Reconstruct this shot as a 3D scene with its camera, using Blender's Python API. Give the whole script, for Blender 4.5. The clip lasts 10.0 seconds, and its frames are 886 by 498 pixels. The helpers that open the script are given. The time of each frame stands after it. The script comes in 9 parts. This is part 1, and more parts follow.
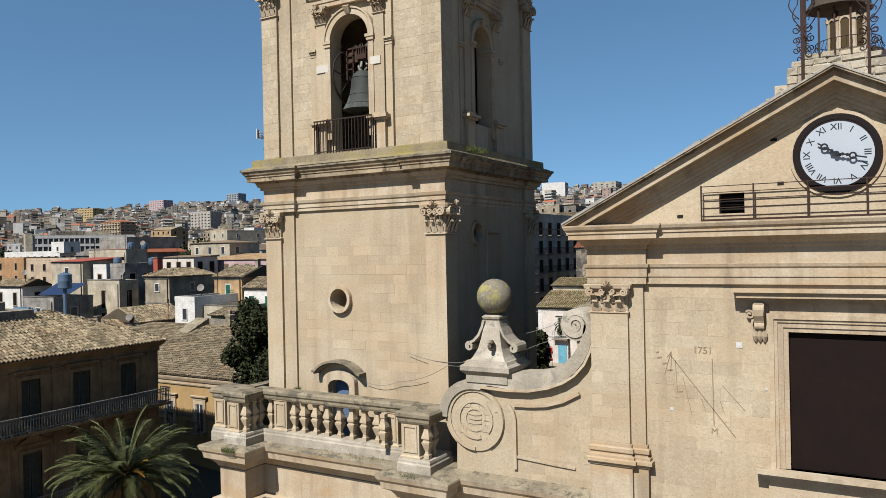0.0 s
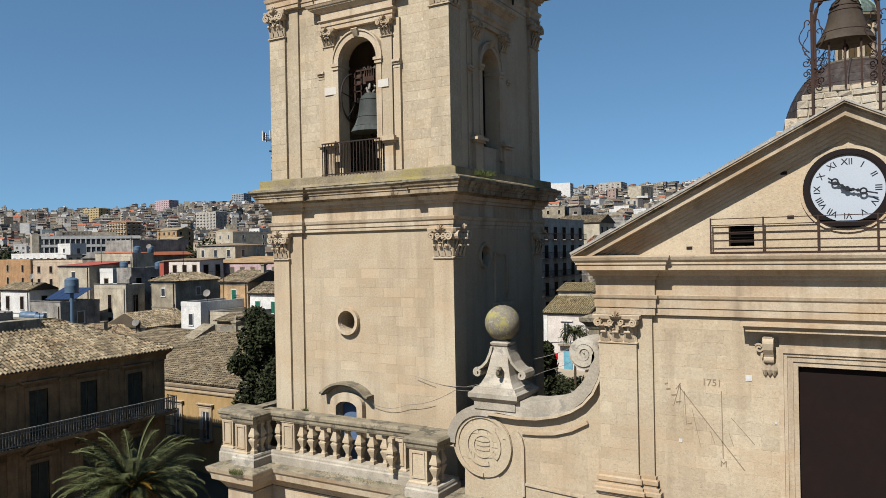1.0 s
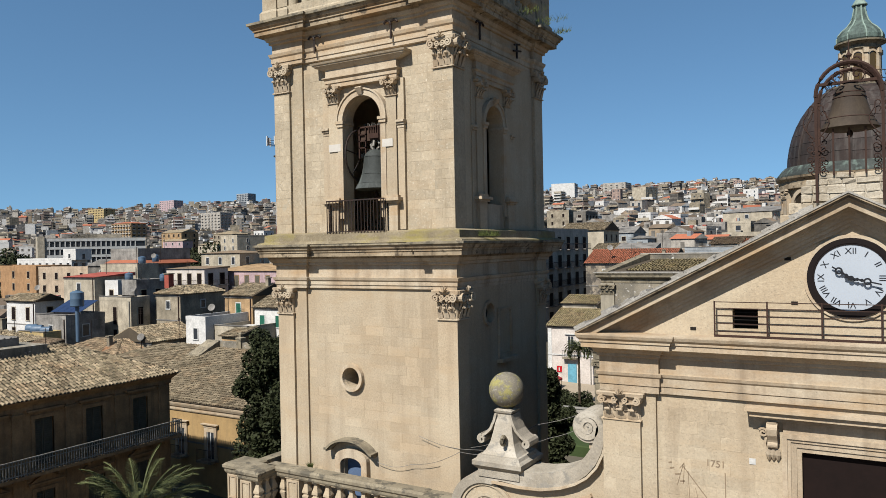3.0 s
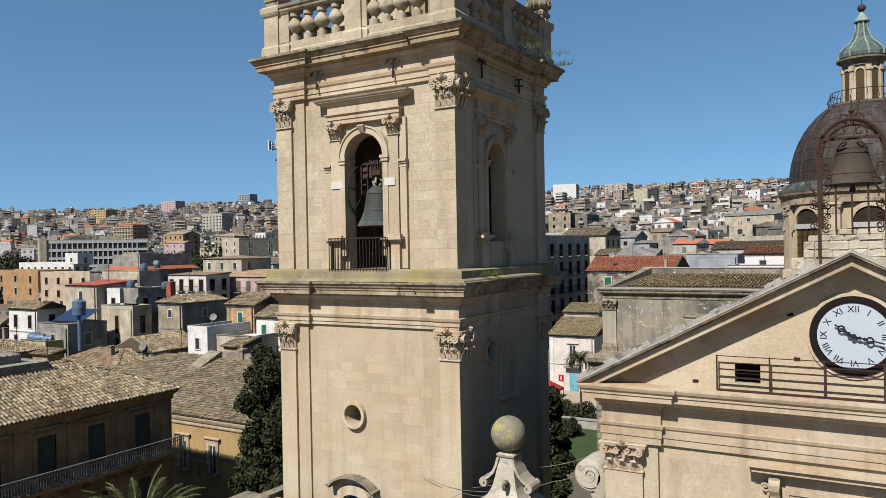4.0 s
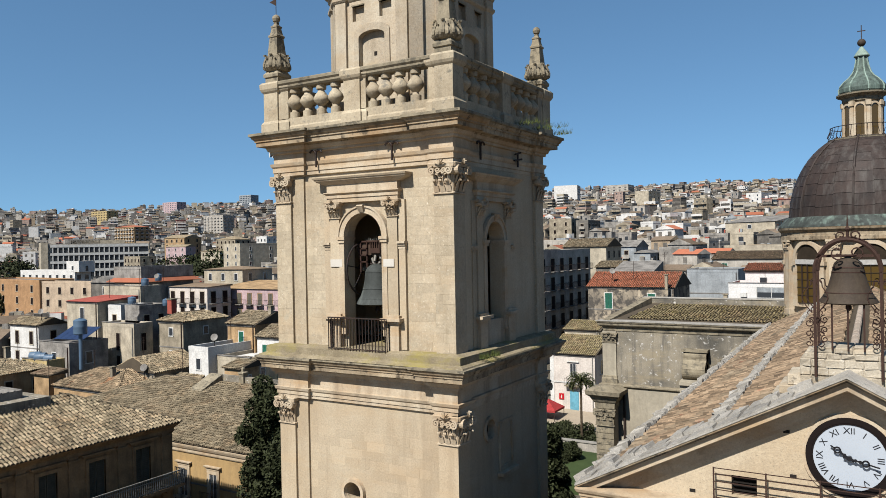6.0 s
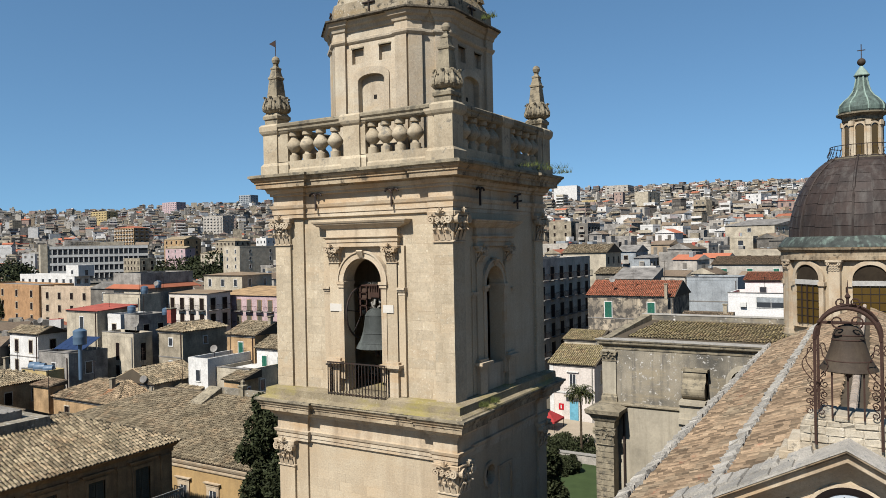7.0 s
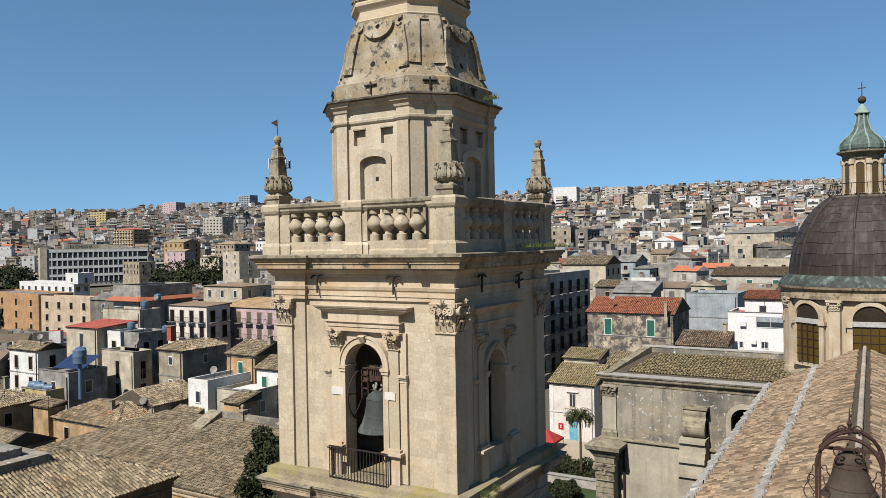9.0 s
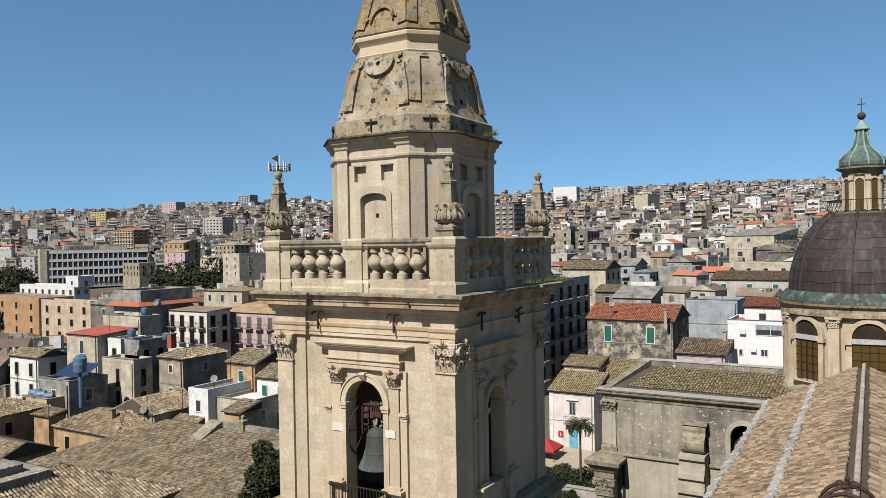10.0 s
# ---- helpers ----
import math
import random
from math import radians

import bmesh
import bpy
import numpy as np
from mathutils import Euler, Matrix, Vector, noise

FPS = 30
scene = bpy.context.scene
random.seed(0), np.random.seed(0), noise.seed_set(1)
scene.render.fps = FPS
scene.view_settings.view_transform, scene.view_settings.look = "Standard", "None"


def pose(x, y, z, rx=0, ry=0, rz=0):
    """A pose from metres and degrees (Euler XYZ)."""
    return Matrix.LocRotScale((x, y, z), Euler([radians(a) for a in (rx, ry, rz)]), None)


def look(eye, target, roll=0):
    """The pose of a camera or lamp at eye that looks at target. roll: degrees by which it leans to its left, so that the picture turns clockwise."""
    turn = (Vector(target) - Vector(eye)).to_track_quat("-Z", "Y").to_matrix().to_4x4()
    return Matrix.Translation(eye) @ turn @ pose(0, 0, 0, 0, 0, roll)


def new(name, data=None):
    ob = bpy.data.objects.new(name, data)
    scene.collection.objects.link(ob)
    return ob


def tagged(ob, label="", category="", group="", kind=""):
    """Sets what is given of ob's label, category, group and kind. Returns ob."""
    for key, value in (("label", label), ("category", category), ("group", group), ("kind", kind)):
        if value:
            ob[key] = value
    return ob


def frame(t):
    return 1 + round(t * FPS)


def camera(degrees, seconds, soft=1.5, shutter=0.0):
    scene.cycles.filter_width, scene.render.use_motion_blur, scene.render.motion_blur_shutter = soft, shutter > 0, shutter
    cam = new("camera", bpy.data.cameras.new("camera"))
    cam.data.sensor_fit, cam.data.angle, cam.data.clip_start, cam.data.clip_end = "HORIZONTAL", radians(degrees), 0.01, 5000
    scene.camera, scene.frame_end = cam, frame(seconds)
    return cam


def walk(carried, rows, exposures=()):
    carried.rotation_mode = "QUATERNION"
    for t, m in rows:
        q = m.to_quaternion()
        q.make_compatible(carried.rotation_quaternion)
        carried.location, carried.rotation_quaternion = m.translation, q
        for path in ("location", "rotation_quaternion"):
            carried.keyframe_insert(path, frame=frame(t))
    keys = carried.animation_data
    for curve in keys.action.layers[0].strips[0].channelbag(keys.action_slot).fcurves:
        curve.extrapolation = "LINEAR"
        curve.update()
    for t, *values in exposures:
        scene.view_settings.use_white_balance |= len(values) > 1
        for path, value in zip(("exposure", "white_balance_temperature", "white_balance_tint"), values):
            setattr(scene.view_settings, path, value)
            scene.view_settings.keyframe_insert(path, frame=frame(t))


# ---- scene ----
cam = camera(61.5, 10.0, soft=0.4)
PATH = [
    (0, (0.059, 0.078, 16.048), (-0.949, 1.806, 16.045), -1.2),
    (0.5, (0.034, 0.037, 16.386), (-0.979, 1.762, 16.385), -1.1),
    (1, (-0.003, 0.03, 16.767), (-1.022, 1.751, 16.764), -1.1),
    (1.5, (-0.016, -0.013, 17.158), (-1.037, 1.706, 17.153), -1.1),
    (2, (0.004, -0.007, 17.564), (-1.02, 1.711, 17.56), -1.1),
    (2.5, (0.046, 0.004, 18.069), (-0.98, 1.72, 18.064), -1.1),
    (4, (0.059, 0.011, 19.839), (-0.973, 1.724, 19.833), -1.1),
    (4.5, (0.075, -0.062, 20.45), (-0.958, 1.651, 20.443), -1.1),
    (5, (0.117, -0.085, 21.065), (-0.917, 1.627, 21.058), -1.1),
    (5.5, (0.181, -0.03, 21.699), (-0.854, 1.682, 21.692), -1.1),
    (7, (0.208, 0.045, 23.85), (-0.826, 1.757, 23.84), -1.1),
    (7.5, (0.165, 0.113, 24.574), (-0.868, 1.825, 24.563), -1.0),
    (8, (0.152, 0.146, 25.27), (-0.882, 1.858, 25.257), -0.9),
    (8.5, (0.149, 0.116, 25.924), (-0.884, 1.828, 25.91), -0.9),
    (9, (0.19, 0.035, 26.601), (-0.843, 1.748, 26.588), -1.0),
    (9.5, (0.214, -0.023, 27.217), (-0.818, 1.69, 27.202), -1.0),
    (10, (0.246, -0.022, 27.841), (-0.787, 1.691, 27.825), -1.0),
]
walk(cam, [(t, look(eye, target, roll)) for t, eye, target, roll in PATH], [(0, 0.85), (2.5, 0.86), (5, 0.93), (7, 0.97), (10, 0.97)])

# ---- light ----
SUN_EL, SUN_AZ = 47.5, 4.5          # height of the sun, and its turn from the facade's normal towards -x
sx = -math.sin(radians(SUN_AZ)) * math.cos(radians(SUN_EL))
sy = -math.cos(radians(SUN_AZ)) * math.cos(radians(SUN_EL))
sz = math.sin(radians(SUN_EL))
world = bpy.data.worlds.new("sky")
scene.world = world
world.use_nodes = True
wn = world.node_tree
sky = wn.nodes.new("ShaderNodeTexSky")
sky.sky_type = "NISHITA"
sky.sun_disc = False
sky.sun_elevation = radians(SUN_EL)
sky.sun_rotation = math.atan2(sx, sy)
sky.altitude = 600.0
sky.air_density = 1.0
sky.dust_density = 0.0
sky.ozone_density = 1.5
wn.nodes["Background"].inputs["Strength"].default_value = 0.0635
tint = wn.nodes.new("ShaderNodeMix")          # the clear, deep blue of the day
tint.data_type, tint.blend_type = "RGBA", "MULTIPLY"
tint.inputs[0].default_value = 1.0
tint.inputs[7].default_value = (0.80, 1.05, 1.10, 1.0)
wn.links.new(sky.outputs[0], tint.inputs[6])
tc = wn.nodes.new("ShaderNodeTexCoord")        # dry, clear air: little haze down to the horizon
lift = wn.nodes.new("ShaderNodeVectorMath")
lift.operation = "ADD"
lift.inputs[1].default_value = (0.0, 0.0, 0.15)
unit = wn.nodes.new("ShaderNodeVectorMath")
unit.operation = "NORMALIZE"
wn.links.new(tc.outputs["Generated"], lift.inputs[0])
wn.links.new(lift.outputs[0], unit.inputs[0])
wn.links.new(unit.outputs[0], sky.inputs[0])
wn.links.new(tint.outputs[2], wn.nodes["Background"].inputs["Color"])
sun = new("sun", bpy.data.lights.new("sun", "SUN"))
sun.data.energy = 5.0
sun.data.angle = radians(0.53)
sun.data.color = (1.0, 0.975, 0.93)
sun.matrix_world = look((-20 * 1.0, -40, 60), (-20 - sx * 10, -40 - sy * 10, 60 - sz * 10))


# ---- materials ----
def mat(name):
    m = bpy.data.materials.new(name)
    m.use_nodes = True
    return m, m.node_tree.nodes, m.node_tree.links


def noise_node(n, l, scale, detail=5.0, rough=0.6, stretch=None):
    tc = n.new("ShaderNodeTexCoord")
    t = n.new("ShaderNodeTexNoise")
    t.inputs["Scale"].default_value = scale
    t.inputs["Detail"].default_value = detail
    t.inputs["Roughness"].default_value = rough
    geo = n.new("ShaderNodeNewGeometry")
    src = geo.outputs["Position"]
    if stretch:
        mp = n.new("ShaderNodeMapping")
        mp.inputs["Scale"].default_value = stretch
        l.new(src, mp.inputs["Vector"])
        src = mp.outputs[0]
    l.new(src, t.inputs["Vector"])
    n.remove(tc)
    return t.outputs["Fac"]


def ramp(n, l, fac, lo, hi, c0=(0, 0, 0), c1=(1, 1, 1)):
    r = n.new("ShaderNodeValToRGB")
    r.color_ramp.elements[0].position, r.color_ramp.elements[1].position = lo, hi
    r.color_ramp.elements[0].color, r.color_ramp.elements[1].color = (*c0, 1), (*c1, 1)
    l.new(fac, r.inputs[0])
    return r.outputs[0]


def mix(n, l, fac, a, b, mode="MIX"):
    m = n.new("ShaderNodeMix")
    m.data_type, m.blend_type = "RGBA", mode
    for sock, v in ((m.inputs[0], fac), (m.inputs[6], a), (m.inputs[7], b)):
        if isinstance(v, (int, float)):
            sock.default_value = v
        elif isinstance(v, tuple):
            sock.default_value = (*v, 1)
        else:
            l.new(v, sock)
    return m.outputs[2]


ALBEDO = (0.585, 0.565, 0.540)          # darkens every colour to deepen the shade, and carries some of the sun's warmth


def surface(name, base, dark, stain=0.35, stain_scale=0.5, grain=14.0, grain_amt=0.35, rough=0.85, bump=0.25,
            vary="object", vary_amt=0.25, lichen=None, lichen_lo=0.6, lichen_scale=2.3, streak=0.0, metal=0.0, streak_col=None, bump_dist=0.02, pits=0.0, spots=None, patch=None, patch_amt=0.6):
    """A weathered surface: base colour, broad stains, fine grain, streaks down the wall, lichen, and variation piece by piece."""
    base, dark, lichen, spots, streak_col, patch = (c and tuple(x * k for x, k in zip(c, ALBEDO)) for c in (base, dark, lichen, spots, streak_col, patch))
    m, n, l = mat(name)
    b = n["Principled BSDF"]
    col = mix(n, l, ramp(n, l, noise_node(n, l, stain_scale, 6), 0.35, 0.7), base, tuple(x * (1 - stain) + y * stain for x, y in zip(base, dark)))
    g = noise_node(n, l, grain, 6, 0.7)
    col = mix(n, l, grain_amt, col, ramp(n, l, g, 0.3, 0.7, tuple(0.35 for _ in range(3)), (1, 1, 1)), "MULTIPLY")
    if streak:
        s = noise_node(n, l, 1.0, 5, 0.6, (2.6, 2.6, 0.22))
        f = ramp(n, l, s, 0.5, 0.72)
        mm = n.new("ShaderNodeMath")
        mm.operation = "MULTIPLY"
        mm.inputs[1].default_value = streak
        l.new(f, mm.inputs[0])
        col = mix(n, l, mm.outputs[0], col, streak_col or dark)
    if patch:
        # blotches of iron-stained stone, wider than they are high
        f = ramp(n, l, noise_node(n, l, 1.0, 7, 0.62, (0.55, 0.55, 1.7)), 0.50, 0.66)
        mm = n.new("ShaderNodeMath")
        mm.operation = "MULTIPLY"
        mm.inputs[1].default_value = patch_amt
        l.new(f, mm.inputs[0])
        col = mix(n, l, mm.outputs[0], col, patch)
    if lichen:
        f = ramp(n, l, noise_node(n, l, lichen_scale, 9, 0.72), lichen_lo, lichen_lo + 0.07)
        col = mix(n, l, f, col, lichen)
    if spots:
        # crisp flecks, gathered in broad drifts
        f = ramp(n, l, noise_node(n, l, 14.0, 9, 0.8), 0.56, 0.64)
        drift = ramp(n, l, noise_node(n, l, 0.9, 4, 0.6), 0.36, 0.52)
        mm = n.new("ShaderNodeMath")
        mm.operation = "MULTIPLY"
        l.new(f, mm.inputs[0])
        l.new(drift, mm.inputs[1])
        col = mix(n, l, mm.outputs[0], col, spots)
    if pits:
        f = ramp(n, l, noise_node(n, l, 34.0, 3, 0.6), 0.60, 0.70)
        mm = n.new("ShaderNodeMath")
        mm.operation = "MULTIPLY"
        mm.inputs[1].default_value = pits
        l.new(f, mm.inputs[0])
        col = mix(n, l, mm.outputs[0], col, tuple(x * 0.38 for x in base))
    if vary:
        if vary == "object":
            src = n.new("ShaderNodeObjectInfo").outputs["Random"]
        else:
            src = n.new("ShaderNodeNewGeometry").outputs["Random Per Island"]
        v = ramp(n, l, src, 0.0, 1.0, tuple(1 - vary_amt for _ in range(3)), (1.0 + 0 * vary_amt,) * 3)
        col = mix(n, l, 1.0, col, v, "MULTIPLY")
    l.new(col, b.inputs["Base Color"])
    b.inputs["Roughness"].default_value = rough
    b.inputs["Metallic"].default_value = metal
    b.inputs["Specular IOR Level"].default_value = 0.4 if rough < 0.6 else 0.12
    if bump:
        bp = n.new("ShaderNodeBump")
        bp.inputs["Strength"].default_value = bump
        bp.inputs["Distance"].default_value = bump_dist
        l.new(g, bp.inputs["Height"])
        l.new(bp.outputs[0], b.inputs["Normal"])
    return m


STONE = surface("limestone", (0.70, 0.60, 0.445), (0.55, 0.42, 0.275), 0.7, 0.5, 18, 0.42, 0.9, 0.5, "object", 0.15, streak=0.5, streak_col=(0.38, 0.30, 0.21), pits=0.6, patch=(0.56, 0.43, 0.28), patch_amt=0.5)
PALE_STONE = surface("pale_new_stone", (0.70, 0.67, 0.615), (0.60, 0.56, 0.49), 0.5, 2, 20, 0.15, 0.9, 0.1, None)
STONE_UP = surface("speckled_limestone", (0.70, 0.60, 0.445), (0.50, 0.41, 0.285), 0.75, 0.7, 9, 0.45, 0.95, 0.6, "object", 0.17, (0.50, 0.435, 0.325), 0.57, 2.2, streak=0.4, streak_col=(0.38, 0.31, 0.21), pits=0.85, spots=(0.80, 0.725, 0.59), patch=(0.56, 0.43, 0.28), patch_amt=0.45)
STONE_TRIM = surface("limestone_trim", (0.73, 0.63, 0.48), (0.52, 0.375, 0.24), 0.75, 0.9, 18, 0.40, 0.9, 0.45, "object", 0.10, streak=0.65, streak_col=(0.27, 0.205, 0.14), pits=0.6, patch=(0.52, 0.35, 0.19), patch_amt=0.6)
STONE_OLD = surface("grey_weathered_stone", (0.46, 0.40, 0.29), (0.20, 0.17, 0.12), 0.75, 1.1, 16, 0.5, 0.95, 0.5, "object", 0.1, (0.15, 0.135, 0.105), 0.52, streak=0.45, streak_col=(0.12, 0.11, 0.09), pits=0.5)
STONE_DRUM = surface("bleached_drum_stone", (0.76, 0.685, 0.545), (0.50, 0.37, 0.24), 0.75, 0.7, 16, 0.5, 0.93, 0.55, "object", 0.17, streak=0.6, streak_col=(0.36, 0.31, 0.235), pits=0.8, spots=(0.60, 0.56, 0.48), patch=(0.58, 0.45, 0.29), patch_amt=0.6)
STONE_BLACK = surface("black_crusted_stone", (0.20, 0.17, 0.13), (0.07, 0.06, 0.045), 0.9, 1.6, 18, 0.5, 0.95, 0.6, "object", 0.1, (0.05, 0.045, 0.035), 0.48, 4.0, pits=0.8, spots=(0.36, 0.32, 0.25))
STONE_PARAPET = surface("streaked_parapet_stone", (0.69, 0.60, 0.445), (0.42, 0.33, 0.22), 0.8, 0.9, 14, 0.45, 0.94, 0.5, "object", 0.15, (0.27, 0.245, 0.20), 0.57, 2.6, streak=0.75, streak_col=(0.27, 0.24, 0.185), pits=0.8, spots=(0.5, 0.46, 0.38))
STONE_SPIRE = surface("dark_lichened_spire_stone", (0.44, 0.36, 0.24), (0.25, 0.175, 0.085), 0.85, 1.0, 22, 0.7, 0.95, 0.7, "object", 0.12, (0.085, 0.075, 0.055), 0.53, 4.5, streak=0.6, streak_col=(0.13, 0.105, 0.06), pits=0.9, spots=(0.62, 0.585, 0.51), patch=(0.36, 0.235, 0.09), patch_amt=0.7)
STONE_LICHEN = surface("lichened_spire_stone", (0.56, 0.49, 0.375), (0.28, 0.205, 0.11), 0.85, 1.0, 22, 0.6, 0.95, 0.65, "object", 0.1, (0.085, 0.078, 0.062), 0.535, 3.4, streak=0.5, streak_col=(0.16, 0.135, 0.085), pits=0.7, spots=(0.66, 0.62, 0.54), patch=(0.40, 0.275, 0.12), patch_amt=0.65)
STONE_MOSS = surface("mossy_stone", (0.44, 0.37, 0.25), (0.22, 0.18, 0.12), 0.8, 1.0, 18, 0.6, 0.97, 0.6, None, 0, streak=0.5, streak_col=(0.17, 0.14, 0.09), pits=0.7, spots=(0.47, 0.42, 0.32), patch=(0.335, 0.285, 0.085), patch_amt=0.85)
STONE_WHITE = surface("pale_lichened_stone", (0.62, 0.59, 0.535), (0.33, 0.315, 0.285), 0.6, 1.6, 24, 0.6, 0.95, 0.6, "object", 0.3, (0.27, 0.27, 0.27), 0.56, 5.0, pits=0.6, spots=(0.76, 0.745, 0.71))
RENDER_CREAM = surface("black_streaked_cream_render", (0.66, 0.56, 0.42), (0.17, 0.15, 0.13), 0.95, 0.4, 9, 0.5, 0.95, 0.4, None, 0, (0.10, 0.092, 0.082), 0.475, 0.9, streak=1.0, streak_col=(0.11, 0.10, 0.09), pits=0.5)
RENDER_GREY = surface("stained_grey_render", (0.43, 0.385, 0.305), (0.13, 0.125, 0.11), 1.0, 0.35, 14, 0.6, 0.95, 0.5, None, 0, (0.64, 0.625, 0.59), 0.575, 2.9, streak=0.95, streak_col=(0.12, 0.115, 0.105), patch=(0.36, 0.30, 0.20), patch_amt=0.55)
W_RENDER_PALE = surface("pale_stained_render", (0.52, 0.47, 0.37), (0.22, 0.20, 0.16), 0.7, 0.5, 6, 0.3, 0.95, 0.25, None, 0, streak=0.4, streak_col=(0.2, 0.18, 0.14))
RAIL_GREY = surface("grey_painted_iron", (0.42, 0.41, 0.38), (0.12, 0.10, 0.08), 0.6, 2, 30, 0.3, 0.6, 0.1, None, metal=0.2)
STONE_STAINED = surface("black_stained_stone", (0.64, 0.53, 0.375), (0.24, 0.18, 0.12), 0.9, 0.8, 14, 0.45, 0.95, 0.45, "object", 0.1, (0.13, 0.105, 0.075), 0.55, 2.6, streak=1.0, streak_col=(0.11, 0.088, 0.062), pits=0.6, patch=(0.40, 0.26, 0.14), patch_amt=0.7)
IRON = surface("wrought_iron", (0.045, 0.04, 0.038), (0.10, 0.05, 0.03), 0.5, 3, 30, 0.3, 0.65, 0.2, None, metal=0.3)
RUST = surface("rusty_iron", (0.075, 0.042, 0.032), (0.038, 0.024, 0.020), 0.6, 4, 40, 0.4, 0.8, 0.3, None)
BRONZE = surface("green_bronze", (0.085, 0.095, 0.092), (0.040, 0.045, 0.043), 0.7, 2.0, 25, 0.4, 0.7, 0.15, None, metal=0.1, streak=0.6, streak_col=(0.19, 0.215, 0.205))
BRONZE_BROWN = surface("brown_bronze", (0.080, 0.060, 0.044), (0.040, 0.032, 0.026), 0.7, 2.5, 25, 0.45, 0.7, 0.2, None, streak=0.4, streak_col=(0.15, 0.125, 0.09))
LEAD = surface("lead_sheet", (0.078, 0.057, 0.050), (0.040, 0.036, 0.035), 0.8, 0.7, 9, 0.45, 0.6, 0.25, "object", 0.13, metal=0.1, streak=0.5, streak_col=(0.145, 0.135, 0.125))
VERDIGRIS = surface("verdigris_copper", (0.19, 0.265, 0.235), (0.05, 0.065, 0.06), 0.9, 1.8, 14, 0.5, 0.7, 0.2, "object", 0.2, streak=0.85, streak_col=(0.05, 0.062, 0.057))
VERDIGRIS_DARK = surface("blackened_copper", (0.085, 0.10, 0.092), (0.035, 0.04, 0.037), 0.9, 1.6, 14, 0.5, 0.7, 0.2, None, streak=0.8, streak_col=(0.20, 0.27, 0.235))
VERDIGRIS_PALE = surface("pale_verdigris_copper", (0.36, 0.48, 0.42), (0.14, 0.19, 0.17), 0.6, 2.2, 14, 0.4, 0.7, 0.2, None, streak=0.4, streak_col=(0.1, 0.13, 0.12))
TILE = surface("roof_tile", (0.62, 0.51, 0.345), (0.26, 0.21, 0.135), 0.75, 0.6, 10, 0.55, 0.9, 0.25, "island", 0.60, (0.22, 0.19, 0.13), 0.57, 1.4, patch=(0.56, 0.36, 0.20), patch_amt=0.35)
TILE_YELLOW = surface("yellow_lichened_tile", (0.60, 0.50, 0.29), (0.34, 0.28, 0.14), 0.6, 0.8, 10, 0.5, 0.9, 0.25, "island", 0.45, (0.40, 0.33, 0.12), 0.56, 1.2, patch=(0.52, 0.33, 0.19), patch_amt=0.4)
# kept dark, so the shadow in the gaps between tiles is in its colour
TILE_BED = surface("tile_bed", (0.13, 0.105, 0.075), (0.06, 0.05, 0.04), 0.5, 0.8, 10, 0.4, 0.95, 0.2, None)
TILE_WARM = surface("warm_roof_tile", (0.55, 0.40, 0.265), (0.30, 0.22, 0.15), 0.8, 0.6, 10, 0.6, 0.9, 0.25, "island", 0.68, (0.36, 0.185, 0.12), 0.60, 0.8, patch=(0.36, 0.32, 0.235), patch_amt=0.45)
TILE_MIXED = surface("orange_and_grey_roof_tile", (0.64, 0.48, 0.31), (0.30, 0.24, 0.16), 0.8, 0.9, 10, 0.5, 0.9, 0.25, "island", 0.6, (0.58, 0.30, 0.16), 0.57, 0.6)
TILE_RED = surface("red_roof_tile", (0.62, 0.22, 0.125), (0.36, 0.14, 0.09), 0.5, 0.7, 10, 0.3, 0.85, 0.25, "island", 0.4)
# near-black stands for the unlit inside of openings and holes
DARK = surface("dark_interior", (0.03, 0.026, 0.022), (0.015, 0.013, 0.012), 0.5, 1, 10, 0.2, 0.9, 0, None)
WOOD_DARK = surface("dark_board", (0.017, 0.009, 0.0075), (0.010, 0.006, 0.005), 0.6, 1.4, 8, 0.4, 0.85, 0.1, None)
HEADSTOCK = surface("old_brown_timber", (0.115, 0.075, 0.055), (0.05, 0.035, 0.027), 0.7, 2.0, 14, 0.4, 0.85, 0.3, None)
PAINT_WHITE = surface("enamel_white", (0.50, 0.56, 0.64), (0.44, 0.49, 0.56), 0.3, 2, 20, 0.05, 0.35, 0, None)
PAINT_BLUE = surface("blue_painted_door", (0.13, 0.20, 0.34), (0.08, 0.12, 0.2), 0.5, 3, 20, 0.3, 0.6, 0.1, None)
SHUTTER = surface("dark_shutter", (0.16, 0.15, 0.115), (0.08, 0.075, 0.06), 0.5, 3, 20, 0.3, 0.7, 0.1, None)
SHUTTER_GREEN = surface("green_shutter", (0.03, 0.16, 0.11), (0.02, 0.09, 0.06), 0.5, 3, 20, 0.3, 0.6, 0.1, None)
PALAZZO = surface("brown_palazzo_stone", (0.50, 0.315, 0.165), (0.20, 0.13, 0.075), 0.8, 0.7, 9, 0.45, 0.92, 0.35, None, streak=0.6, streak_col=(0.12, 0.09, 0.065))
YELLOW = surface("ochre_plaster", (0.52, 0.36, 0.17), (0.30, 0.20, 0.10), 0.6, 0.6, 8, 0.3, 0.92, 0.2, None, streak=0.3, streak_col=(0.2, 0.15, 0.09))
CLOCK_BLACK = surface("black_enamel", (0.012, 0.012, 0.016), (0.01, 0.01, 0.012), 0.4, 3, 20, 0.2, 0.4, 0, None)
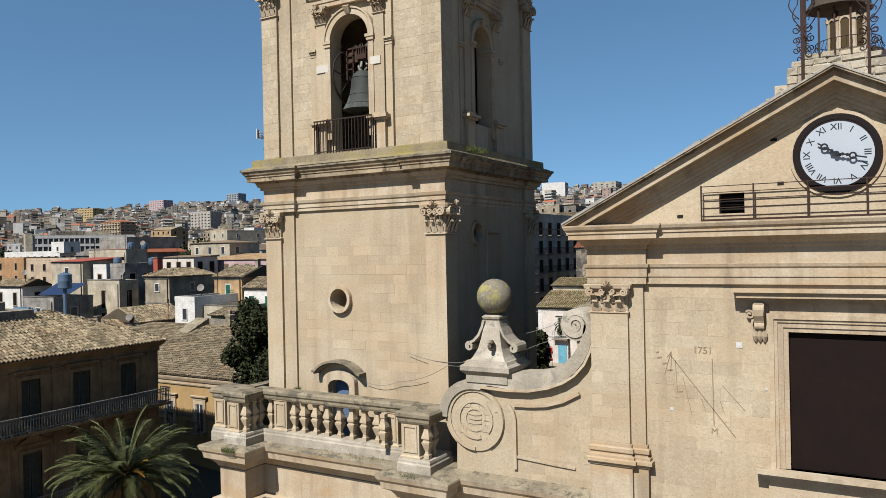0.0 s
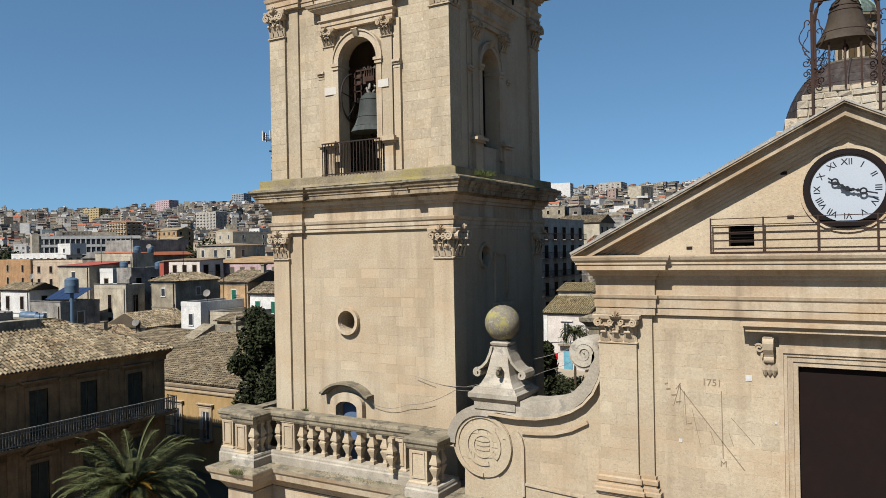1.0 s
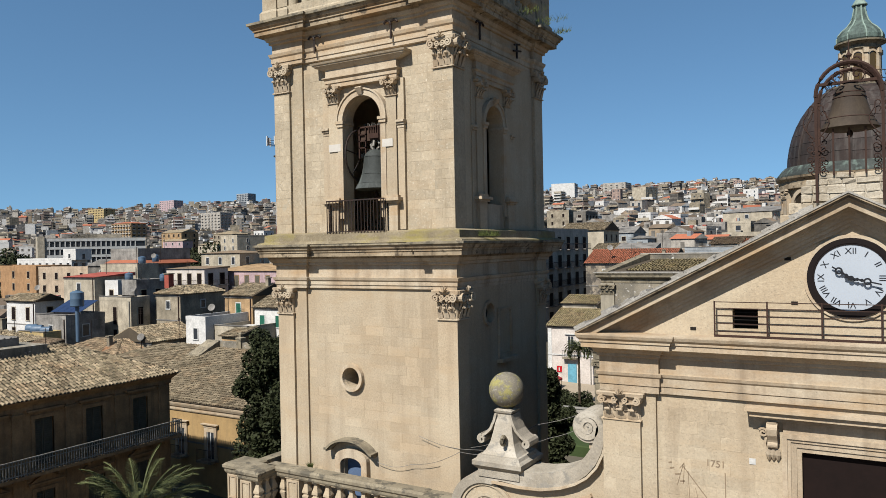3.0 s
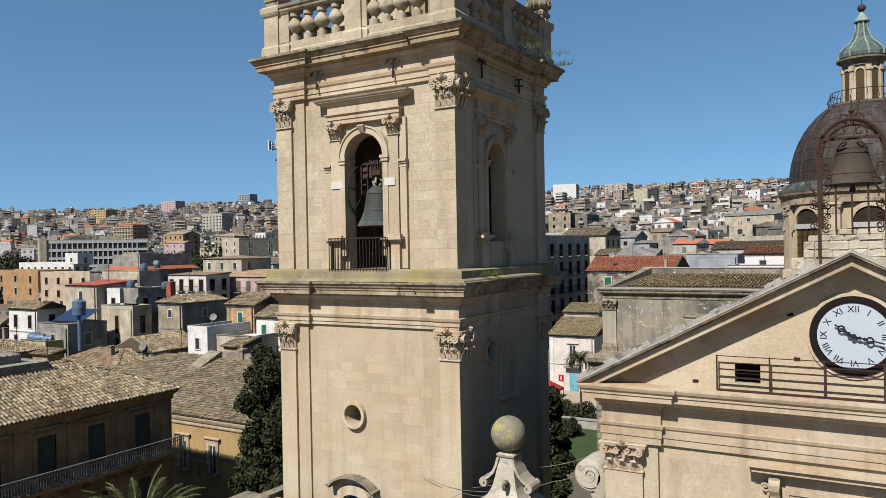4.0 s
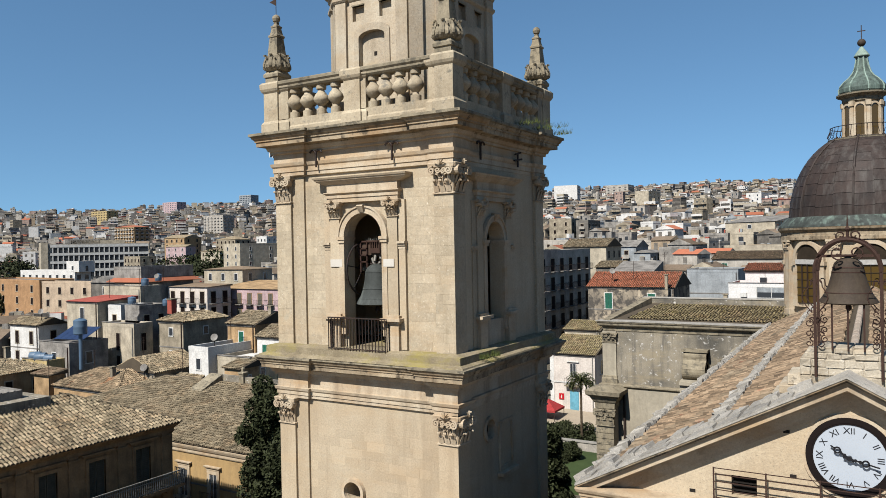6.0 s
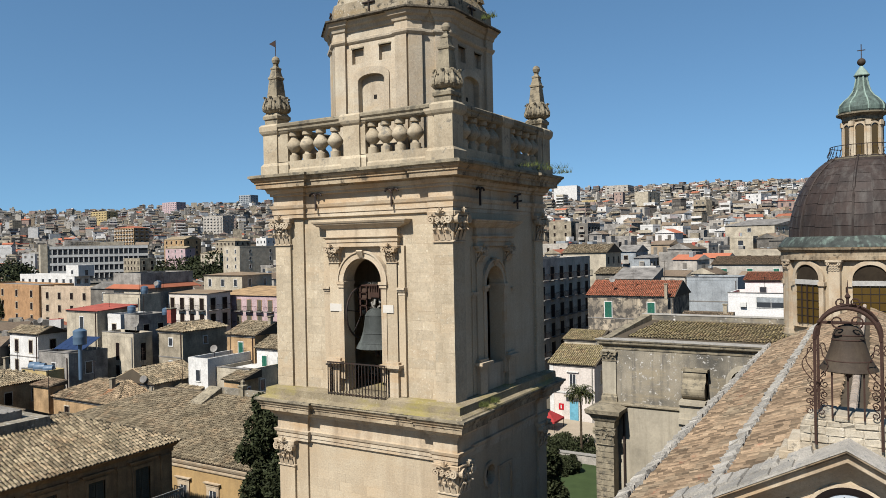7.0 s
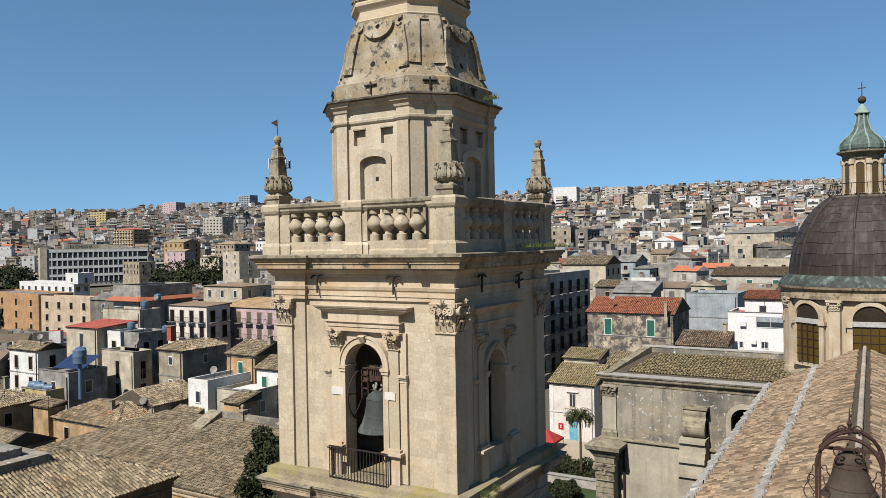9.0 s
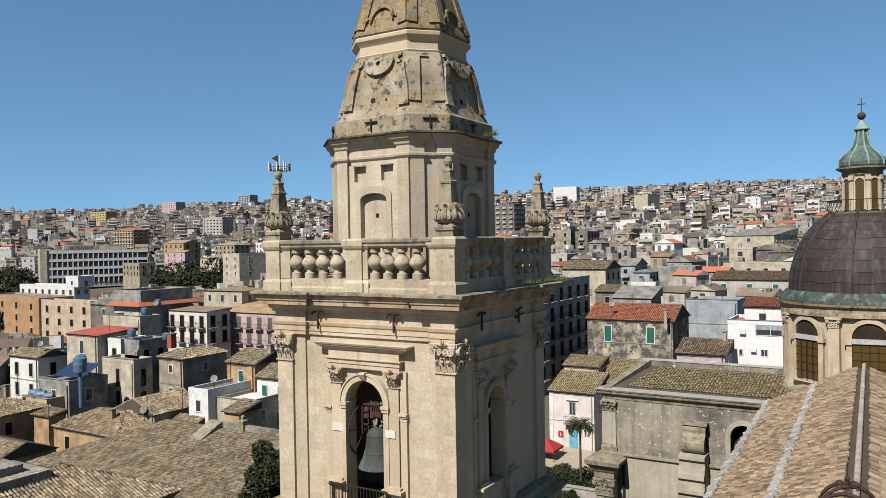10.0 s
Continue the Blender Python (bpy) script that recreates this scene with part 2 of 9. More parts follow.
STONE_RUBBLE = surface("whitish_rubble_stone", (0.70, 0.63, 0.51), (0.42, 0.35, 0.25), 0.7, 1.6, 20, 0.5, 0.95, 0.6, "object", 0.22, (0.24, 0.21, 0.165), 0.60, 3.0, pits=0.7, spots=(0.80, 0.76, 0.67), patch=(0.55, 0.42, 0.27), patch_amt=0.5)
STONE_ASH = surface("ash_grey_weathered_stone", (0.62, 0.56, 0.46), (0.34, 0.30, 0.24), 0.75, 1.2, 20, 0.5, 0.95, 0.55, "object", 0.12, (0.33, 0.31, 0.27), 0.55, 3.0, streak=0.5, streak_col=(0.30, 0.265, 0.21), pits=0.6, patch=(0.70, 0.66, 0.58), patch_amt=0.6)
CLOCK_RING = surface("dark_brown_ring", (0.013, 0.008, 0.007), (0.009, 0.006, 0.006), 0.5, 3, 20, 0.2, 0.6, 0.1, None)
GLASS, gn, gl = mat("amber_window_glass")
gn["Principled BSDF"].inputs["Base Color"].default_value = (0.055, 0.033, 0.007, 1)
gn["Principled BSDF"].inputs["Roughness"].default_value = 0.15
PANE, gn, gl = mat("window_pane")
gn["Principled BSDF"].inputs["Base Color"].default_value = (0.025, 0.028, 0.032, 1)
gn["Principled BSDF"].inputs["Roughness"].default_value = 0.12
LEAF = surface("dark_foliage", (0.075, 0.088, 0.038), (0.026, 0.036, 0.014), 0.6, 1.0, 12, 0.4, 0.75, 0, "island", 0.6)
PALM_LEAF = surface("palm_frond", (0.185, 0.205, 0.085), (0.075, 0.095, 0.035), 0.5, 1.0, 12, 0.3, 0.6, 0, "island", 0.45)
PALM_DRY = surface("dry_palm_frond", (0.62, 0.37, 0.06), (0.17, 0.11, 0.04), 0.5, 1.0, 12, 0.3, 0.8, 0, "island", 0.4)
BARK = surface("bark", (0.12, 0.09, 0.06), (0.06, 0.045, 0.03), 0.6, 3, 12, 0.5, 0.95, 0.6, None)
GRASS = surface("dry_grass", (0.14, 0.17, 0.05), (0.07, 0.10, 0.03), 0.6, 1.0, 20, 0.4, 0.95, 0.2, "island", 0.5)
LAWN = surface("lawn", (0.07, 0.105, 0.038), (0.035, 0.055, 0.02), 0.5, 0.7, 30, 0.5, 0.95, 0.3, None)
EARTH = surface("town_ground", (0.16, 0.14, 0.11), (0.07, 0.075, 0.05), 0.6, 0.02, 0.5, 0.3, 0.95, 0, None)
BLUE_TANK = surface("blue_plastic_tank", (0.10, 0.17, 0.26), (0.07, 0.11, 0.17), 0.4, 2, 20, 0.2, 0.5, 0, None)


def plaster(name, c, dirty=0.5):
    d = tuple(x * 0.33 for x in c)
    return surface(name, c, d, min(1.0, 1.35 * dirty), 0.55, 5, 0.55, 0.93, 0.15, None, 0, tuple(x * 0.5 for x in c) if dirty > 0.42 else None, 0.60, 0.8, streak=min(0.9, 0.85 * dirty), streak_col=tuple(x * 0.34 for x in c))


# ---- mesh helpers ----
def thing(name, label, category, at=(0, 0, 0), group="", kind="", rz=0):
    ob = new(name)
    ob.empty_display_size = 0.3
    ob.matrix_world = pose(*at, 0, 0, rz)
    return tagged(ob, label, category, group, kind)


def part(name, bm, material, parent=None, label="", local=False, smooth=False):
    """One mesh out of bm, in world coordinates (local: in its parent's)."""
    me = bpy.data.meshes.new(name)
    bmesh.ops.recalc_face_normals(bm, faces=bm.faces)
    bm.to_mesh(me)
    bm.free()
    for x in (material if isinstance(material, (list, tuple)) else [material]):
        me.materials.append(x)
    if smooth:
        me.polygons.foreach_set("use_smooth", [True] * len(me.polygons))
        me.set_sharp_from_angle(angle=radians(40))
    return linked(name, me, parent, label, local)


def linked(name, me, parent=None, label="", local=False):
    ob = new(name, me)
    if parent is not None:
        ob.parent = parent
        if not local:
            ob.matrix_parent_inverse = world_of(parent).inverted()
    if label:
        ob["label"] = label
    return ob


def world_of(ob):
    m = ob.matrix_basis.copy()
    if ob.parent is not None:
        m = world_of(ob.parent) @ ob.matrix_parent_inverse @ m
    return m


def box(bm, x0, x1, y0, y1, z0, z1):
    vs = [bm.verts.new((x, y, z)) for z in (z0, z1) for x, y in ((x0, y0), (x1, y0), (x1, y1), (x0, y1))]
    for f in ((3, 2, 1, 0), (4, 5, 6, 7), (0, 1, 5, 4), (1, 2, 6, 5), (2, 3, 7, 6), (3, 0, 4, 7)):
        bm.faces.new([vs[i] for i in f])
    return bm


def B(x0, x1, y0, y1, z0, z1):
    return box(bmesh.new(), x0, x1, y0, y1, z0, z1)


def loft(bm, rings, cap=True, closed=True):
    """Quads from ring to ring of equal length; caps at both ends."""
    vs = [[bm.verts.new(p) for p in r] for r in rings]
    k = len(vs[0])
    for a, b in zip(vs, vs[1:]):
        for i in range(k if closed else k - 1):
            j = (i + 1) % k
            bm.faces.new((a[i], a[j], b[j], b[i]))
    if cap:
        bm.faces.new(vs[0][::-1])
        bm.faces.new(vs[-1])
    return bm


def offset(plan, d):
    """A closed plan, anticlockwise, moved outwards by d with mitred corners."""
    out = []
    k = len(plan)
    for i in range(k):
        p, c, q = Vector(plan[i - 1]), Vector(plan[i]), Vector(plan[(i + 1) % k])
        e0, e1 = (c - p).normalized(), (q - c).normalized()
        n0, n1 = Vector((e0.y, -e0.x)), Vector((e1.y, -e1.x))
        s = 1 + n0.dot(n1)
        out.append(tuple(c + (n0 + n1) * (d / max(s, 0.2))))
    return out


def moulding(plan, profile, bm=None):
    """Sweeps a profile of (out, z), from below upwards, round a closed plan."""
    return loft(bm or bmesh.new(), [[(x, y, z) for x, y in offset(plan, o)] for o, z in profile])


def rect(x0, x1, y0, y1):
    return [(x0, y0), (x1, y0), (x1, y1), (x0, y1)]


def pier_plan(x0, x1, y0, y1, w, r):
    """A square plan whose corners stand proud by r over a width w."""
    return [(x0, y0), (x0 + w, y0), (x0 + w, y0 + r), (x1 - w, y0 + r), (x1 - w, y0), (x1, y0), (x1, y0 + w), (x1 - r, y0 + w),
            (x1 - r, y1 - w), (x1, y1 - w), (x1, y1), (x1 - w, y1), (x1 - w, y1 - r), (x0 + w, y1 - r), (x0 + w, y1), (x0, y1),
            (x0, y1 - w), (x0 + r, y1 - w), (x0 + r, y0 + w), (x0, y0 + w)]


def lathe(bm, profile, at=(0, 0, 0), seg=16, turn=0.0, sq=0):
    """Turns (radius, z) round an upright axis; sq: a square section instead."""
    k = sq or seg
    rings = [[(at[0] + r * math.cos(turn + 2 * math.pi * i / k), at[1] + r * math.sin(turn + 2 * math.pi * i / k), at[2] + z) for i in range(k)] for r, z in profile]
    return loft(bm, rings)


def slab(outer, holes, put, d0, d1, bm=None):
    """A plate with an outline and holes in (u, v), from depth d0 to d1; put maps (u, v, d) into the world."""
    bm = bm or bmesh.new()
    start = len(bm.verts)
    edges = []
    loops = []
    for loop in [outer] + list(holes):
        vs = [bm.verts.new(put(u, v, d0)) for u, v in loop]
        loops.append((loop, vs))
        edges += [bm.edges.new((vs[i], vs[(i + 1) % len(vs)])) for i in range(len(vs))]
    res = bmesh.ops.triangle_fill(bm, use_beauty=True, use_dissolve=False, edges=edges)
    faces = [g for g in res["geom"] if isinstance(g, bmesh.types.BMFace)]
    back = {}
    for loop, vs in loops:
        for (u, v), a in zip(loop, vs):
            back[a] = bm.verts.new(put(u, v, d1))
    for f in faces:
        bm.faces.new([back[v] for v in reversed(f.verts)])
    for loop, vs in loops:
        for i in range(len(vs)):
            a, b = vs[i], vs[(i + 1) % len(vs)]
            bm.faces.new((a, back[a], back[b], b))
    return bm


def front(u, v, d):
    return (u, d, v)


def side(u, v, d):
    return (d, u, v)


def arch(c, w, z0, z1, k=12, rise=None):
    """An arched opening's outline: half-width w round c, springing so that its crown is at z1."""
    h = rise if rise is not None else w
    pts = [(c - w, z0), (c + w, z0)]
    for i in range(k + 1):
        a = math.pi * i / k
        pts.append((c + w * math.cos(a), z1 - h + h * math.sin(a)))
    return pts


def circle(c, z, r, k=24):
    return [(c + r * math.cos(2 * math.pi * i / k), z + r * math.sin(2 * math.pi * i / k)) for i in range(k)]


def tube(bm, pts, r, k=6):
    """A round bar along a line of points."""
    pts = [Vector(p) for p in pts]
    rings = []
    for i, p in enumerate(pts):
        d = (pts[min(i + 1, len(pts) - 1)] - pts[max(i - 1, 0)]).normalized()
        a = d.cross(Vector((0, 0, 1)) if abs(d.z) < 0.9 else Vector((1, 0, 0))).normalized()
        b = d.cross(a)
        rings.append([tuple(p + (a * math.cos(2 * math.pi * j / k) + b * math.sin(2 * math.pi * j / k)) * r) for j in range(k)])
    return loft(bm, rings)


def ribbon(bm, pts, w, put, d0, d1):
    """A flat band of width w along a line in (u, v), from depth d0 to d1."""
    left, right = [], []
    pts = [Vector(p) for p in pts]
    for i, p in enumerate(pts):
        d = (pts[min(i + 1, len(pts) - 1)] - pts[max(i - 1, 0)]).normalized()
        nn = Vector((-d.y, d.x)) * (w[i] if isinstance(w, list) else w) / 2
        left.append(p + nn)
        right.append(p - nn)
    rings = [[put(*a, d0), put(*b, d0), put(*b, d1), put(*a, d1)] for a, b in zip(left, right)]
    return loft(bm, rings)


def spiral(c, z, r0, r1, a0, turns, k=28):
    return [(c + (r0 + (r1 - r0) * i / k) * math.cos(a0 + turns * 2 * math.pi * i / k), z + (r0 + (r1 - r0) * i / k) * math.sin(a0 + turns * 2 * math.pi * i / k)) for i in range(k + 1)]


# ---- stone pieces ----
_blocks = {}


def block_mesh(l, h, material):
    key = (round(l, 2), round(h, 3), material.name)
    if key not in _blocks:
        bm = bmesh.new()
        g, c = 0.0012, 0.0035
        a = [bm.verts.new(p) for p in ((g, 0.004, g), (l - g, 0.004, g), (l - g, 0.004, h - g), (g, 0.004, h - g))]
        b = [bm.verts.new(p) for p in ((g + c, -0.0026, g + c), (l - g - c, -0.0026, g + c), (l - g - c, -0.0026, h - g - c), (g + c, -0.0026, h - g - c))]
        bm.faces.new(b)
        for i in range(4):
            bm.faces.new((a[i], a[(i + 1) % 4], b[(i + 1) % 4], b[i]))
        bmesh.ops.recalc_face_normals(bm, faces=bm.faces)
        me = bpy.data.meshes.new("stone_block")
        bm.to_mesh(me)
        bm.free()
        me.materials.append(material)
        _blocks[key] = me
    return _blocks[key]


def ashlar(parent, u0, u1, v0, v1, d, course, length, material, turned=False, skip=None, seed=1):
    """Courses of stone blocks, each an object, on a wall in the plane d: facing -y, or +x when turned."""
    rnd = random.Random(seed)
    rows = max(1, round((v1 - v0) / course))
    h = (v1 - v0) / rows
    inv = world_of(parent).inverted()
    for r in range(rows):
        u = u0
        first = True
        while u < u1 - 0.02:
            l = length * rnd.uniform(0.7, 1.3)
            if first and r % 2:
                l *= 0.5
            first = False
            l = round(l / 0.05) * 0.05
            if u + l > u1 - 0.14:
                l = u1 - u
            z = v0 + r * h
            if not (skip and skip(u, u + l, z, z + h)):
                ob = new("stone_block", block_mesh(l, h, material))
                ob.parent = parent
                ob.matrix_parent_inverse = inv
                dd = rnd.uniform(-0.0022, 0.0012)
                ob.matrix_basis = pose(d - dd, u, z, 0, 0, 90) if turned else pose(u, d + dd, z)
            u += l


def tiled(name, o, ud, vd, nu, nv, material, parent, keep=None, pitch=0.23, rowlen=0.36, seed=0, label="", rise=0.075):
    """Rows of curved clay tiles on a plane: o the eave's corner, ud along the eave, vd up the slope."""
    rs = np.random.RandomState(seed)
    o, ud, vd = np.array(o, float), np.array(ud, float), np.array(vd, float)
    ud /= np.linalg.norm(ud)
    vd /= np.linalg.norm(vd)
    nd = np.cross(ud, vd)
    if nd[2] < 0:
        nd = -nd
    iu, iv = np.meshgrid(np.arange(int(nu / pitch)), np.arange(int(nv / rowlen)))
    cu = (iu.ravel() + 0.5) * pitch
    cv = iv.ravel() * rowlen
    if keep is not None:
        ok = np.array([keep(a, b) for a, b in zip(cu, cv)], bool)
        cu, cv = cu[ok], cv[ok]
    n = len(cu)
    if n == 0:
        return None
    ang = np.linspace(0, math.pi, 5)
    tu = np.concatenate([np.cos(ang) * pitch * 0.40, np.cos(ang) * pitch * 0.31])
    tv = np.concatenate([np.full(5, -0.05), np.full(5, rowlen * 1.02)])
    tn = np.concatenate([np.sin(ang) * rise * 1.25 + 0.04, np.sin(ang) * rise])
    ju, jv, jn = rs.uniform(-0.02, 0.02, n), rs.uniform(-0.05, 0.05, n), rs.uniform(-0.008, 0.026, n)
    sk = rs.uniform(-0.09, 0.09, n)
    U = cu[:, None] + ju[:, None] + tu[None] + sk[:, None] * tv[None]
    V = cv[:, None] + jv[:, None] + tv[None]
    N = jn[:, None] + tn[None]
    P = o[None, None] + U[..., None] * ud + V[..., None] * vd + N[..., None] * nd
    q = np.array([[i, i + 1, i + 6, i + 5] for i in range(4)] + [[0, 5, 5, 0]][:0])
    F = (np.arange(n)[:, None, None] * 10 + q[None]).reshape(-1, 4)
    me = bpy.data.meshes.new(name)
    me.vertices.add(n * 10)
    me.vertices.foreach_set("co", P.reshape(-1))
    me.loops.add(F.size)
    me.loops.foreach_set("vertex_index", F.reshape(-1))
    me.polygons.add(len(F))
    me.polygons.foreach_set("loop_start", np.arange(0, F.size, 4))
    me.polygons.foreach_set("use_smooth", np.ones(len(F), bool))
    me.update(calc_edges=True)
    me.validate()
    me.materials.append(material)
    ob = linked(name, me, parent, label)
    ob["kind"] = "stuff"
    return ob


def capital(name, parent, u0, u1, d, v0, v1, material, turned=False, seed=3):
    """A Corinthian capital on a wall facing -y at depth d (turned: facing +x): bell, two tiers of leaves, volutes, abacus, flower."""
    put = (lambda u, v, e: (d - (e - d), u, v)) if turned else front
    w, h, c = u1 - u0, v1 - v0, (u0 + u1) / 2
    bm = bmesh.new()

    def ring(v, grow, out):
        return [put(u0 - grow, v, d - out), put(u1 + grow, v, d - out), put(u1 + grow, v, d + 0.15), put(u0 - grow, v, d + 0.15)]
    loft(bm, [ring(v0, 0.05, 0.05), ring(v0 + 0.04 * h, 0.05, 0.05), ring(v0 + 0.07 * h, 0.0, 0.0), ring(v0 + 0.6 * h, 0.0, 0.03), ring(v0 + 0.84 * h, 0.05, 0.08),
              ring(v0 + 0.86 * h, 0.12, 0.14), ring(v1 - 0.02 * h, 0.14, 0.16), ring(v1, 0.12, 0.14)])
    for s in (-1, 1):
        cu = c + s * (w / 2 - 0.02)
        ribbon(bm, [(a if s < 0 else 2 * cu - a, b) for a, b in spiral(cu, v0 + 0.74 * h, 0.015, 0.145 * h, 0, -1.8, 22)], 0.045 * h + 0.008, put, d - 0.22, d - 0.02)
        ci = c + s * w * 0.15
        ribbon(bm, [(a if s > 0 else 2 * ci - a, b) for a, b in spiral(ci, v0 + 0.76 * h, 0.012, 0.10 * h, 0, -1.5, 18)], 0.035 * h + 0.006, put, d - 0.17, d - 0.02)
        ribbon(bm, [(c + s * w * 0.06, v0 + 0.5 * h), (c + s * w * 0.20, v0 + 0.62 * h), (cu - s * 0.06 * w, v0 + 0.66 * h)], 0.035, put, d - 0.15, d - 0.02)
    rnd = random.Random(seed)
    for tier, (vb, vt, k) in enumerate(((0.06, 0.46, 3), (0.34, 0.68, 4))):
        for i in range(k):
            cu = u0 + w * (i + 0.5) / k
            lw = w / k * (0.44 if k == 3 else 0.36)
            rings = []
            for t, o in ((0, 0.03), (0.4, 0.07), (0.75, 0.11), (0.93, 0.17), (1.0, 0.19), (0.92, 0.205), (0.84, 0.20)):
                v = v0 + h * (vb + (vt - vb) * t)
                ww = lw * (1 - 0.55 * t * t) * rnd.uniform(0.9, 1.1)
                rings.append([put(cu - ww, v, d - o), put(cu, v, d - o - 0.03), put(cu + ww, v, d - o), put(cu, v, d - o + 0.06)])
            loft(bm, rings)
    for a in range(5):
        ang = math.pi * (0.1 + 0.2 * a)
        rings = [[put(c + math.cos(ang) * r - 0.02, v0 + 0.93 * h + math.sin(ang) * r, d - 0.18), put(c + math.cos(ang) * r + 0.02, v0 + 0.93 * h + math.sin(ang) * r, d - 0.18), put(c + math.cos(ang) * r, v0 + 0.93 * h + math.sin(ang) * r, d - 0.23)] for r in (0.0, 0.14 * h, 0.2 * h)]
        loft(bm, rings)
    return part(name, bm, material, parent)


BAL = [(0.075, 0.0), (0.085, 0.03), (0.06, 0.06), (0.045, 0.13), (0.06, 0.22), (0.105, 0.36), (0.115, 0.46), (0.08, 0.58), (0.05, 0.70), (0.045, 0.80), (0.075, 0.86), (0.085, 0.92), (0.085, 1.0)]


def baluster_mesh(name, h, fat, material, sq=0, turn=0.0, prof=None):
    bm = lathe(bmesh.new(), [(r * fat, z * h) for r, z in (prof or BAL)], seg=12, sq=sq, turn=turn)
    bmesh.ops.recalc_face_normals(bm, faces=bm.faces)
    me = bpy.data.meshes.new(name)
    bm.to_mesh(me)
    bm.free()
    me.materials.append(material)
    if not sq:
        me.polygons.foreach_set("use_smooth", [True] * len(me.polygons))
        me.set_sharp_from_angle(angle=radians(50))
    return me


def put_at(name, me, parent, m):
    ob = new(name, me)
    ob.parent = parent
    ob.matrix_parent_inverse = world_of(parent).inverted()
    ob.matrix_basis = m
    return ob


# ---- bell tower ----
TX0, TX1, TY0, TY1 = -17.92, -10.86, 18.95, 25.5
tower = thing("bell_tower", "tall honey-coloured limestone bell tower with mossy cornices", "bell tower", ((TX0 + TX1) / 2, (TY0 + TY1) / 2, -8))
PW, PR, PF = 0.68, 0.10, 0.17         # corner piers: width, recess of the side wall and of the front wall
plan = pier_plan(TX0, TX1, TY0, TY1, PW, PR)

# lower storey, with a real round window and a door in its front wall
oc = circle(-14.88, 14.47, 0.33)
dr = arch(-14.92, 0.40, 9.9, 11.86, 10, 0.22)
low = part("lower_storey", slab([(TX0 + PW - 0.02, -8), (TX1 - PW + 0.02, -8), (TX1 - PW + 0.02, 17.4), (TX0 + PW - 0.02, 17.4)], [oc, dr], front, TY0 + PF, TY0 + 0.9), STONE, tower)
part("inner_core", B(TX0 + 0.3, TX1 - 0.3, TY0 + 0.9, TY1 - 0.3, -8, 17.2), DARK, tower)
part("side_wall", slab([(TY0 + PW - 0.02, -8), (TY1 - PW + 0.02, -8), (TY1 - PW + 0.02, 17.4), (TY0 + PW - 0.02, 17.4)], [circle(21.12, 16.5, 0.30, 20)], side, TX1 - PR, TX1 - 0.7), STONE, tower)
part("side_wall", B(TX0 + PR, TX0 + 0.6, TY0 + PW, TY1 - PW, -8, 17.4), STONE, tower)
part("back_wall", B(TX0 + PW, TX1 - PW, TY1 - 0.6, TY1 - PR, -8, 17.4), STONE, tower)
for a, b in ((TX0, TX0 + PW), (TX1 - PW, TX1)):
    for c, d in ((TY0, TY0 + PW), (TY1 - PW, TY1)):
        p = part("pilaster", B(a, b, c, d, -8, 17.4), STONE, tower)
p = part("pilaster", B(-17.24, -16.73, TY0 + 0.09, TY0 + 0.5, -8, 17.4), STONE, tower)
# round window's frame, door's frame and hood
part("round_window_frame", slab(circle(-14.88, 14.47, 0.445, 28), [circle(-14.88, 14.47, 0.34, 24)], front, TY0 + 0.02, TY0 + 0.25), STONE_TRIM, tower)
part("round_window_frame", slab(circle(21.12, 16.5, 0.42, 24), [circle(21.12, 16.5, 0.31, 20)], side, TX1 - 0.03, TX1 - 0.25), STONE_TRIM, tower)
part("blank_panel", slab([(21.75, 14.95), (22.75, 14.95), (22.75, 16.6), (21.75, 16.6)], [[(21.85, 15.1), (22.65, 15.1), (22.65, 16.5), (21.85, 16.5)]], side, TX1 - 0.04, TX1 - 0.2), STONE_TRIM, tower)
part("panel_sill", B(TX1 - 0.1, TX1 + 0.12, 21.65, 22.85, 14.83, 14.95), STONE_TRIM, tower)
part("door_frame", slab(arch(-14.92, 0.64, 9.9, 12.18, 12, 0.34), [arch(-14.92, 0.42, 9.91, 11.9, 10, 0.22)], front, TY0 - 0.02, TY0 + 0.25), STONE_TRIM, tower)
bm = bmesh.new()
hood = [(-15.88, 12.13)] + [(-14.92 + 1.0 * math.sin(a), 11.80 + 0.70 * math.cos(a)) for a in [radians(x) for x in range(-60, 61, 10)]] + [(-13.96, 12.13)]
ribbon(bm, hood, 0.07, front, TY0 - 0.20, TY0 + 0.2)
ribbon(bm, [(x, z - 0.065) for x, z in hood], 0.07, front, TY0 - 0.10, TY0 + 0.2)
part("door_hood", bm, STONE_OLD, tower, "curved weathered stone hood")
part("door_leaf", B(-15.3, -14.54, TY0 + 0.34, TY0 + 0.4, 9.9, 11.9), PAINT_BLUE, tower, "faded blue painted door")
E_L = [(0.0, 17.34), (0.03, 17.36), (0.03, 17.46), (0.06, 17.47), (0.06, 17.58), (0.10, 17.62), (0.13, 17.71), (0.03, 17.72), (0.03, 18.10), (0.11, 18.12), (0.11, 18.20), (0.17, 18.22), (0.21, 18.32),
       (0.23, 18.38), (0.42, 18.39), (0.42, 18.52), (0.45, 18.53), (0.45, 18.58), (0.50, 18.62), (0.53, 18.70)]
plan_e = [(TX0 + 1.28, TY0) if q == 1 else (TX0 + 1.28, TY0 + 0.12) if q == 2 else p for q, p in enumerate(pier_plan(TX0, TX1, TY0, TY1, PW + 0.10, 0.12))]
part("lower_architrave", moulding(plan_e, E_L[:9]), STONE_TRIM, tower)
part("lower_frieze", moulding(plan_e, E_L[8:13]), STONE_TRIM, tower)
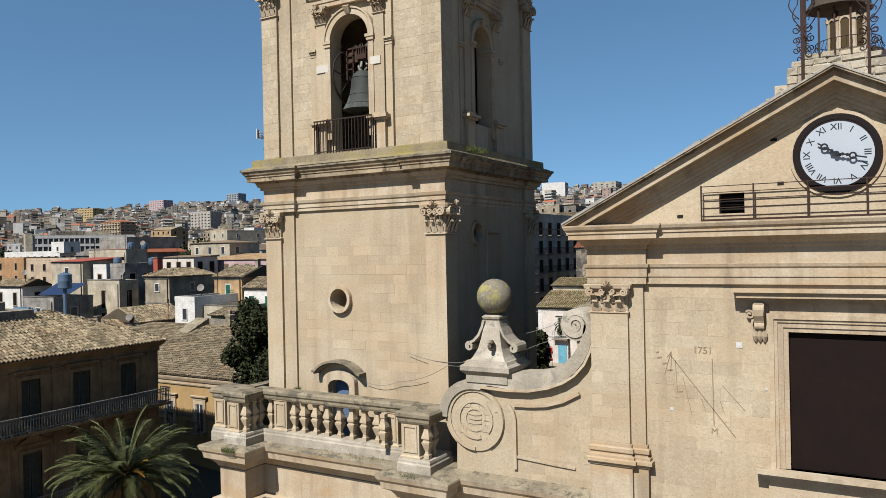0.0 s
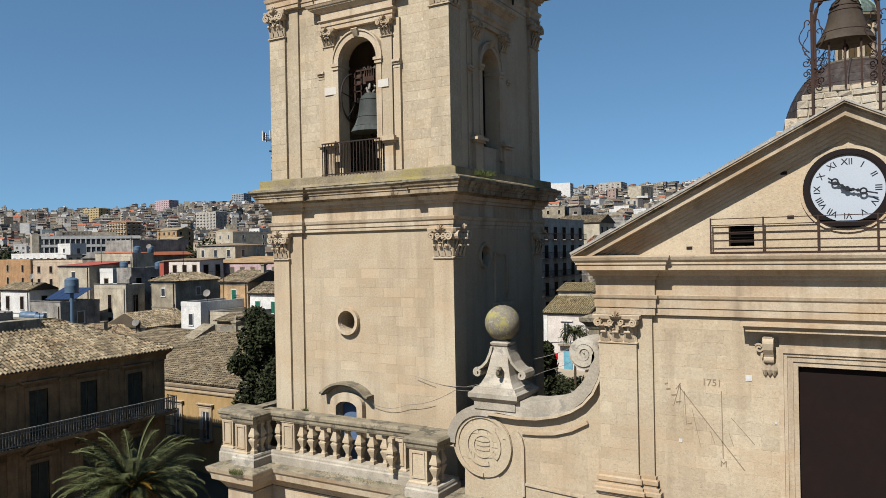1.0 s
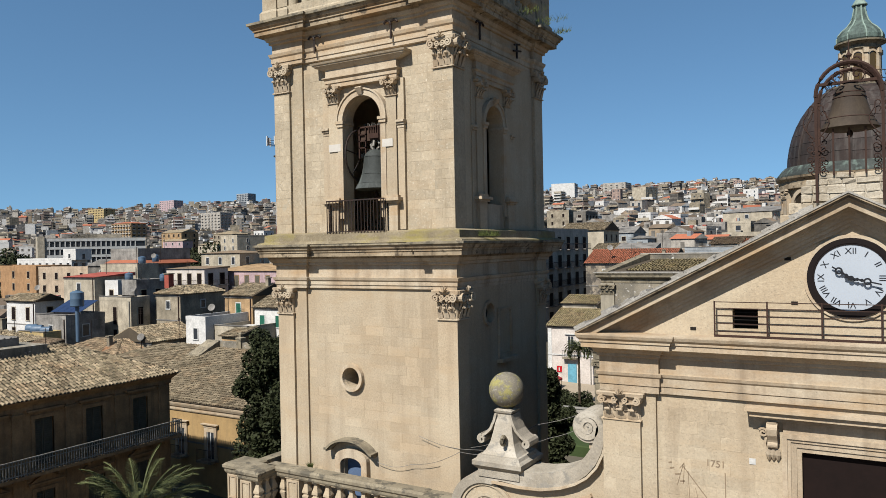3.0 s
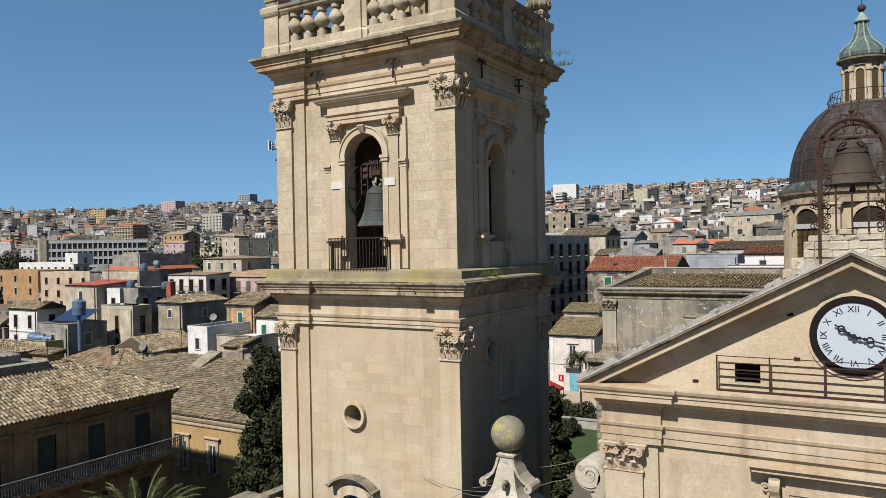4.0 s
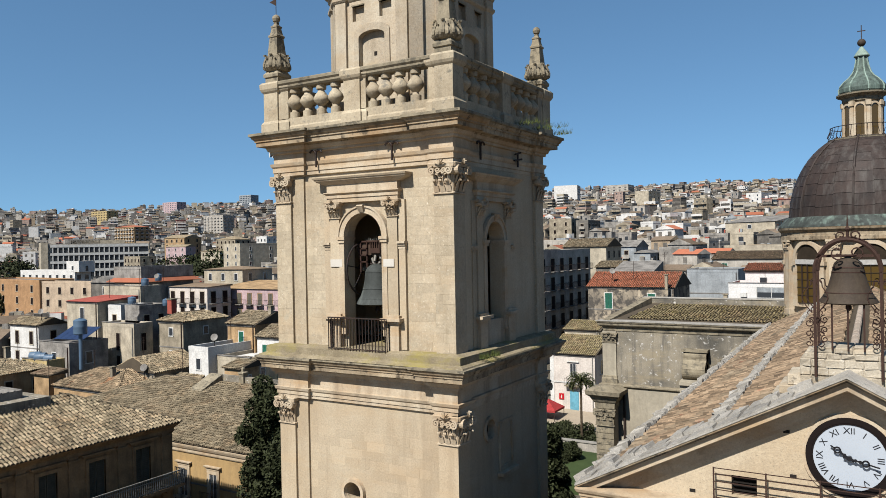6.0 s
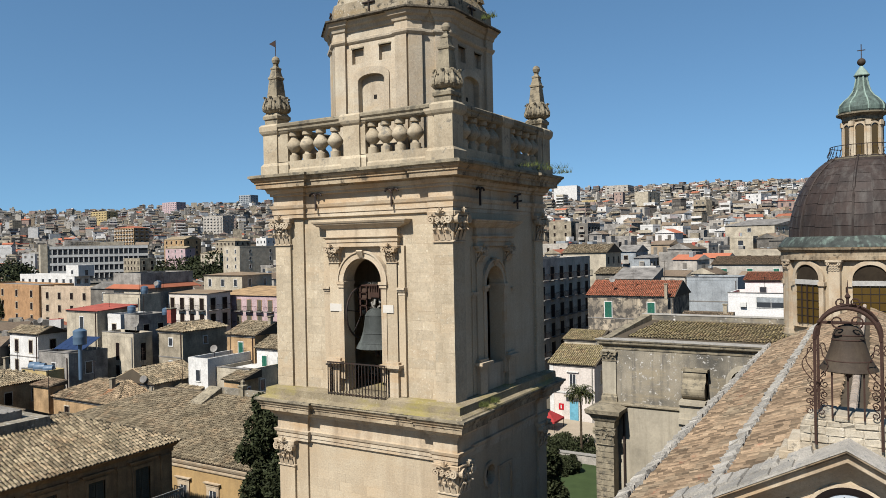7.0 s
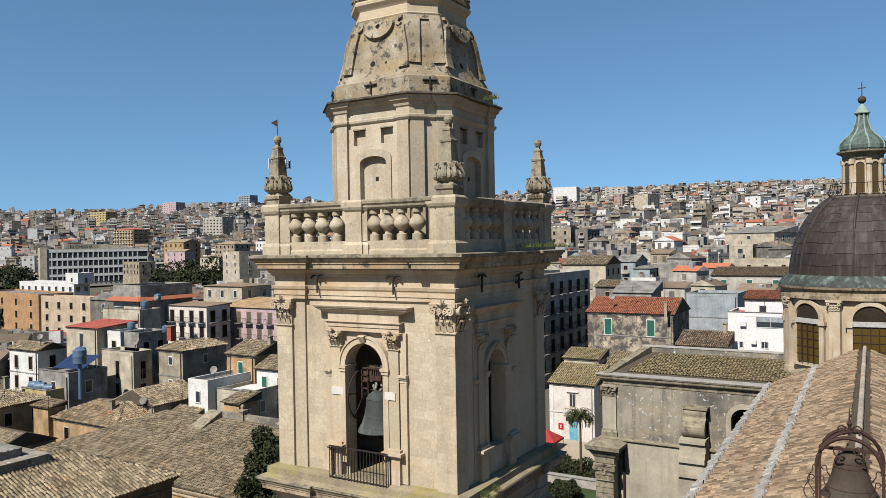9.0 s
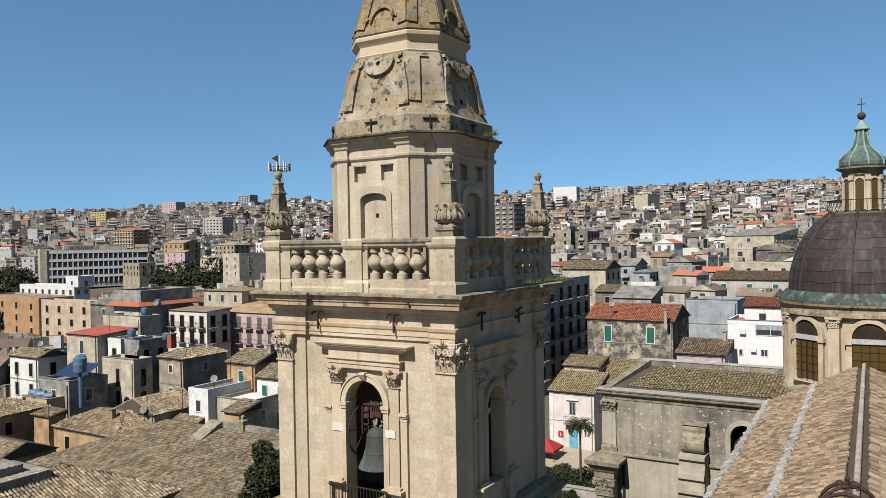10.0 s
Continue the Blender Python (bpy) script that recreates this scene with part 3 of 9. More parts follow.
part("lower_cornice", moulding(plan_e, E_L[12:]), STONE_STAINED, tower, "cornice streaked with dark stains")
part("cornice_lip", moulding(plan_e, [(0.53, 18.702), (0.58, 18.73), (0.58, 18.80), (0.3, 18.82)]), STONE_OLD, tower)
part("ledge", moulding(rect(TX0, TX1, TY0, TY1), [(0.48, 18.80), (0.46, 18.85), (0.30, 18.90), (0.29, 19.12), (0.02, 19.18)]), STONE_MOSS, tower, "mossy stone ledge with yellow lichen")
for u0, u1 in ((TX0 + 0.02, TX0 + PW - 0.02), (TX1 - PW + 0.02, TX1 - 0.02)):
    capital("capital", tower, u0, u1, TY0, 16.46, 17.36, STONE_TRIM)
for u0, u1 in ((TY0 + 0.02, TY0 + PW - 0.02), (TY1 - PW + 0.02, TY1 - 0.02)):
    capital("capital", tower, u0, u1, TX1, 16.46, 17.36, STONE_TRIM, True)

# upper storey: four walls with the belfry's arched openings
Z0, Z1, ZA = 19.1, 24.9, 23.48
AC, AW = -14.25, 0.74
part("belfry_floor", B(TX0 + 0.3, TX1 - 0.3, TY0 + 0.3, TY1 - 0.3, 18.7, 19.15), STONE_TRIM, tower)
part("belfry_ceiling", B(TX0 + 0.3, TX1 - 0.3, TY0 + 0.3, TY1 - 0.3, 24.3, 24.8), STONE_TRIM, tower)
up = part("upper_storey", slab([(TX0 + PW - 0.02, Z0)] + arch(AC, AW, Z0, ZA)[:1] + arch(AC, AW, Z0, ZA)[:1:-1] + arch(AC, AW, Z0, ZA)[1:2] + [(TX1 - PW + 0.02, Z0), (TX1 - PW + 0.02, Z1), (TX0 + PW - 0.02, Z1)], [], front, TY0 + PF, TY0 + 0.55), STONE, tower)
SC, SW = 21.63, 0.60
A2 = arch(SC, SW, 19.95, 23.15)
part("upper_side_wall", slab([(TY0 + PW - 0.02, Z0), (TY1 - PW + 0.02, Z0), (TY1 - PW + 0.02, Z1), (TY0 + PW - 0.02, Z1)], [A2], side, TX1 - PR, TX1 - 0.55), STONE, tower)
part("upper_side_wall", B(TX0 + PR, TX0 + 1.0, TY0 + PW, TY1 - PW, Z0, Z1), STONE, tower)
part("upper_back_wall", B(TX0 + PW, TX1 - PW, TY1 - 1.0, TY1 - PR, Z0, Z1), STONE, tower)
part("inner_wall", B(TX0 + 1.0, TX1 - 1.0, 21.75, 21.95, 19.15, 24.3), STONE_TRIM, tower)
for a, b in ((TX0, TX0 + PW), (TX1 - PW, TX1)):
    for c, d in ((TY0, TY0 + PW), (TY1 - PW, TY1)):
        part("pilaster", B(a, b, c, d, Z0, Z1), STONE_UP, tower)
part("pilaster", B(-17.24, -16.73, TY0 + 0.09, TY0 + 0.5, Z0, Z1), STONE_UP, tower)


def aedicule(c, w, wall, turned, zs, zc):
    """The frame of a belfry opening: pedestals, pilasters, archivolt, small capitals, entablature and hood."""
    put = (lambda u, v, e: (wall - (e - wall), u, v)) if turned else front

    def bx(u0, u1, e0, e1, v0, v1, bm=None):
        bm = bm or bmesh.new()
        a, b = put(u0, v0, wall - e0), put(u1, v1, wall - e1)
        return box(bm, min(a[0], b[0]), max(a[0], b[0]), min(a[1], b[1]), max(a[1], b[1]), v0, v1)
    for s in (-1, 1):
        pc = c + s * (w + 0.40)
        bm = bx(pc - 0.24, pc + 0.24, -0.2, 0.16, 19.12, 20.02)
        bx(pc - 0.30, pc + 0.30, -0.2, 0.23, 20.02, 20.09, bm)
        bx(pc - 0.37, pc + 0.37, -0.2, 0.30, 20.09, 20.18, bm)
        bx(pc - 0.28, pc + 0.28, -0.2, 0.19, 20.18, 20.26, bm)
        part("pedestal", bm, STONE_TRIM, tower)
        part("frame_pilaster", bx(pc - 0.19, pc + 0.19, -0.2, 0.07, 20.2, zc), STONE, tower)
        part("jamb", bx(c + s * (w + 0.105) - 0.10, c + s * (w + 0.105) + 0.10, -0.2, 0.10, 19.6, zs), STONE_TRIM, tower)
        bm = bx(c + s * (w + 0.10) - 0.16, c + s * (w + 0.10) + 0.16, -0.2, 0.17, zs, zs + 0.09)
        bx(c + s * (w + 0.10) - 0.13, c + s * (w + 0.10) + 0.13, -0.2, 0.14, zs - 0.10, zs, bm)
        bx(c + s * (w + 0.04) - 0.08, c + s * (w + 0.04) + 0.08, -0.45, -0.2, zs, zs + 0.09, bm)
        part("impost", bm, STONE_TRIM, tower)
        oc_ = c + s * (w + 0.74)
        part("outer_strip", bx(oc_ - 0.12, oc_ + 0.12, -0.2, 0.035, 19.2, zc), STONE, tower)
        bm = bx(oc_ - 0.13, oc_ + 0.13, -0.2, 0.05, zs - 0.32, zs - 0.26)
        bx(oc_ - 0.135, oc_ + 0.135, -0.2, 0.08, zs - 0.22, zs - 0.15, bm)
        bx(oc_ - 0.15, oc_ + 0.15, -0.2, 0.13, zs - 0.15, zs - 0.08, bm)
        part("strip_cap", bm, STONE_TRIM, tower)
        capital("small_capital", tower, pc - 0.2, pc + 0.2, wall - 0.06 if not turned else wall + 0.06, zc - 0.52, zc + 0.02, STONE_TRIM, turned)
    bm = bmesh.new()
    ar = [(c + (w + 0.11) * math.cos(math.pi * i / 16), zs + 0.09 + (w + 0.11) * math.sin(math.pi * i / 16)) for i in range(17)]
    ribbon(bm, ar, 0.20, put, wall - 0.10, wall + 0.2)
    ribbon(bm, [(c + (u - c) * 1.13, zs + 0.09 + (v - zs - 0.09) * 1.13) for u, v in ar], 0.05, put, wall - 0.14, wall + 0.2)
    part("archivolt", bm, STONE_TRIM, tower)
    bm = bmesh.new()
    loft(bm, [[put(c - 0.08 - g, v, wall - o), put(c + 0.08 + g, v, wall - o), put(c + 0.08 + g, v, wall), put(c - 0.08 - g, v, wall)] for v, o, g in ((zs + w + 0.12, 0.12, 0), (zs + w + 0.32, 0.25, 0.04), (zs + w + 0.36, 0.2, 0.04))])
    part("keystone", bm, STONE_TRIM, tower)
    bm = bmesh.new()
    loft(bm, [[put(c - w - g, zc + v, wall - o), put(c + w + g, zc + v, wall - o), put(c + w + g, zc + v, wall + 0.2), put(c - w - g, zc + v, wall + 0.2)] for v, o, g in
              ((0.0, 0.11, 0.66), (0.14, 0.11, 0.66), (0.145, 0.14, 0.69), (0.25, 0.14, 0.69), (0.30, 0.20, 0.75), (0.33, 0.20, 0.75), (0.335, 0.12, 0.66), (0.58, 0.12, 0.66), (0.60, 0.15, 0.80), (0.64, 0.19, 0.86),
               (0.68, 0.23, 1.00), (0.71, 0.25, 1.02), (0.715, 0.28, 1.05), (0.76, 0.29, 1.06), (0.765, 0.32, 1.09), (0.82, 0.35, 1.12), (0.84, 0.24, 0.95))])
    part("hood", bm, STONE_TRIM, tower)


aedicule(AC, AW, TY0 + PR, False, 22.65, 23.86)
aedicule(SC, SW, TX1 - PR, True, 22.46, 23.80)
part("sill_panel", B(TX1 - 0.5, TX1 - 0.08, SC - 0.6, SC + 0.6, 19.12, 19.98), STONE_TRIM, tower)
E_U = [(0.0, 24.84), (0.03, 24.86), (0.03, 24.98), (0.06, 24.99), (0.06, 25.14), (0.10, 25.19), (0.13, 25.29), (0.03, 25.30), (0.03, 25.60), (0.11, 25.62), (0.11, 25.70), (0.17, 25.72), (0.21, 25.82),
       (0.23, 25.87), (0.44, 25.88), (0.44, 26.02), (0.48, 26.03), (0.48, 26.08), (0.54, 26.13), (0.57, 26.2)]
part("upper_architrave", moulding(plan_e, E_U[:9]), STONE_TRIM, tower)
part("upper_frieze", moulding(plan_e, E_U[8:13]), STONE_TRIM, tower)
part("upper_cornice", moulding(plan_e, E_U[12:]), STONE_STAINED, tower, "cornice streaked with dark stains")
part("cornice_lip", moulding(plan_e, [(0.57, 26.202), (0.63, 26.23), (0.63, 26.31), (0.5, 26.34)]), STONE_OLD, tower, "cornice edge dark with lichen")
for u0, u1 in ((TX0 + 0.02, TX0 + PW - 0.02), (TX1 - PW + 0.02, TX1 - 0.02)):
    capital("capital", tower, u0, u1, TY0, 23.94, 24.86, STONE_TRIM)
for u0, u1 in ((TY0 + 0.02, TY0 + PW - 0.02), (TY1 - PW + 0.02, TY1 - 0.02)):
    capital("capital", tower, u0, u1, TX1, 23.94, 24.86, STONE_TRIM, True)


def anchor(x, y, z, parent, turned=False, cross=False):
    put = (lambda u, v, e: (y - (e - y), u, v)) if turned else front
    bm = bmesh.new()
    tube(bm, [put(x, z, y - 0.05), put(x, z - 0.45, y - 0.05)], 0.035)
    if cross:
        for dz, w in ((0.02, 0.22), (-0.2, 0.3)):
            tube(bm, [put(x - w, z + dz - 0.05, y - 0.06), put(x + w, z + dz + 0.05, y - 0.06)], 0.035)
    else:
        for s in (-1, 1):
            tube(bm, [put(x + s * 0.13 * (1 - math.cos(a)), z + 0.13 * math.sin(a) - 0.02, y - 0.06) for a in [math.pi * i / 8 for i in range(8)]], 0.035)
    part("wall_anchor", bm, IRON, parent, "black iron tie-rod anchor")


anchor(-16.05, TY0 + 0.0, 25.52, tower)
anchor(-13.0, TY0 + 0.0, 25.52, tower)
anchor(20.6, TX1, 25.52, tower, True)
anchor(23.3, TX1, 25.5, tower, True, True)

# upper balustrade
BZ0, BZ1 = 26.34, 28.0
bx0, bx1, by0, by1 = TX0 - 0.13, TX1 + 0.26, TY0 - 0.35, TY1 + 0.22
part("parapet_base", moulding(rect(bx0 + 0.06, bx1 - 0.06, by0 + 0.06, by1 - 0.06), [(0.0, 26.30), (0.04, 26.34), (0.04, 26.44), (0.0, 26.5), (0.0, 26.74), (-0.42, 26.76)]), STONE_PARAPET, tower)
bm = bmesh.new()
for r in (rect(bx0, bx1, by0, by0 + 0.42), rect(bx0, bx1, by1 - 0.42, by1), rect(bx0, bx0 + 0.42, by0 + 0.42, by1 - 0.42), rect(bx1 - 0.42, bx1, by0 + 0.42, by1 - 0.42)):
    moulding(r, [(-0.02, 27.72), (0.03, 27.78), (0.03, 27.84), (0.08, 27.9), (0.08, 27.98), (0.02, 28.02)], bm)
part("handrail", bm, STONE_OLD, tower, "lichened stone handrail")


def parapet_pier(x0, x1, y0, y1):
    part("parapet_pier", moulding(rect(x0, x1, y0, y1), [(0.07, 26.34), (0.07, 26.62), (0.03, 26.68), (0.0, 26.72), (0.0, 27.66), (0.05, 27.72), (0.09, 27.80), (0.10, 27.96), (0.04, 28.03)]), STONE_PARAPET, tower)


for x in (bx0, bx1 - 0.62):
    for y in (by0, by1 - 0.62):
        parapet_pier(x, x + 0.62, y, y + 0.62)
parapet_pier(bx0 + 0.625, bx0 + 1.05, by0 + 0.06, by0 + 0.4)
parapet_pier(bx1 - 0.86, bx1 - 0.625, by0 + 0.04, by0 + 0.4)
parapet_pier(-14.60, -13.97, by0, by0 + 0.42)
parapet_pier(-13.965, -13.78, by0 + 0.06, by0 + 0.42)
parapet_pier(bx1 - 0.42, bx1, 21.8, 22.4)
parapet_pier(bx1 - 0.4, bx1 - 0.04, by1 - 1.0, by1 - 0.62)
bme = baluster_mesh("baluster", 0.98, 1.95, STONE_PARAPET, prof=[(0.085, 0.0), (0.085, 0.20), (0.055, 0.22), (0.045, 0.29), (0.07, 0.34), (0.125, 0.46), (0.135, 0.54), (0.11, 0.65), (0.065, 0.76), (0.05, 0.84), (0.085, 0.86), (0.09, 1.0)])
for x in (-16.85, -16.28, -15.70, -15.10, -13.60, -13.10, -12.58, -12.02):
    put_at("baluster", bme, tower, pose(x, by0 + 0.22, 26.74))
    put_at("baluster", bme, tower, pose(x, by1 - 0.22, 26.74))
for y in (19.55, 20.15, 20.80, 21.42, 22.85, 23.42, 24.0, 24.55):
    put_at("baluster", bme, tower, pose(bx1 - 0.22, y, 26.74))
    put_at("baluster", bme, tower, pose(bx0 + 0.22, y, 26.74))


def pinnacle(x, y):
    """A square foot, a fat bulb wrapped in curling leaves, a tapered shaft, a moulded cap and a ball."""
    p = part("pinnacle", lathe(bmesh.new(), [(0.40, 27.98), (0.40, 28.20), (0.46, 28.22), (0.47, 28.32), (0.42, 28.36), (0.36, 28.43)], (x, y, 0), sq=4, turn=math.pi / 4), STONE_OLD, tower, "lichened stone pinnacle")
    bulb = [(0.28, 28.42), (0.37, 28.46), (0.425, 28.53), (0.435, 28.62), (0.41, 28.72), (0.36, 28.83), (0.33, 28.95), (0.26, 29.03)]
    bm = lathe(bmesh.new(), bulb, (x, y, 0), 24)
    for i in range(8):
        a = 2 * math.pi * i / 8 + 0.2
        for off, size in ((0.0, 1.0), (math.pi / 8, 0.72)):
            rings = []
            for z, r, o in ((28.47, 0.38, 0.05), (28.56, 0.455, 0.13), (28.66, 0.455, 0.16), (28.76, 0.42, 0.13), (28.86, 0.38, 0.15), (28.93, 0.375, 0.18), (28.98, 0.405, 0.15), (28.97, 0.43, 0.11), (28.92, 0.425, 0.06)):
                zz = 28.47 + (z - 28.47) * size
                b = a + off
                w = o * size * (1.0 if off == 0 else 0.8)
                rr = r if off == 0 else r - 0.008
                rings.append([(x + rr * math.cos(b - w), y + rr * math.sin(b - w), zz), (x + (rr + 0.035) * math.cos(b), y + (rr + 0.035) * math.sin(b), zz), (x + rr * math.cos(b + w), y + rr * math.sin(b + w), zz), (x + (rr - 0.06) * math.cos(b), y + (rr - 0.06) * math.sin(b), zz)])
            loft(bm, rings)
    part("leaf_cup", bm, STONE_OLD, p)
    part("spirelet", lathe(bmesh.new(), [(0.31, 29.0), (0.235, 29.58), (0.27, 29.60), (0.28, 29.66), (0.23, 29.69), (0.19, 29.80), (0.165, 29.92), (0.19, 29.94), (0.19, 29.99), (0.12, 30.02), (0.08, 30.08), (0.10, 30.11), (0.08, 30.14)], (x, y, 0), sq=4, turn=math.pi / 4), STONE_OLD, p)
    part("finial_ball", lathe(bmesh.new(), [(0.05, 30.12), (0.11, 30.16), (0.14, 30.25), (0.12, 30.33), (0.06, 30.385), (0.01, 30.40)], (x, y, 0), 14), STONE_OLD, p)
    return p


px0, px1, py0, py1 = bx0 + 0.33, bx1 - 0.35, by0 + 0.33, by1 - 0.31
p1 = pinnacle(px0, py0)
pinnacle(px1, py0)
pinnacle(px1, py1)
pinnacle(px0, py1)
bm = bmesh.new()
tube(bm, [(px0, py0, 30.3), (px0, py0, 30.95)], 0.012)
me = [bm.verts.new(q) for q in ((px0, py0, 30.95), (px0 - 0.28, py0 - 0.02, 30.86), (px0, py0, 30.7), (px0, py0 + 0.01, 30.95), (px0 - 0.28, py0 - 0.01, 30.86), (px0, py0 + 0.01, 30.7))]
bm.faces.new(me[:3]), bm.faces.new(me[3:])
part("wind_vane", bm, IRON, p1)

# octagonal drum and spire
OC = Vector((-14.34, 22.2))


def octagon(long_, short):
    """A square with cut corners: half-width to the long sides and half-length of those sides."""
    return [(OC.x + a, OC.y + b) for a, b in ((-short, -long_), (short, -long_), (long_, -short), (long_, short), (short, long_), (-short, long_), (-long_, short), (-long_, -short))]


HW, HS = 2.38, 1.45
oct_plan = octagon(HW, HS)
part("drum", moulding(offset(oct_plan, -0.16), [(0.0, 26.4), (0.0, 30.9)]), STONE_DRUM, tower)
PILASTER = 0.44


def broken(plan, w, e):
    """An octagon whose corners step forward by e over a width w on both sides."""
    out, n8 = [], len(plan)
    far = offset(plan, e)
    for i in range(n8):
        v, before, after = Vector(plan[i]), Vector(plan[i - 1]), Vector(plan[(i + 1) % n8])
        d1, d2 = (v - before).normalized(), (after - v).normalized()
        n1, n2 = Vector((d1.y, -d1.x)), Vector((d2.y, -d2.x))
        p, q = v - d1 * w, v + d2 * w
        out += [tuple(p), tuple(p + n1 * e), far[i], tuple(q + n2 * e), tuple(q)]
    return out


for k in range(8):
    a, b = Vector(oct_plan[k]), Vector(oct_plan[(k + 1) % 8])
    d = (b - a).normalized()
    nrm = Vector((d.y, -d.x))
    L = (b - a).length
    c = (a + b) / 2

    def onface(u, v, e, c=c, d=d, nrm=nrm):
        w = c + d * u + nrm * e
        return (w.x, w.y, v)
    for s0, s1 in ((0.0, PILASTER), (L - PILASTER, L)):
        q = [a + d * s0, a + d * s1, a + d * s1 + nrm * 0.10, a + d * s0 + nrm * 0.10]
        part("drum_pilaster", loft(bmesh.new(), [[(v.x, v.y, z) for v in q] for z in (26.4, 30.6)]), STONE_DRUM, tower)
    field = [(-L / 2, 26.4), (L / 2, 26.4), (L / 2, 30.6), (-L / 2, 30.6)]
    if k % 2 == 0:
        # a blind arched door with two small blind windows over it, sunk into the wall
        holes = [arch(0, 0.52, 28.01, 29.52, 12, 0.2)]
        for s in (-1, 1):
            holes.append([(s * 0.55 - 0.24, 29.92), (s * 0.55 + 0.24, 29.92), (s * 0.55 + 0.24, 30.42), (s * 0.55 - 0.24, 30.42)])
        dw = part("drum_wall", slab(field, holes, onface, 0.0, -0.2), STONE_DRUM, tower)
        drum_front = dw if k == 0 else drum_front
        part("blind_arch", slab(arch(0, 0.72, 28.0, 29.76, 12, 0.3), [arch(0, 0.525, 28.0, 29.525, 12, 0.2)], onface, 0.05, -0.05), STONE_DRUM, tower)
        for s in (-1, 1):
            part("window_shelf", slab([(s * 0.55 - 0.26, 30.42), (s * 0.55 + 0.26, 30.42), (s * 0.55 + 0.26, 30.46), (s * 0.55 - 0.26, 30.46)], [], onface, 0.03, -0.1), STONE_OLD, tower)
        # no hole is cut: a dark plate paints its shaded inside
        part("putlog_hole", slab([(-0.04, 28.72), (0.08, 28.72), (0.08, 28.86), (-0.04, 28.86)], [], onface, -0.154, -0.22), DARK, tower)
    else:
        part("drum_wall", slab(field, [], onface, 0.0, -0.2), STONE_DRUM, tower)
part("drum_architrave", moulding(broken(oct_plan, PILASTER, 0.10), [(0.0, 30.58), (0.03, 30.61), (0.07, 30.66), (0.08, 30.73), (0.01, 30.76), (0.01, 31.0)]), STONE_DRUM, tower)
part("drum_cornice", moulding(broken(oct_plan, PILASTER, 0.09), [(0.02, 31.0), (0.06, 31.03), (0.09, 31.14), (0.17, 31.2), (0.20, 31.3), (0.24, 31.33)]), STONE_DRUM, tower)
part("cornice_slab", moulding(oct_plan, [(0.30, 31.33), (0.37, 31.335), (0.39, 31.36), (0.37, 31.42), (0.2, 31.45)]), STONE_BLACK, tower, "thin dark-stained slab capping the drum cornice")
flare = [(2.45, 1.49, 31.42), (2.43, 1.48, 31.98), (2.33, 1.41, 32.05), (2.20, 1.31, 32.32), (2.10, 1.24, 32.65), (2.03, 1.19, 33.05), (2.00, 1.17, 33.4), (1.92, 1.12, 33.8), (1.79, 1.03, 34.15), (1.70, 0.98, 34.2)]
part("spire_base", loft(bmesh.new(), [[(x, y, z) for x, y in octagon(h, s)] for h, s, z in flare]), STONE_LICHEN, tower, "flared spire base mottled with lichen")
part("spire_cornice", loft(bmesh.new(), [[(x, y, z) for x, y in octagon(h, s)] for h, s, z in ((1.73, 1.0, 34.18), (1.76, 1.01, 34.24), (1.71, 0.98, 34.28), (1.70, 0.97, 34.56), (1.74, 1.0, 34.62), (1.84, 1.05, 34.74), (1.85, 1.06, 34.84), (1.76, 1.0, 34.92))]), STONE, tower)
needle = [(1.80, 1.02, 34.89), (1.84, 1.05, 34.94), (1.82, 1.04, 35.05), (1.74, 0.99, 35.3), (1.62, 0.92, 35.7), (1.42, 0.81, 36.45), (1.0, 0.57, 38.0), (0.5, 0.29, 39.8), (0.12, 0.07, 41.2)]
part("spire", loft(bmesh.new(), [[(x, y, z) for x, y in octagon(h, s)] for h, s, z in needle]), STONE_SPIRE, tower, "stone spire mottled with lichen")


def on_cone(rings, k):
    """Lays a flat outline (metres from the middle of side k, height) on a tapering octagon."""
    def put(u, v, e):
        i = max(j for j in range(len(rings) - 1) if rings[j][2] <= max(v, rings[0][2]))
        f = (v - rings[i][2]) / (rings[i + 1][2] - rings[i][2])
        ring = octagon(*[rings[i][m] + f * (rings[i + 1][m] - rings[i][m]) for m in (0, 1)])
        a, b = Vector(ring[k]), Vector(ring[(k + 1) % 8])
        d = (b - a).normalized()
        w = (a + b) / 2 + d * u + Vector((d.y, -d.x)) * e
        return (w.x, w.y, v)

    def half(v):
        i = max(j for j in range(len(rings) - 1) if rings[j][2] <= v)
        f = (v - rings[i][2]) / (rings[i + 1][2] - rings[i][2])
        ring = octagon(*[rings[i][m] + f * (rings[i + 1][m] - rings[i][m]) for m in (0, 1)])
        return (Vector(ring[(k + 1) % 8]) - Vector(ring[k])).length / 2
    return put, half


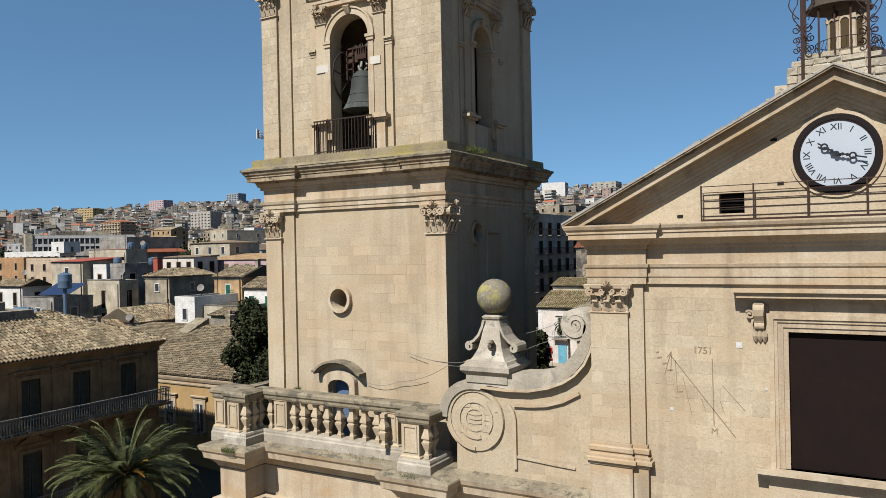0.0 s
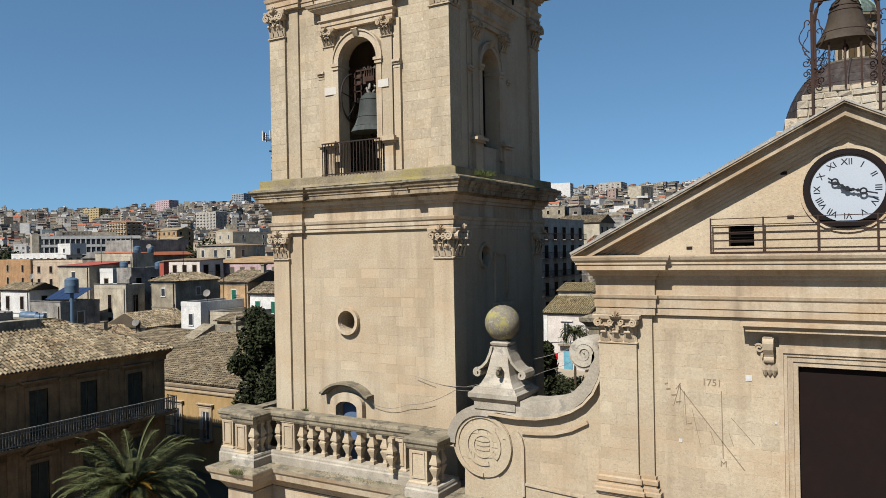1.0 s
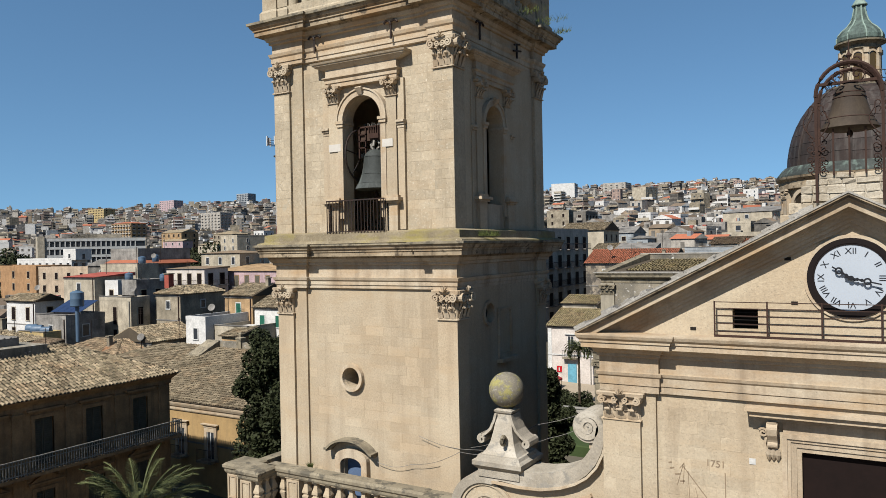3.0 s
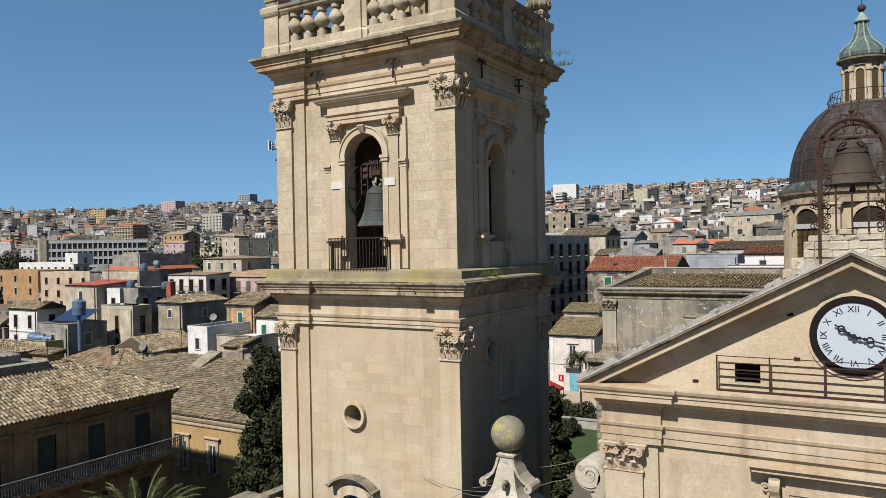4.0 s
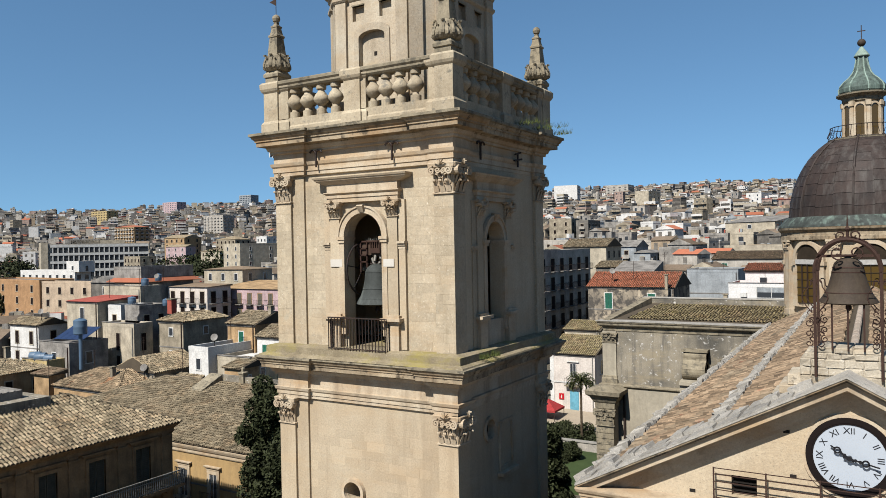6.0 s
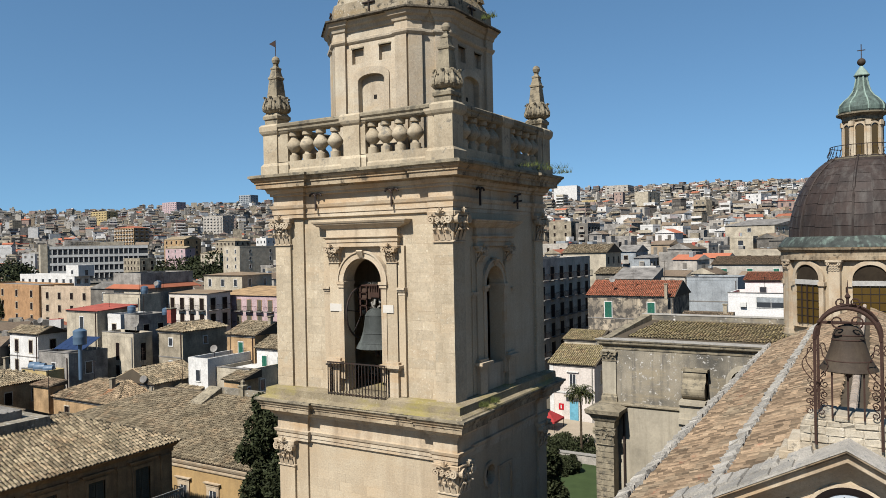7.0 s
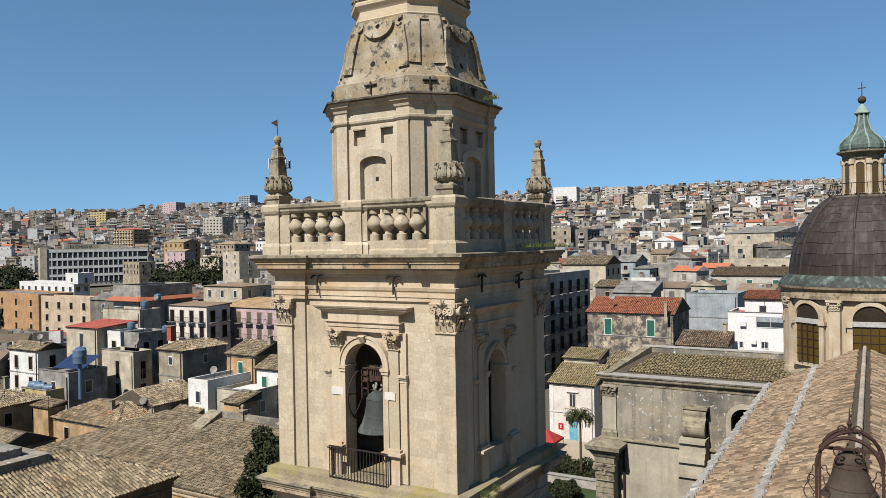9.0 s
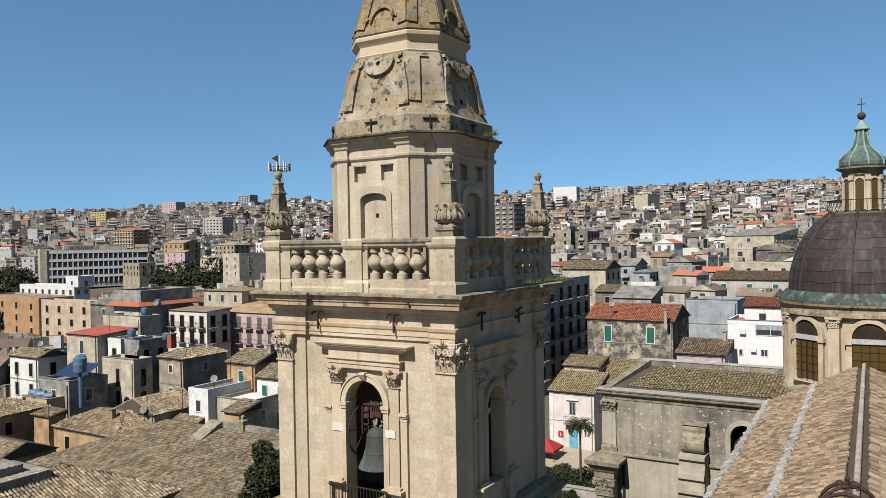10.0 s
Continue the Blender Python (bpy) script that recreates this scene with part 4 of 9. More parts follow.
for k in range(8):
    a, b = Vector(octagon(2.0, 1.16)[k]), Vector(octagon(2.0, 1.16)[(k + 1) % 8])
    d = (b - a).normalized()
    nrm = Vector((d.y, -d.x))
    put, half = on_cone(flare, k)
    heights = [32.35 + 1.78 * i / 14 for i in range(15)]
    if k % 2 == 0:
        # corner strips curling in at the head, with a swag hung between them
        for s in (-1, 1):
            bm = bmesh.new()
            ribbon(bm, [(s * (half(v) - 0.17 + 0.05 * math.sin((v - 32.35) * 3.2)), v) for v in heights[:12]], [0.26 + 0.14 * (1 - i / 11) ** 2 for i in range(12)], put, 0.10, -0.12)
            ribbon(bm, [(s * (half(33.9) - 0.22 - 0.17 * math.sin(i * 0.45)), 33.83 + 0.13 - 0.13 * math.cos(i * 0.45)) for i in range(8)], 0.10, put, 0.10, -0.12)
            part("scroll_relief", bm, STONE_LICHEN, tower)
        swag = [(0.60 * math.cos(math.pi * (1 + i / 12)), 33.92 + 0.46 * math.sin(math.pi * (1 + i / 12))) for i in range(13)]
        bm = slab(swag + [(0.3, 34.02), (0.0, 33.97), (-0.3, 34.02)], [circle(0.0, 33.86, 0.09, 10)], put, 0.13, -0.1)
        part("swag", bm, STONE_LICHEN, tower)
        # dark discs laid on the stone for the shade in small holes
        for u, v, r in ((-0.16, 32.62, 0.10), (0.38, 32.6, 0.05)):
            part("putlog_hole", slab(circle(u, v, r, 10), [], put, 0.006, -0.1), DARK, tower)
    else:
        for s in (-1, 1):
            bm = bmesh.new()
            ribbon(bm, [(s * (half(v) - 0.20), v) for v in heights[1:]], 0.38, put, 0.08, -0.12)
            part("panel_border", bm, STONE_LICHEN, tower)
        bm = bmesh.new()
        ribbon(bm, [(-half(34.05) + 0.3, 34.06), (half(34.05) - 0.3, 34.06)], 0.14, put, 0.075, -0.12)
        part("panel_border", bm, STONE_LICHEN, tower)
    put, half = on_cone(needle, k)
    for s in (-1, 1):
        bm = bmesh.new()
        ribbon(bm, [(s * (half(v) - 0.17), v) for v in (35.15, 35.3, 35.7, 36.45, 37.2, 38.0)], [0.34, 0.34, 0.33, 0.32, 0.3, 0.28], put, 0.07, -0.1)
        part("spire_rib", bm, STONE_SPIRE, tower)
    if k % 2 == 0:
        bm = bmesh.new()
        ribbon(bm, [(0.44 * math.cos(math.pi * i / 12), 35.42 + 0.42 * math.sin(math.pi * i / 12)) for i in range(13)] , 0.09, put, 0.10, -0.08)
        for s in (-1, 1):
            ribbon(bm, [(s * (0.52 + 0.09 * math.cos(i * 0.6)), 35.40 + 0.09 * math.sin(i * 0.6)) for i in range(8)], 0.06, put, 0.10, -0.08)
        part("lunette_relief", bm, STONE_SPIRE, tower)
    bm = bmesh.new()
    c2 = Vector(((octagon(2.46, 1.50)[k][0] + octagon(2.46, 1.50)[(k + 1) % 8][0]) / 2, (octagon(2.46, 1.50)[k][1] + octagon(2.46, 1.50)[(k + 1) % 8][1]) / 2))
    w0 = c2 + nrm * 0.02
    tube(bm, [(w0.x, w0.y, 31.95), (w0.x, w0.y, 31.55)], 0.03)
    tube(bm, [(w0.x - d.x * 0.24, w0.y - d.y * 0.24, 31.84), (w0.x + d.x * 0.24, w0.y + d.y * 0.24, 31.84)], 0.035)
    part("wall_anchor", bm, IRON, tower, "black iron tie-rod anchor")

# stone courses of the lit front wall
ashlar(low, -16.70, -11.56, 9.9, 16.45, TY0 + PF, 0.30, 0.58, STONE, skip=lambda a, b, c, d: (a < -14.3 and b > -15.5 and d > 13.9 and c < 15.05) or (a < -13.7 and b > -16.1 and c < 12.6), seed=4)
ashlar(drum_front, OC.x - HS + PILASTER, OC.x + HS - PILASTER, 27.4, 30.5, OC.y - HW, 0.31, 0.55, STONE_DRUM, skip=lambda a, b, c, d: (a < OC.x + 0.75 and b > OC.x - 0.75 and c < 29.8) or (a < OC.x + 0.82 and b > OC.x - 0.82 and d > 29.86), seed=9)
ashlar(up, -16.70, -15.62, 19.2, 24.5, TY0 + PF, 0.30, 0.5, STONE_UP, seed=5)
ashlar(up, -12.88, -11.56, 19.2, 24.5, TY0 + PF, 0.30, 0.5, STONE_UP, seed=6)
ashlar(up, TX1 - PW, TX1, 19.2, 23.85, TY0, 0.30, 0.5, STONE_UP, seed=7)
ashlar(up, TX0, TX0 + PW, 19.2, 23.85, TY0, 0.30, 0.5, STONE_UP, seed=8)

# belfry: bell, its frame and wheel, and the railing
bell = thing("church_bell", "large green-patinated bronze bell hung in the tower's belfry", "bell", (-14.25, 19.72, 20.4))
BX, BY = -14.25, 19.72
BELL = [(0.60, 20.52), (0.69, 20.56), (0.66, 20.63), (0.55, 20.82), (0.465, 21.06), (0.415, 21.32), (0.385, 21.56), (0.375, 21.62), (0.32, 21.73), (0.20, 21.82), (0.05, 21.85)]
part("bell_body", lathe(bmesh.new(), BELL, (BX, BY, 0), 32), BRONZE, bell, smooth=True)
for z, r0 in ((20.74, 0.586), (21.04, 0.466), (21.60, 0.372)):
    part("bell_band", lathe(bmesh.new(), [(r0, z - 0.02), (r0 + 0.022, z), (r0, z + 0.02)], (BX, BY, 0), 32), BRONZE, bell)
for s_ in (-1, 1):
    part("crown_loop", tube(bmesh.new(), [(BX + s_ * 0.05, BY, 21.82), (BX + s_ * 0.13, BY - 0.02, 21.90), (BX + s_ * 0.17, BY - 0.02, 22.02), (BX + s_ * 0.13, BY, 22.13), (BX + s_ * 0.05, BY, 22.18)], 0.045, 8), RAIL_GREY, bell)
part("crown_loop", tube(bmesh.new(), [(BX, BY - 0.06, 21.82), (BX, BY - 0.13, 21.95), (BX, BY - 0.06, 22.16)], 0.045, 8), RAIL_GREY, bell)
part("clapper", lathe(bmesh.new(), [(0.03, 21.0), (0.03, 20.5), (0.07, 20.42), (0.08, 20.32), (0.03, 20.24)], (BX, BY, 0), 10), IRON, bell)
# wooden headstock strapped with iron, its counterweight and axle
part("headstock", B(-14.78, -13.66, BY - 0.10, BY + 0.14, 22.14, 22.46), HEADSTOCK, bell, "dark brown wooden headstock")
for x0, x1, z0, z1 in ((-14.82, -14.77, 21.58, 22.60), (-14.56, -14.52, 21.72, 22.58), (-14.82, -14.10, 22.56, 22.61), (-14.82, -14.52, 22.33, 22.37), (-14.82, -14.52, 22.12, 22.16), (-14.82, -14.52, 21.90, 21.94), (-14.40, -14.02, 22.20, 22.36)):
    part("iron_strap", B(x0, x1, BY - 0.16, BY - 0.10, z0, z1), RUST, bell)
for k in range(5):
    part("strap_bolt", B(-14.42 + 0.09 * k, -14.385 + 0.09 * k, BY - 0.15, BY - 0.11, 22.36, 22.60), RUST, bell)
part("counterweight", B(-14.74, -13.72, BY - 0.09, BY + 0.13, 22.462, 22.62), HEADSTOCK, bell)
bm = bmesh.new()
rw = random.Random(5)
for k in range(26):
    x = -14.70 + 0.038 * k
    tube(bm, [(x, BY - 0.08, 22.62), (x + rw.uniform(-0.04, 0.04), BY - 0.08 + rw.uniform(-0.06, 0.06), 22.70)], 0.005, 3)
part("bird_spikes", bm, RAIL_GREY, bell)
part("axle", tube(bmesh.new(), [(-14.975, BY, 21.78), (-13.52, BY, 21.98)], 0.035, 8), IRON, bell)
WX, WY, WZ, WR = -14.885, 19.80, 21.69, 0.86


def wheelput(u, v, e):
    return (WX + e, WY + u, WZ + v)


bm = bmesh.new()
tube(bm, [wheelput(WR * math.cos(2 * math.pi * i / 36), WR * math.sin(2 * math.pi * i / 36), 0) for i in range(37)], 0.030)
wheel = part("ringing_wheel", bm, IRON, bell)
part("hub", tube(bmesh.new(), [wheelput(0, 0, -0.07), wheelput(0, 0, 0.10)], 0.085, 12), RAIL_GREY, wheel)
for k in range(3):
    a = math.pi * k / 3 - 0.15
    part("spoke", tube(bmesh.new(), [wheelput(WR * q * math.cos(a), WR * q * math.sin(a), 0) for q in (-1, 1)], 0.018), IRON, wheel)
for a, b in ((-15.56, -15.08), (-13.44, -13.04)):
    part("repair_stone", B(a, b, TY0 - 0.005, TY0 + 0.1, 21.78, 22.02), PALE_STONE, tower, "pale smooth repair stone")
rail = thing("balcony_railing", "plain iron bar railing in front of the belfry opening", "railing", (AC, 18.7, 19.1))
R0, R1, RY = -15.46, -13.22, 18.66
for i in range(19):
    x = R0 + (R1 - R0) * i / 18
    part("bar", B(x - 0.011, x + 0.011, RY - 0.011, RY + 0.011, 19.12, 20.16), IRON, rail)
for i in range(1, 4):
    for x in (R0, R1):
        y = RY + 0.3 * i / 3
        part("bar", B(x - 0.011, x + 0.011, y - 0.011, y + 0.011, 19.12, 20.16), IRON, rail)
part("top_rail", B(R0 - 0.02, R1 + 0.02, RY - 0.02, RY + 0.02, 20.14, 20.18), IRON, rail)
part("bottom_rail", B(R0 - 0.02, R1 + 0.02, RY - 0.016, RY + 0.016, 19.16, 19.19), IRON, rail)


# ---- church facade ----
FY, FX0, AX = 17.58, -6.02, -0.64       # wall plane, left edge, axis
church = thing("church_facade", "honey-coloured limestone church front with pediment and clock", "church front", (AX, 18, -8))
FX1 = 2 * AX - FX0
WIN = [(-1.62, 11.14), (2 * AX + 1.62, 11.14), (2 * AX + 1.62, 14.09), (-1.62, 14.09)]
fwall = part("front_wall", slab([(FX0 + 0.05, -8), (FX1 - 0.05, -8), (FX1 - 0.05, 16.3), (FX0 + 0.05, 16.3)], [WIN], front, FY, FY + 0.9), STONE, church)
part("return_wall", B(FX0 + 0.05, FX0 + 0.95, FY + 0.9, 20.6, -8, 16.3), STONE, church)
part("return_wall", B(FX1 - 0.95, FX1 - 0.05, FY + 0.9, 20.6, -8, 16.3), STONE, church)
# pilasters with bases and pedestals
for s in (1, -1):
    def mx(x):
        return x if s > 0 else 2 * AX - x

    def bx2(x0, x1, y0, y1, z0, z1, bm=None):
        return box(bm or bmesh.new(), min(mx(x0), mx(x1)), max(mx(x0), mx(x1)), y0, y1, z0, z1)
    p = part("pilaster", bx2(-5.96, -5.05, 17.40, 18.1, 11.3, 14.42), STONE, church)
    part("pilaster", bx2(-5.05, -4.70, 17.49, 18.1, 11.3, 15.1), STONE, church)
    part("pilaster_neck", bx2(-5.96, -5.05, 17.44, 18.1, 14.42, 15.1), STONE, church)
    bm = bmesh.new()
    pl = [(-5.96, 17.40), (-5.05, 17.40), (-5.05, 17.49), (-4.70, 17.49), (-4.70, 18.1), (-5.96, 18.1)]
    pl = pl if s > 0 else [(mx(x), y) for x, y in pl][::-1]
    moulding(pl, [(0.06, 9.2), (0.06, 10.78), (0.10, 10.80), (0.10, 10.86), (0.17, 10.88), (0.17, 10.96), (0.12, 10.98), (0.12, 11.04), (0.05, 11.06), (0.05, 11.1), (0.09, 11.13), (0.09, 11.22), (0.04, 11.25), (0.04, 11.32)], bm)
    part("pilaster_base", bm, STONE_TRIM, church)
    if s > 0:
        capital("capital", church, -5.94, -5.07, 17.42, 14.42, 15.1, STONE_TRIM)
        ashlar(p, -5.96, -5.05, 11.34, 14.40, 17.40, 0.28, 0.5, STONE, seed=21)
plan_f = [(FX0 + 0.02, 17.42), (-4.62, 17.42), (-4.62, 17.52), (2 * AX + 4.62, 17.52), (2 * AX + 4.62, 17.42), (FX1 - 0.02, 17.42), (FX1 - 0.02, 20.5), (FX0 + 0.02, 20.5)]
E_F = [(0.0, 15.10), (0.02, 15.11), (0.02, 15.27), (0.045, 15.28), (0.045, 15.46), (0.08, 15.5), (0.10, 15.57), (0.02, 15.58), (0.02, 15.93), (0.07, 15.95), (0.07, 16.02), (0.12, 16.04), (0.16, 16.12),
       (0.20, 16.16), (0.36, 16.17), (0.36, 16.29), (0.39, 16.30), (0.39, 16.35), (0.44, 16.40), (0.47, 16.47), (0.47, 16.50), (0.3, 16.51)]
part("architrave", moulding(plan_f, E_F[:9]), STONE_TRIM, church)
part("cornice", moulding(plan_f, E_F[8:]), STONE_TRIM, church)
# pediment
SL = (19.30 - 16.48) / (AX - (FX0 - 0.05))


def rake(w):
    return [(FX0 - w, 16.5), (2 * AX - FX0 + w, 16.5), (AX, 16.5 + (AX - FX0 + w) * SL)]


part("tympanum", slab(rake(-0.3), [circle(AX, 17.83, 0.82, 32), [(-2.98, 16.68), (-2.45, 16.68), (-2.45, 17.13), (-2.98, 17.13)]], front, FY, FY + 0.9), STONE, church)
part("vent_back", B(-3.1, -2.3, FY + 0.3, FY + 0.34, 16.6, 17.2), DARK, church)
bm = bmesh.new()
for i in range(4):
    box(bm, -2.98, -2.46, FY + 0.1, FY + 0.16, 16.76 + 0.09 * i, 16.79 + 0.09 * i)
part("vent_louvre", bm, DARK, church)


def raking(name, w0, w1, y0, material, extra=0.0):
    """A raking band between two offsets from the pediment's slope, down to the cornice."""
    bm = bmesh.new()
    top = 16.5 + (AX - FX0) * SL
    for s in (-1, 1):
        e = AX + s * (AX - FX0 + 0.45 + extra)
        z_e = top - abs(e - AX) * SL
        slab([(AX, top + w0), (AX, top + w1), (e, z_e + w1), (e, z_e + w0)], [], front, y0, FY + 0.85, bm)
    return part(name, bm, material, church)


raking("raking_bed", -0.40, -0.31, FY - 0.05, STONE_TRIM, -0.6)
raking("raking_bed", -0.312, -0.22, FY - 0.10, STONE_TRIM, -0.5)
raking("raking_bed", -0.222, -0.12, FY - 0.15, STONE_TRIM, -0.4)
raking("raking_bed", -0.122, -0.07, FY - 0.20, STONE_TRIM, -0.3)
raking("raking_bed", -0.072, 0.0, FY - 0.27, STONE_TRIM, -0.2)
raking("raking_corona", -0.002, 0.15, FY - 0.46, STONE_TRIM, -0.1)
raking("raking_corona", 0.148, 0.18, FY - 0.50, STONE_TRIM, -0.05)
raking("raking_cyma", 0.178, 0.23, FY - 0.55, STONE_STAINED)
raking("raking_cyma", 0.228, 0.275, FY - 0.60, STONE_STAINED)
raking("raking_coping", 0.273, 0.315, FY - 0.62, STONE_WHITE)
rnd = random.Random(61)
for s_ in (-1, 1):
    q = 1.0
    while q < AX - FX0 + 0.3:
        l_ = rnd.uniform(0.3, 0.65)
        h0, h1 = rnd.uniform(0.02, 0.05), rnd.uniform(0.02, 0.05)
        zt = 16.5 + (AX - FX0) * SL + 0.312
        bm = slab([(AX + s_ * q, zt - q * SL), (AX + s_ * (q + l_ - 0.012), zt - (q + l_ - 0.012) * SL), (AX + s_ * (q + l_ - 0.03), zt - (q + l_) * SL + h1), (AX + s_ * (q + 0.02), zt - q * SL + h0)], [], front, FY - 0.60 + rnd.uniform(0, 0.10), FY + 0.6)
        for v in bm.verts:
            v.co += Vector((0, 0, rnd.uniform(-0.004, 0.012)))
        part("coping_stone", bm, STONE_WHITE, church)
        q += l_
# rough capping stones along the gable's back edge
rnd = random.Random(11)
cap = thing("gable_capping", "rough pale capping stones along the gable", "capping stones", (AX - 3, 18.3, 16.5))
for s in (-1, 1):
    x = 0.9
    while x < 6.2:
        l = rnd.uniform(0.12, 0.38)
        top = 16.5 + (AX - FX0) * SL + 0.36
        bm = B(0, l * 1.08, 0, rnd.uniform(0.45, 0.8), -0.2, rnd.uniform(0.0, 0.10))
        for v in bm.verts:
            v.co += Vector((rnd.uniform(-0.03, 0.03), rnd.uniform(-0.04, 0.04), rnd.uniform(-0.02, 0.02)))
        ob = part("capping_stone", bm, STONE_WHITE, cap, local=True)
        ob.matrix_parent_inverse = world_of(cap).inverted()
        ob.matrix_basis = pose(AX + s * x, FY - 0.05, top - x * SL, 0, math.degrees(math.atan(SL)) * s, 0) @ Matrix.Diagonal((s if s > 0 else 1, 1, 1, 1)) if s > 0 else pose(AX - x, FY - 0.05, top - x * SL, 0, -math.degrees(math.atan(SL)), 0)
        x += l * math.cos(math.atan(SL))

# window with frame, sill, hood on brackets, boarded dark
part("window_board", B(-1.75, 2 * AX + 1.75, FY + 0.11, FY + 0.18, 10.95, 14.25), WOOD_DARK, church, "dark brown boarded window")
part("board_patch", B(-0.9, -0.35, FY + 0.095, FY + 0.11, 11.17, 11.42), WOOD_DARK, church)
for g, g1, o in ((0.0, 0.12, 0.015), (0.10, 0.23, 0.045), (0.21, 0.30, 0.075), (0.28, 0.38, 0.11)):
    q = [(-1.62 - g, 11.145), (2 * AX + 1.62 + g, 11.145), (2 * AX + 1.62 + g, 14.09 + g), (-1.62 - g, 14.09 + g)]
    part("window_surround", slab([(-1.62 - g1, 11.14), (2 * AX + 1.62 + g1, 11.14), (2 * AX + 1.62 + g1, 14.09 + g1), (-1.62 - g1, 14.09 + g1)], [q], front, FY - o, FY + 0.09), STONE_TRIM, church)
for g, o, z0, z1 in ((0.0, 0.05, 14.47, 14.72), (0.40, 0.14, 14.72, 14.77), (0.44, 0.20, 14.77, 14.83), (0.64, 0.32, 14.83, 14.91), (0.68, 0.35, 14.91, 14.95), (0.73, 0.40, 14.95, 15.02)):
    part("window_hood", B(-1.98 - g, 2 * AX + 1.98 + g, FY - o, FY + 0.2, z0, z1), STONE_TRIM, church)
bm = bmesh.new()
for g, o, z0, z1 in ((0.32, 0.36, 11.06, 11.14), (0.27, 0.30, 11.0, 11.06), (0.22, 0.22, 10.93, 11.0), (0.14, 0.14, 10.84, 10.93), (0.08, 0.08, 10.4, 10.84)):
    box(bm, -1.98 - g, 2 * AX + 1.98 + g, FY - o, FY + 0.2, z0, z1)
part("window_sill", bm, STONE_TRIM, church)
for xc in (-2.18, 2 * AX + 2.18):
    bm = bmesh.new()

    def bput(u, v, e):
        return (e, u, v)
    slab(circle(FY - 0.16, 14.58, 0.13, 18), [], bput, xc - 0.11, xc + 0.11, bm)
    slab(circle(FY - 0.10, 14.22, 0.09, 16), [], bput, xc - 0.10, xc + 0.10, bm)
    ribbon(bm, [(FY - 0.28, 14.58), (FY - 0.25, 14.45), (FY - 0.17, 14.34), (FY - 0.13, 14.26)], 0.05, bput, xc - 0.10, xc + 0.10)
    loft(bm, [[(xc - 0.09, FY - o, z), (xc + 0.09, FY - o, z), (xc + 0.09, FY + 0.1, z), (xc - 0.09, FY + 0.1, z)] for z, o in ((14.05, 0.06), (14.2, 0.07), (14.34, 0.12), (14.5, 0.2), (14.72, 0.26))])
    for i in range(3):
        u = xc + (i - 1) * 0.09
        loft(bm, [[(u - w, FY - o, z), (u, FY - o - 0.035, z), (u + w, FY - o, z), (u, FY + 0.05, z)] for z, o, w in ((14.12, 0.09, 0.05), (13.98, 0.08, 0.06), (13.86, 0.03, 0.025))])
    ribbon(bm, spiral(xc - 0.2, 14.45, 0.02, 0.1, 0, 1.4, 16), 0.04, front, FY - 0.10, FY + 0.05)
    ribbon(bm, [(xc - 0.14, 14.36), (xc - 0.17, 14.2), (xc - 0.13, 14.02)], 0.05, front, FY - 0.07, FY + 0.05)
    part("bracket", bm, STONE_TRIM, church, "scrolled stone bracket")

# blocks of the wall beside the window
ashlar(fwall, -4.68, -1.99, 9.6, 15.08, FY, 0.29, 0.55, STONE, skip=lambda a, b, c, d: b > -2.65 and (d > 13.75 or c < 11.2), seed=31)
FILLER = plaster("white_filler", (0.8, 0.8, 0.78), 0.2)
for x, z, w in ((-2.68, 13.70, 0.13), (-4.15, 12.18, 0.08), (-2.1, 12.8, 0.05), (-2.06, 10.6, 0.06)):
    part("white_patch", B(x, x + w, FY - 0.012, FY + 0.01, z, z + w), FILLER, church)
# dark plates on the wall face, painted as the shade of holes
for x, z in ((-3.9, 16.62), (-1.78, 17.25), (-1.9, 18.2)):
    part("putlog_hole", B(x, x + 0.13, FY - 0.012, FY + 0.05, z, z + 0.07), DARK, church)

# sundial lines cut into the wall, with the year and the letter M
dial = thing("sundial", "engraved meridian sundial lines on the church wall", "sundial", (-3.4, FY, 12.5))
INK = surface("engraved_line", (0.34, 0.26, 0.18), (0.26, 0.19, 0.13), 0.5, 4, 30, 0.3, 0.9, 0, None)
SY = FY - 0.006


def stroke(pts, w=0.014, parent=None, mat_=None):
    bm = bmesh.new()
    ribbon(bm, pts, w, front, SY - 0.003, SY + 0.02)
    return part("engraved_line", bm, mat_ or INK, parent or dial)


stroke([(-3.195, 13.43), (-3.183, 11.91)], 0.02)
stroke([(-4.13, 13.47), (-2.73, 11.70)], 0.018)
stroke([(-4.20, 13.40), (-4.09, 13.54)], 0.014)
stroke([(-4.11, 13.52), (-4.26, 13.0)], 0.014)
stroke([(-4.09, 13.50), (-4.12, 13.05)], 0.012)
stroke([(-4.01, 13.36), (-3.975, 12.59)], 0.012)
stroke([(-3.85, 13.0), (-3.66, 12.1)], 0.008)
stroke([(-3.0, 12.85), (-2.52, 12.31)], 0.011)
stroke([(-3.45, 12.5), (-3.35, 12.22)], 0.009)
stroke([(-3.05, 12.5), (-2.95, 12.2)], 0.009)


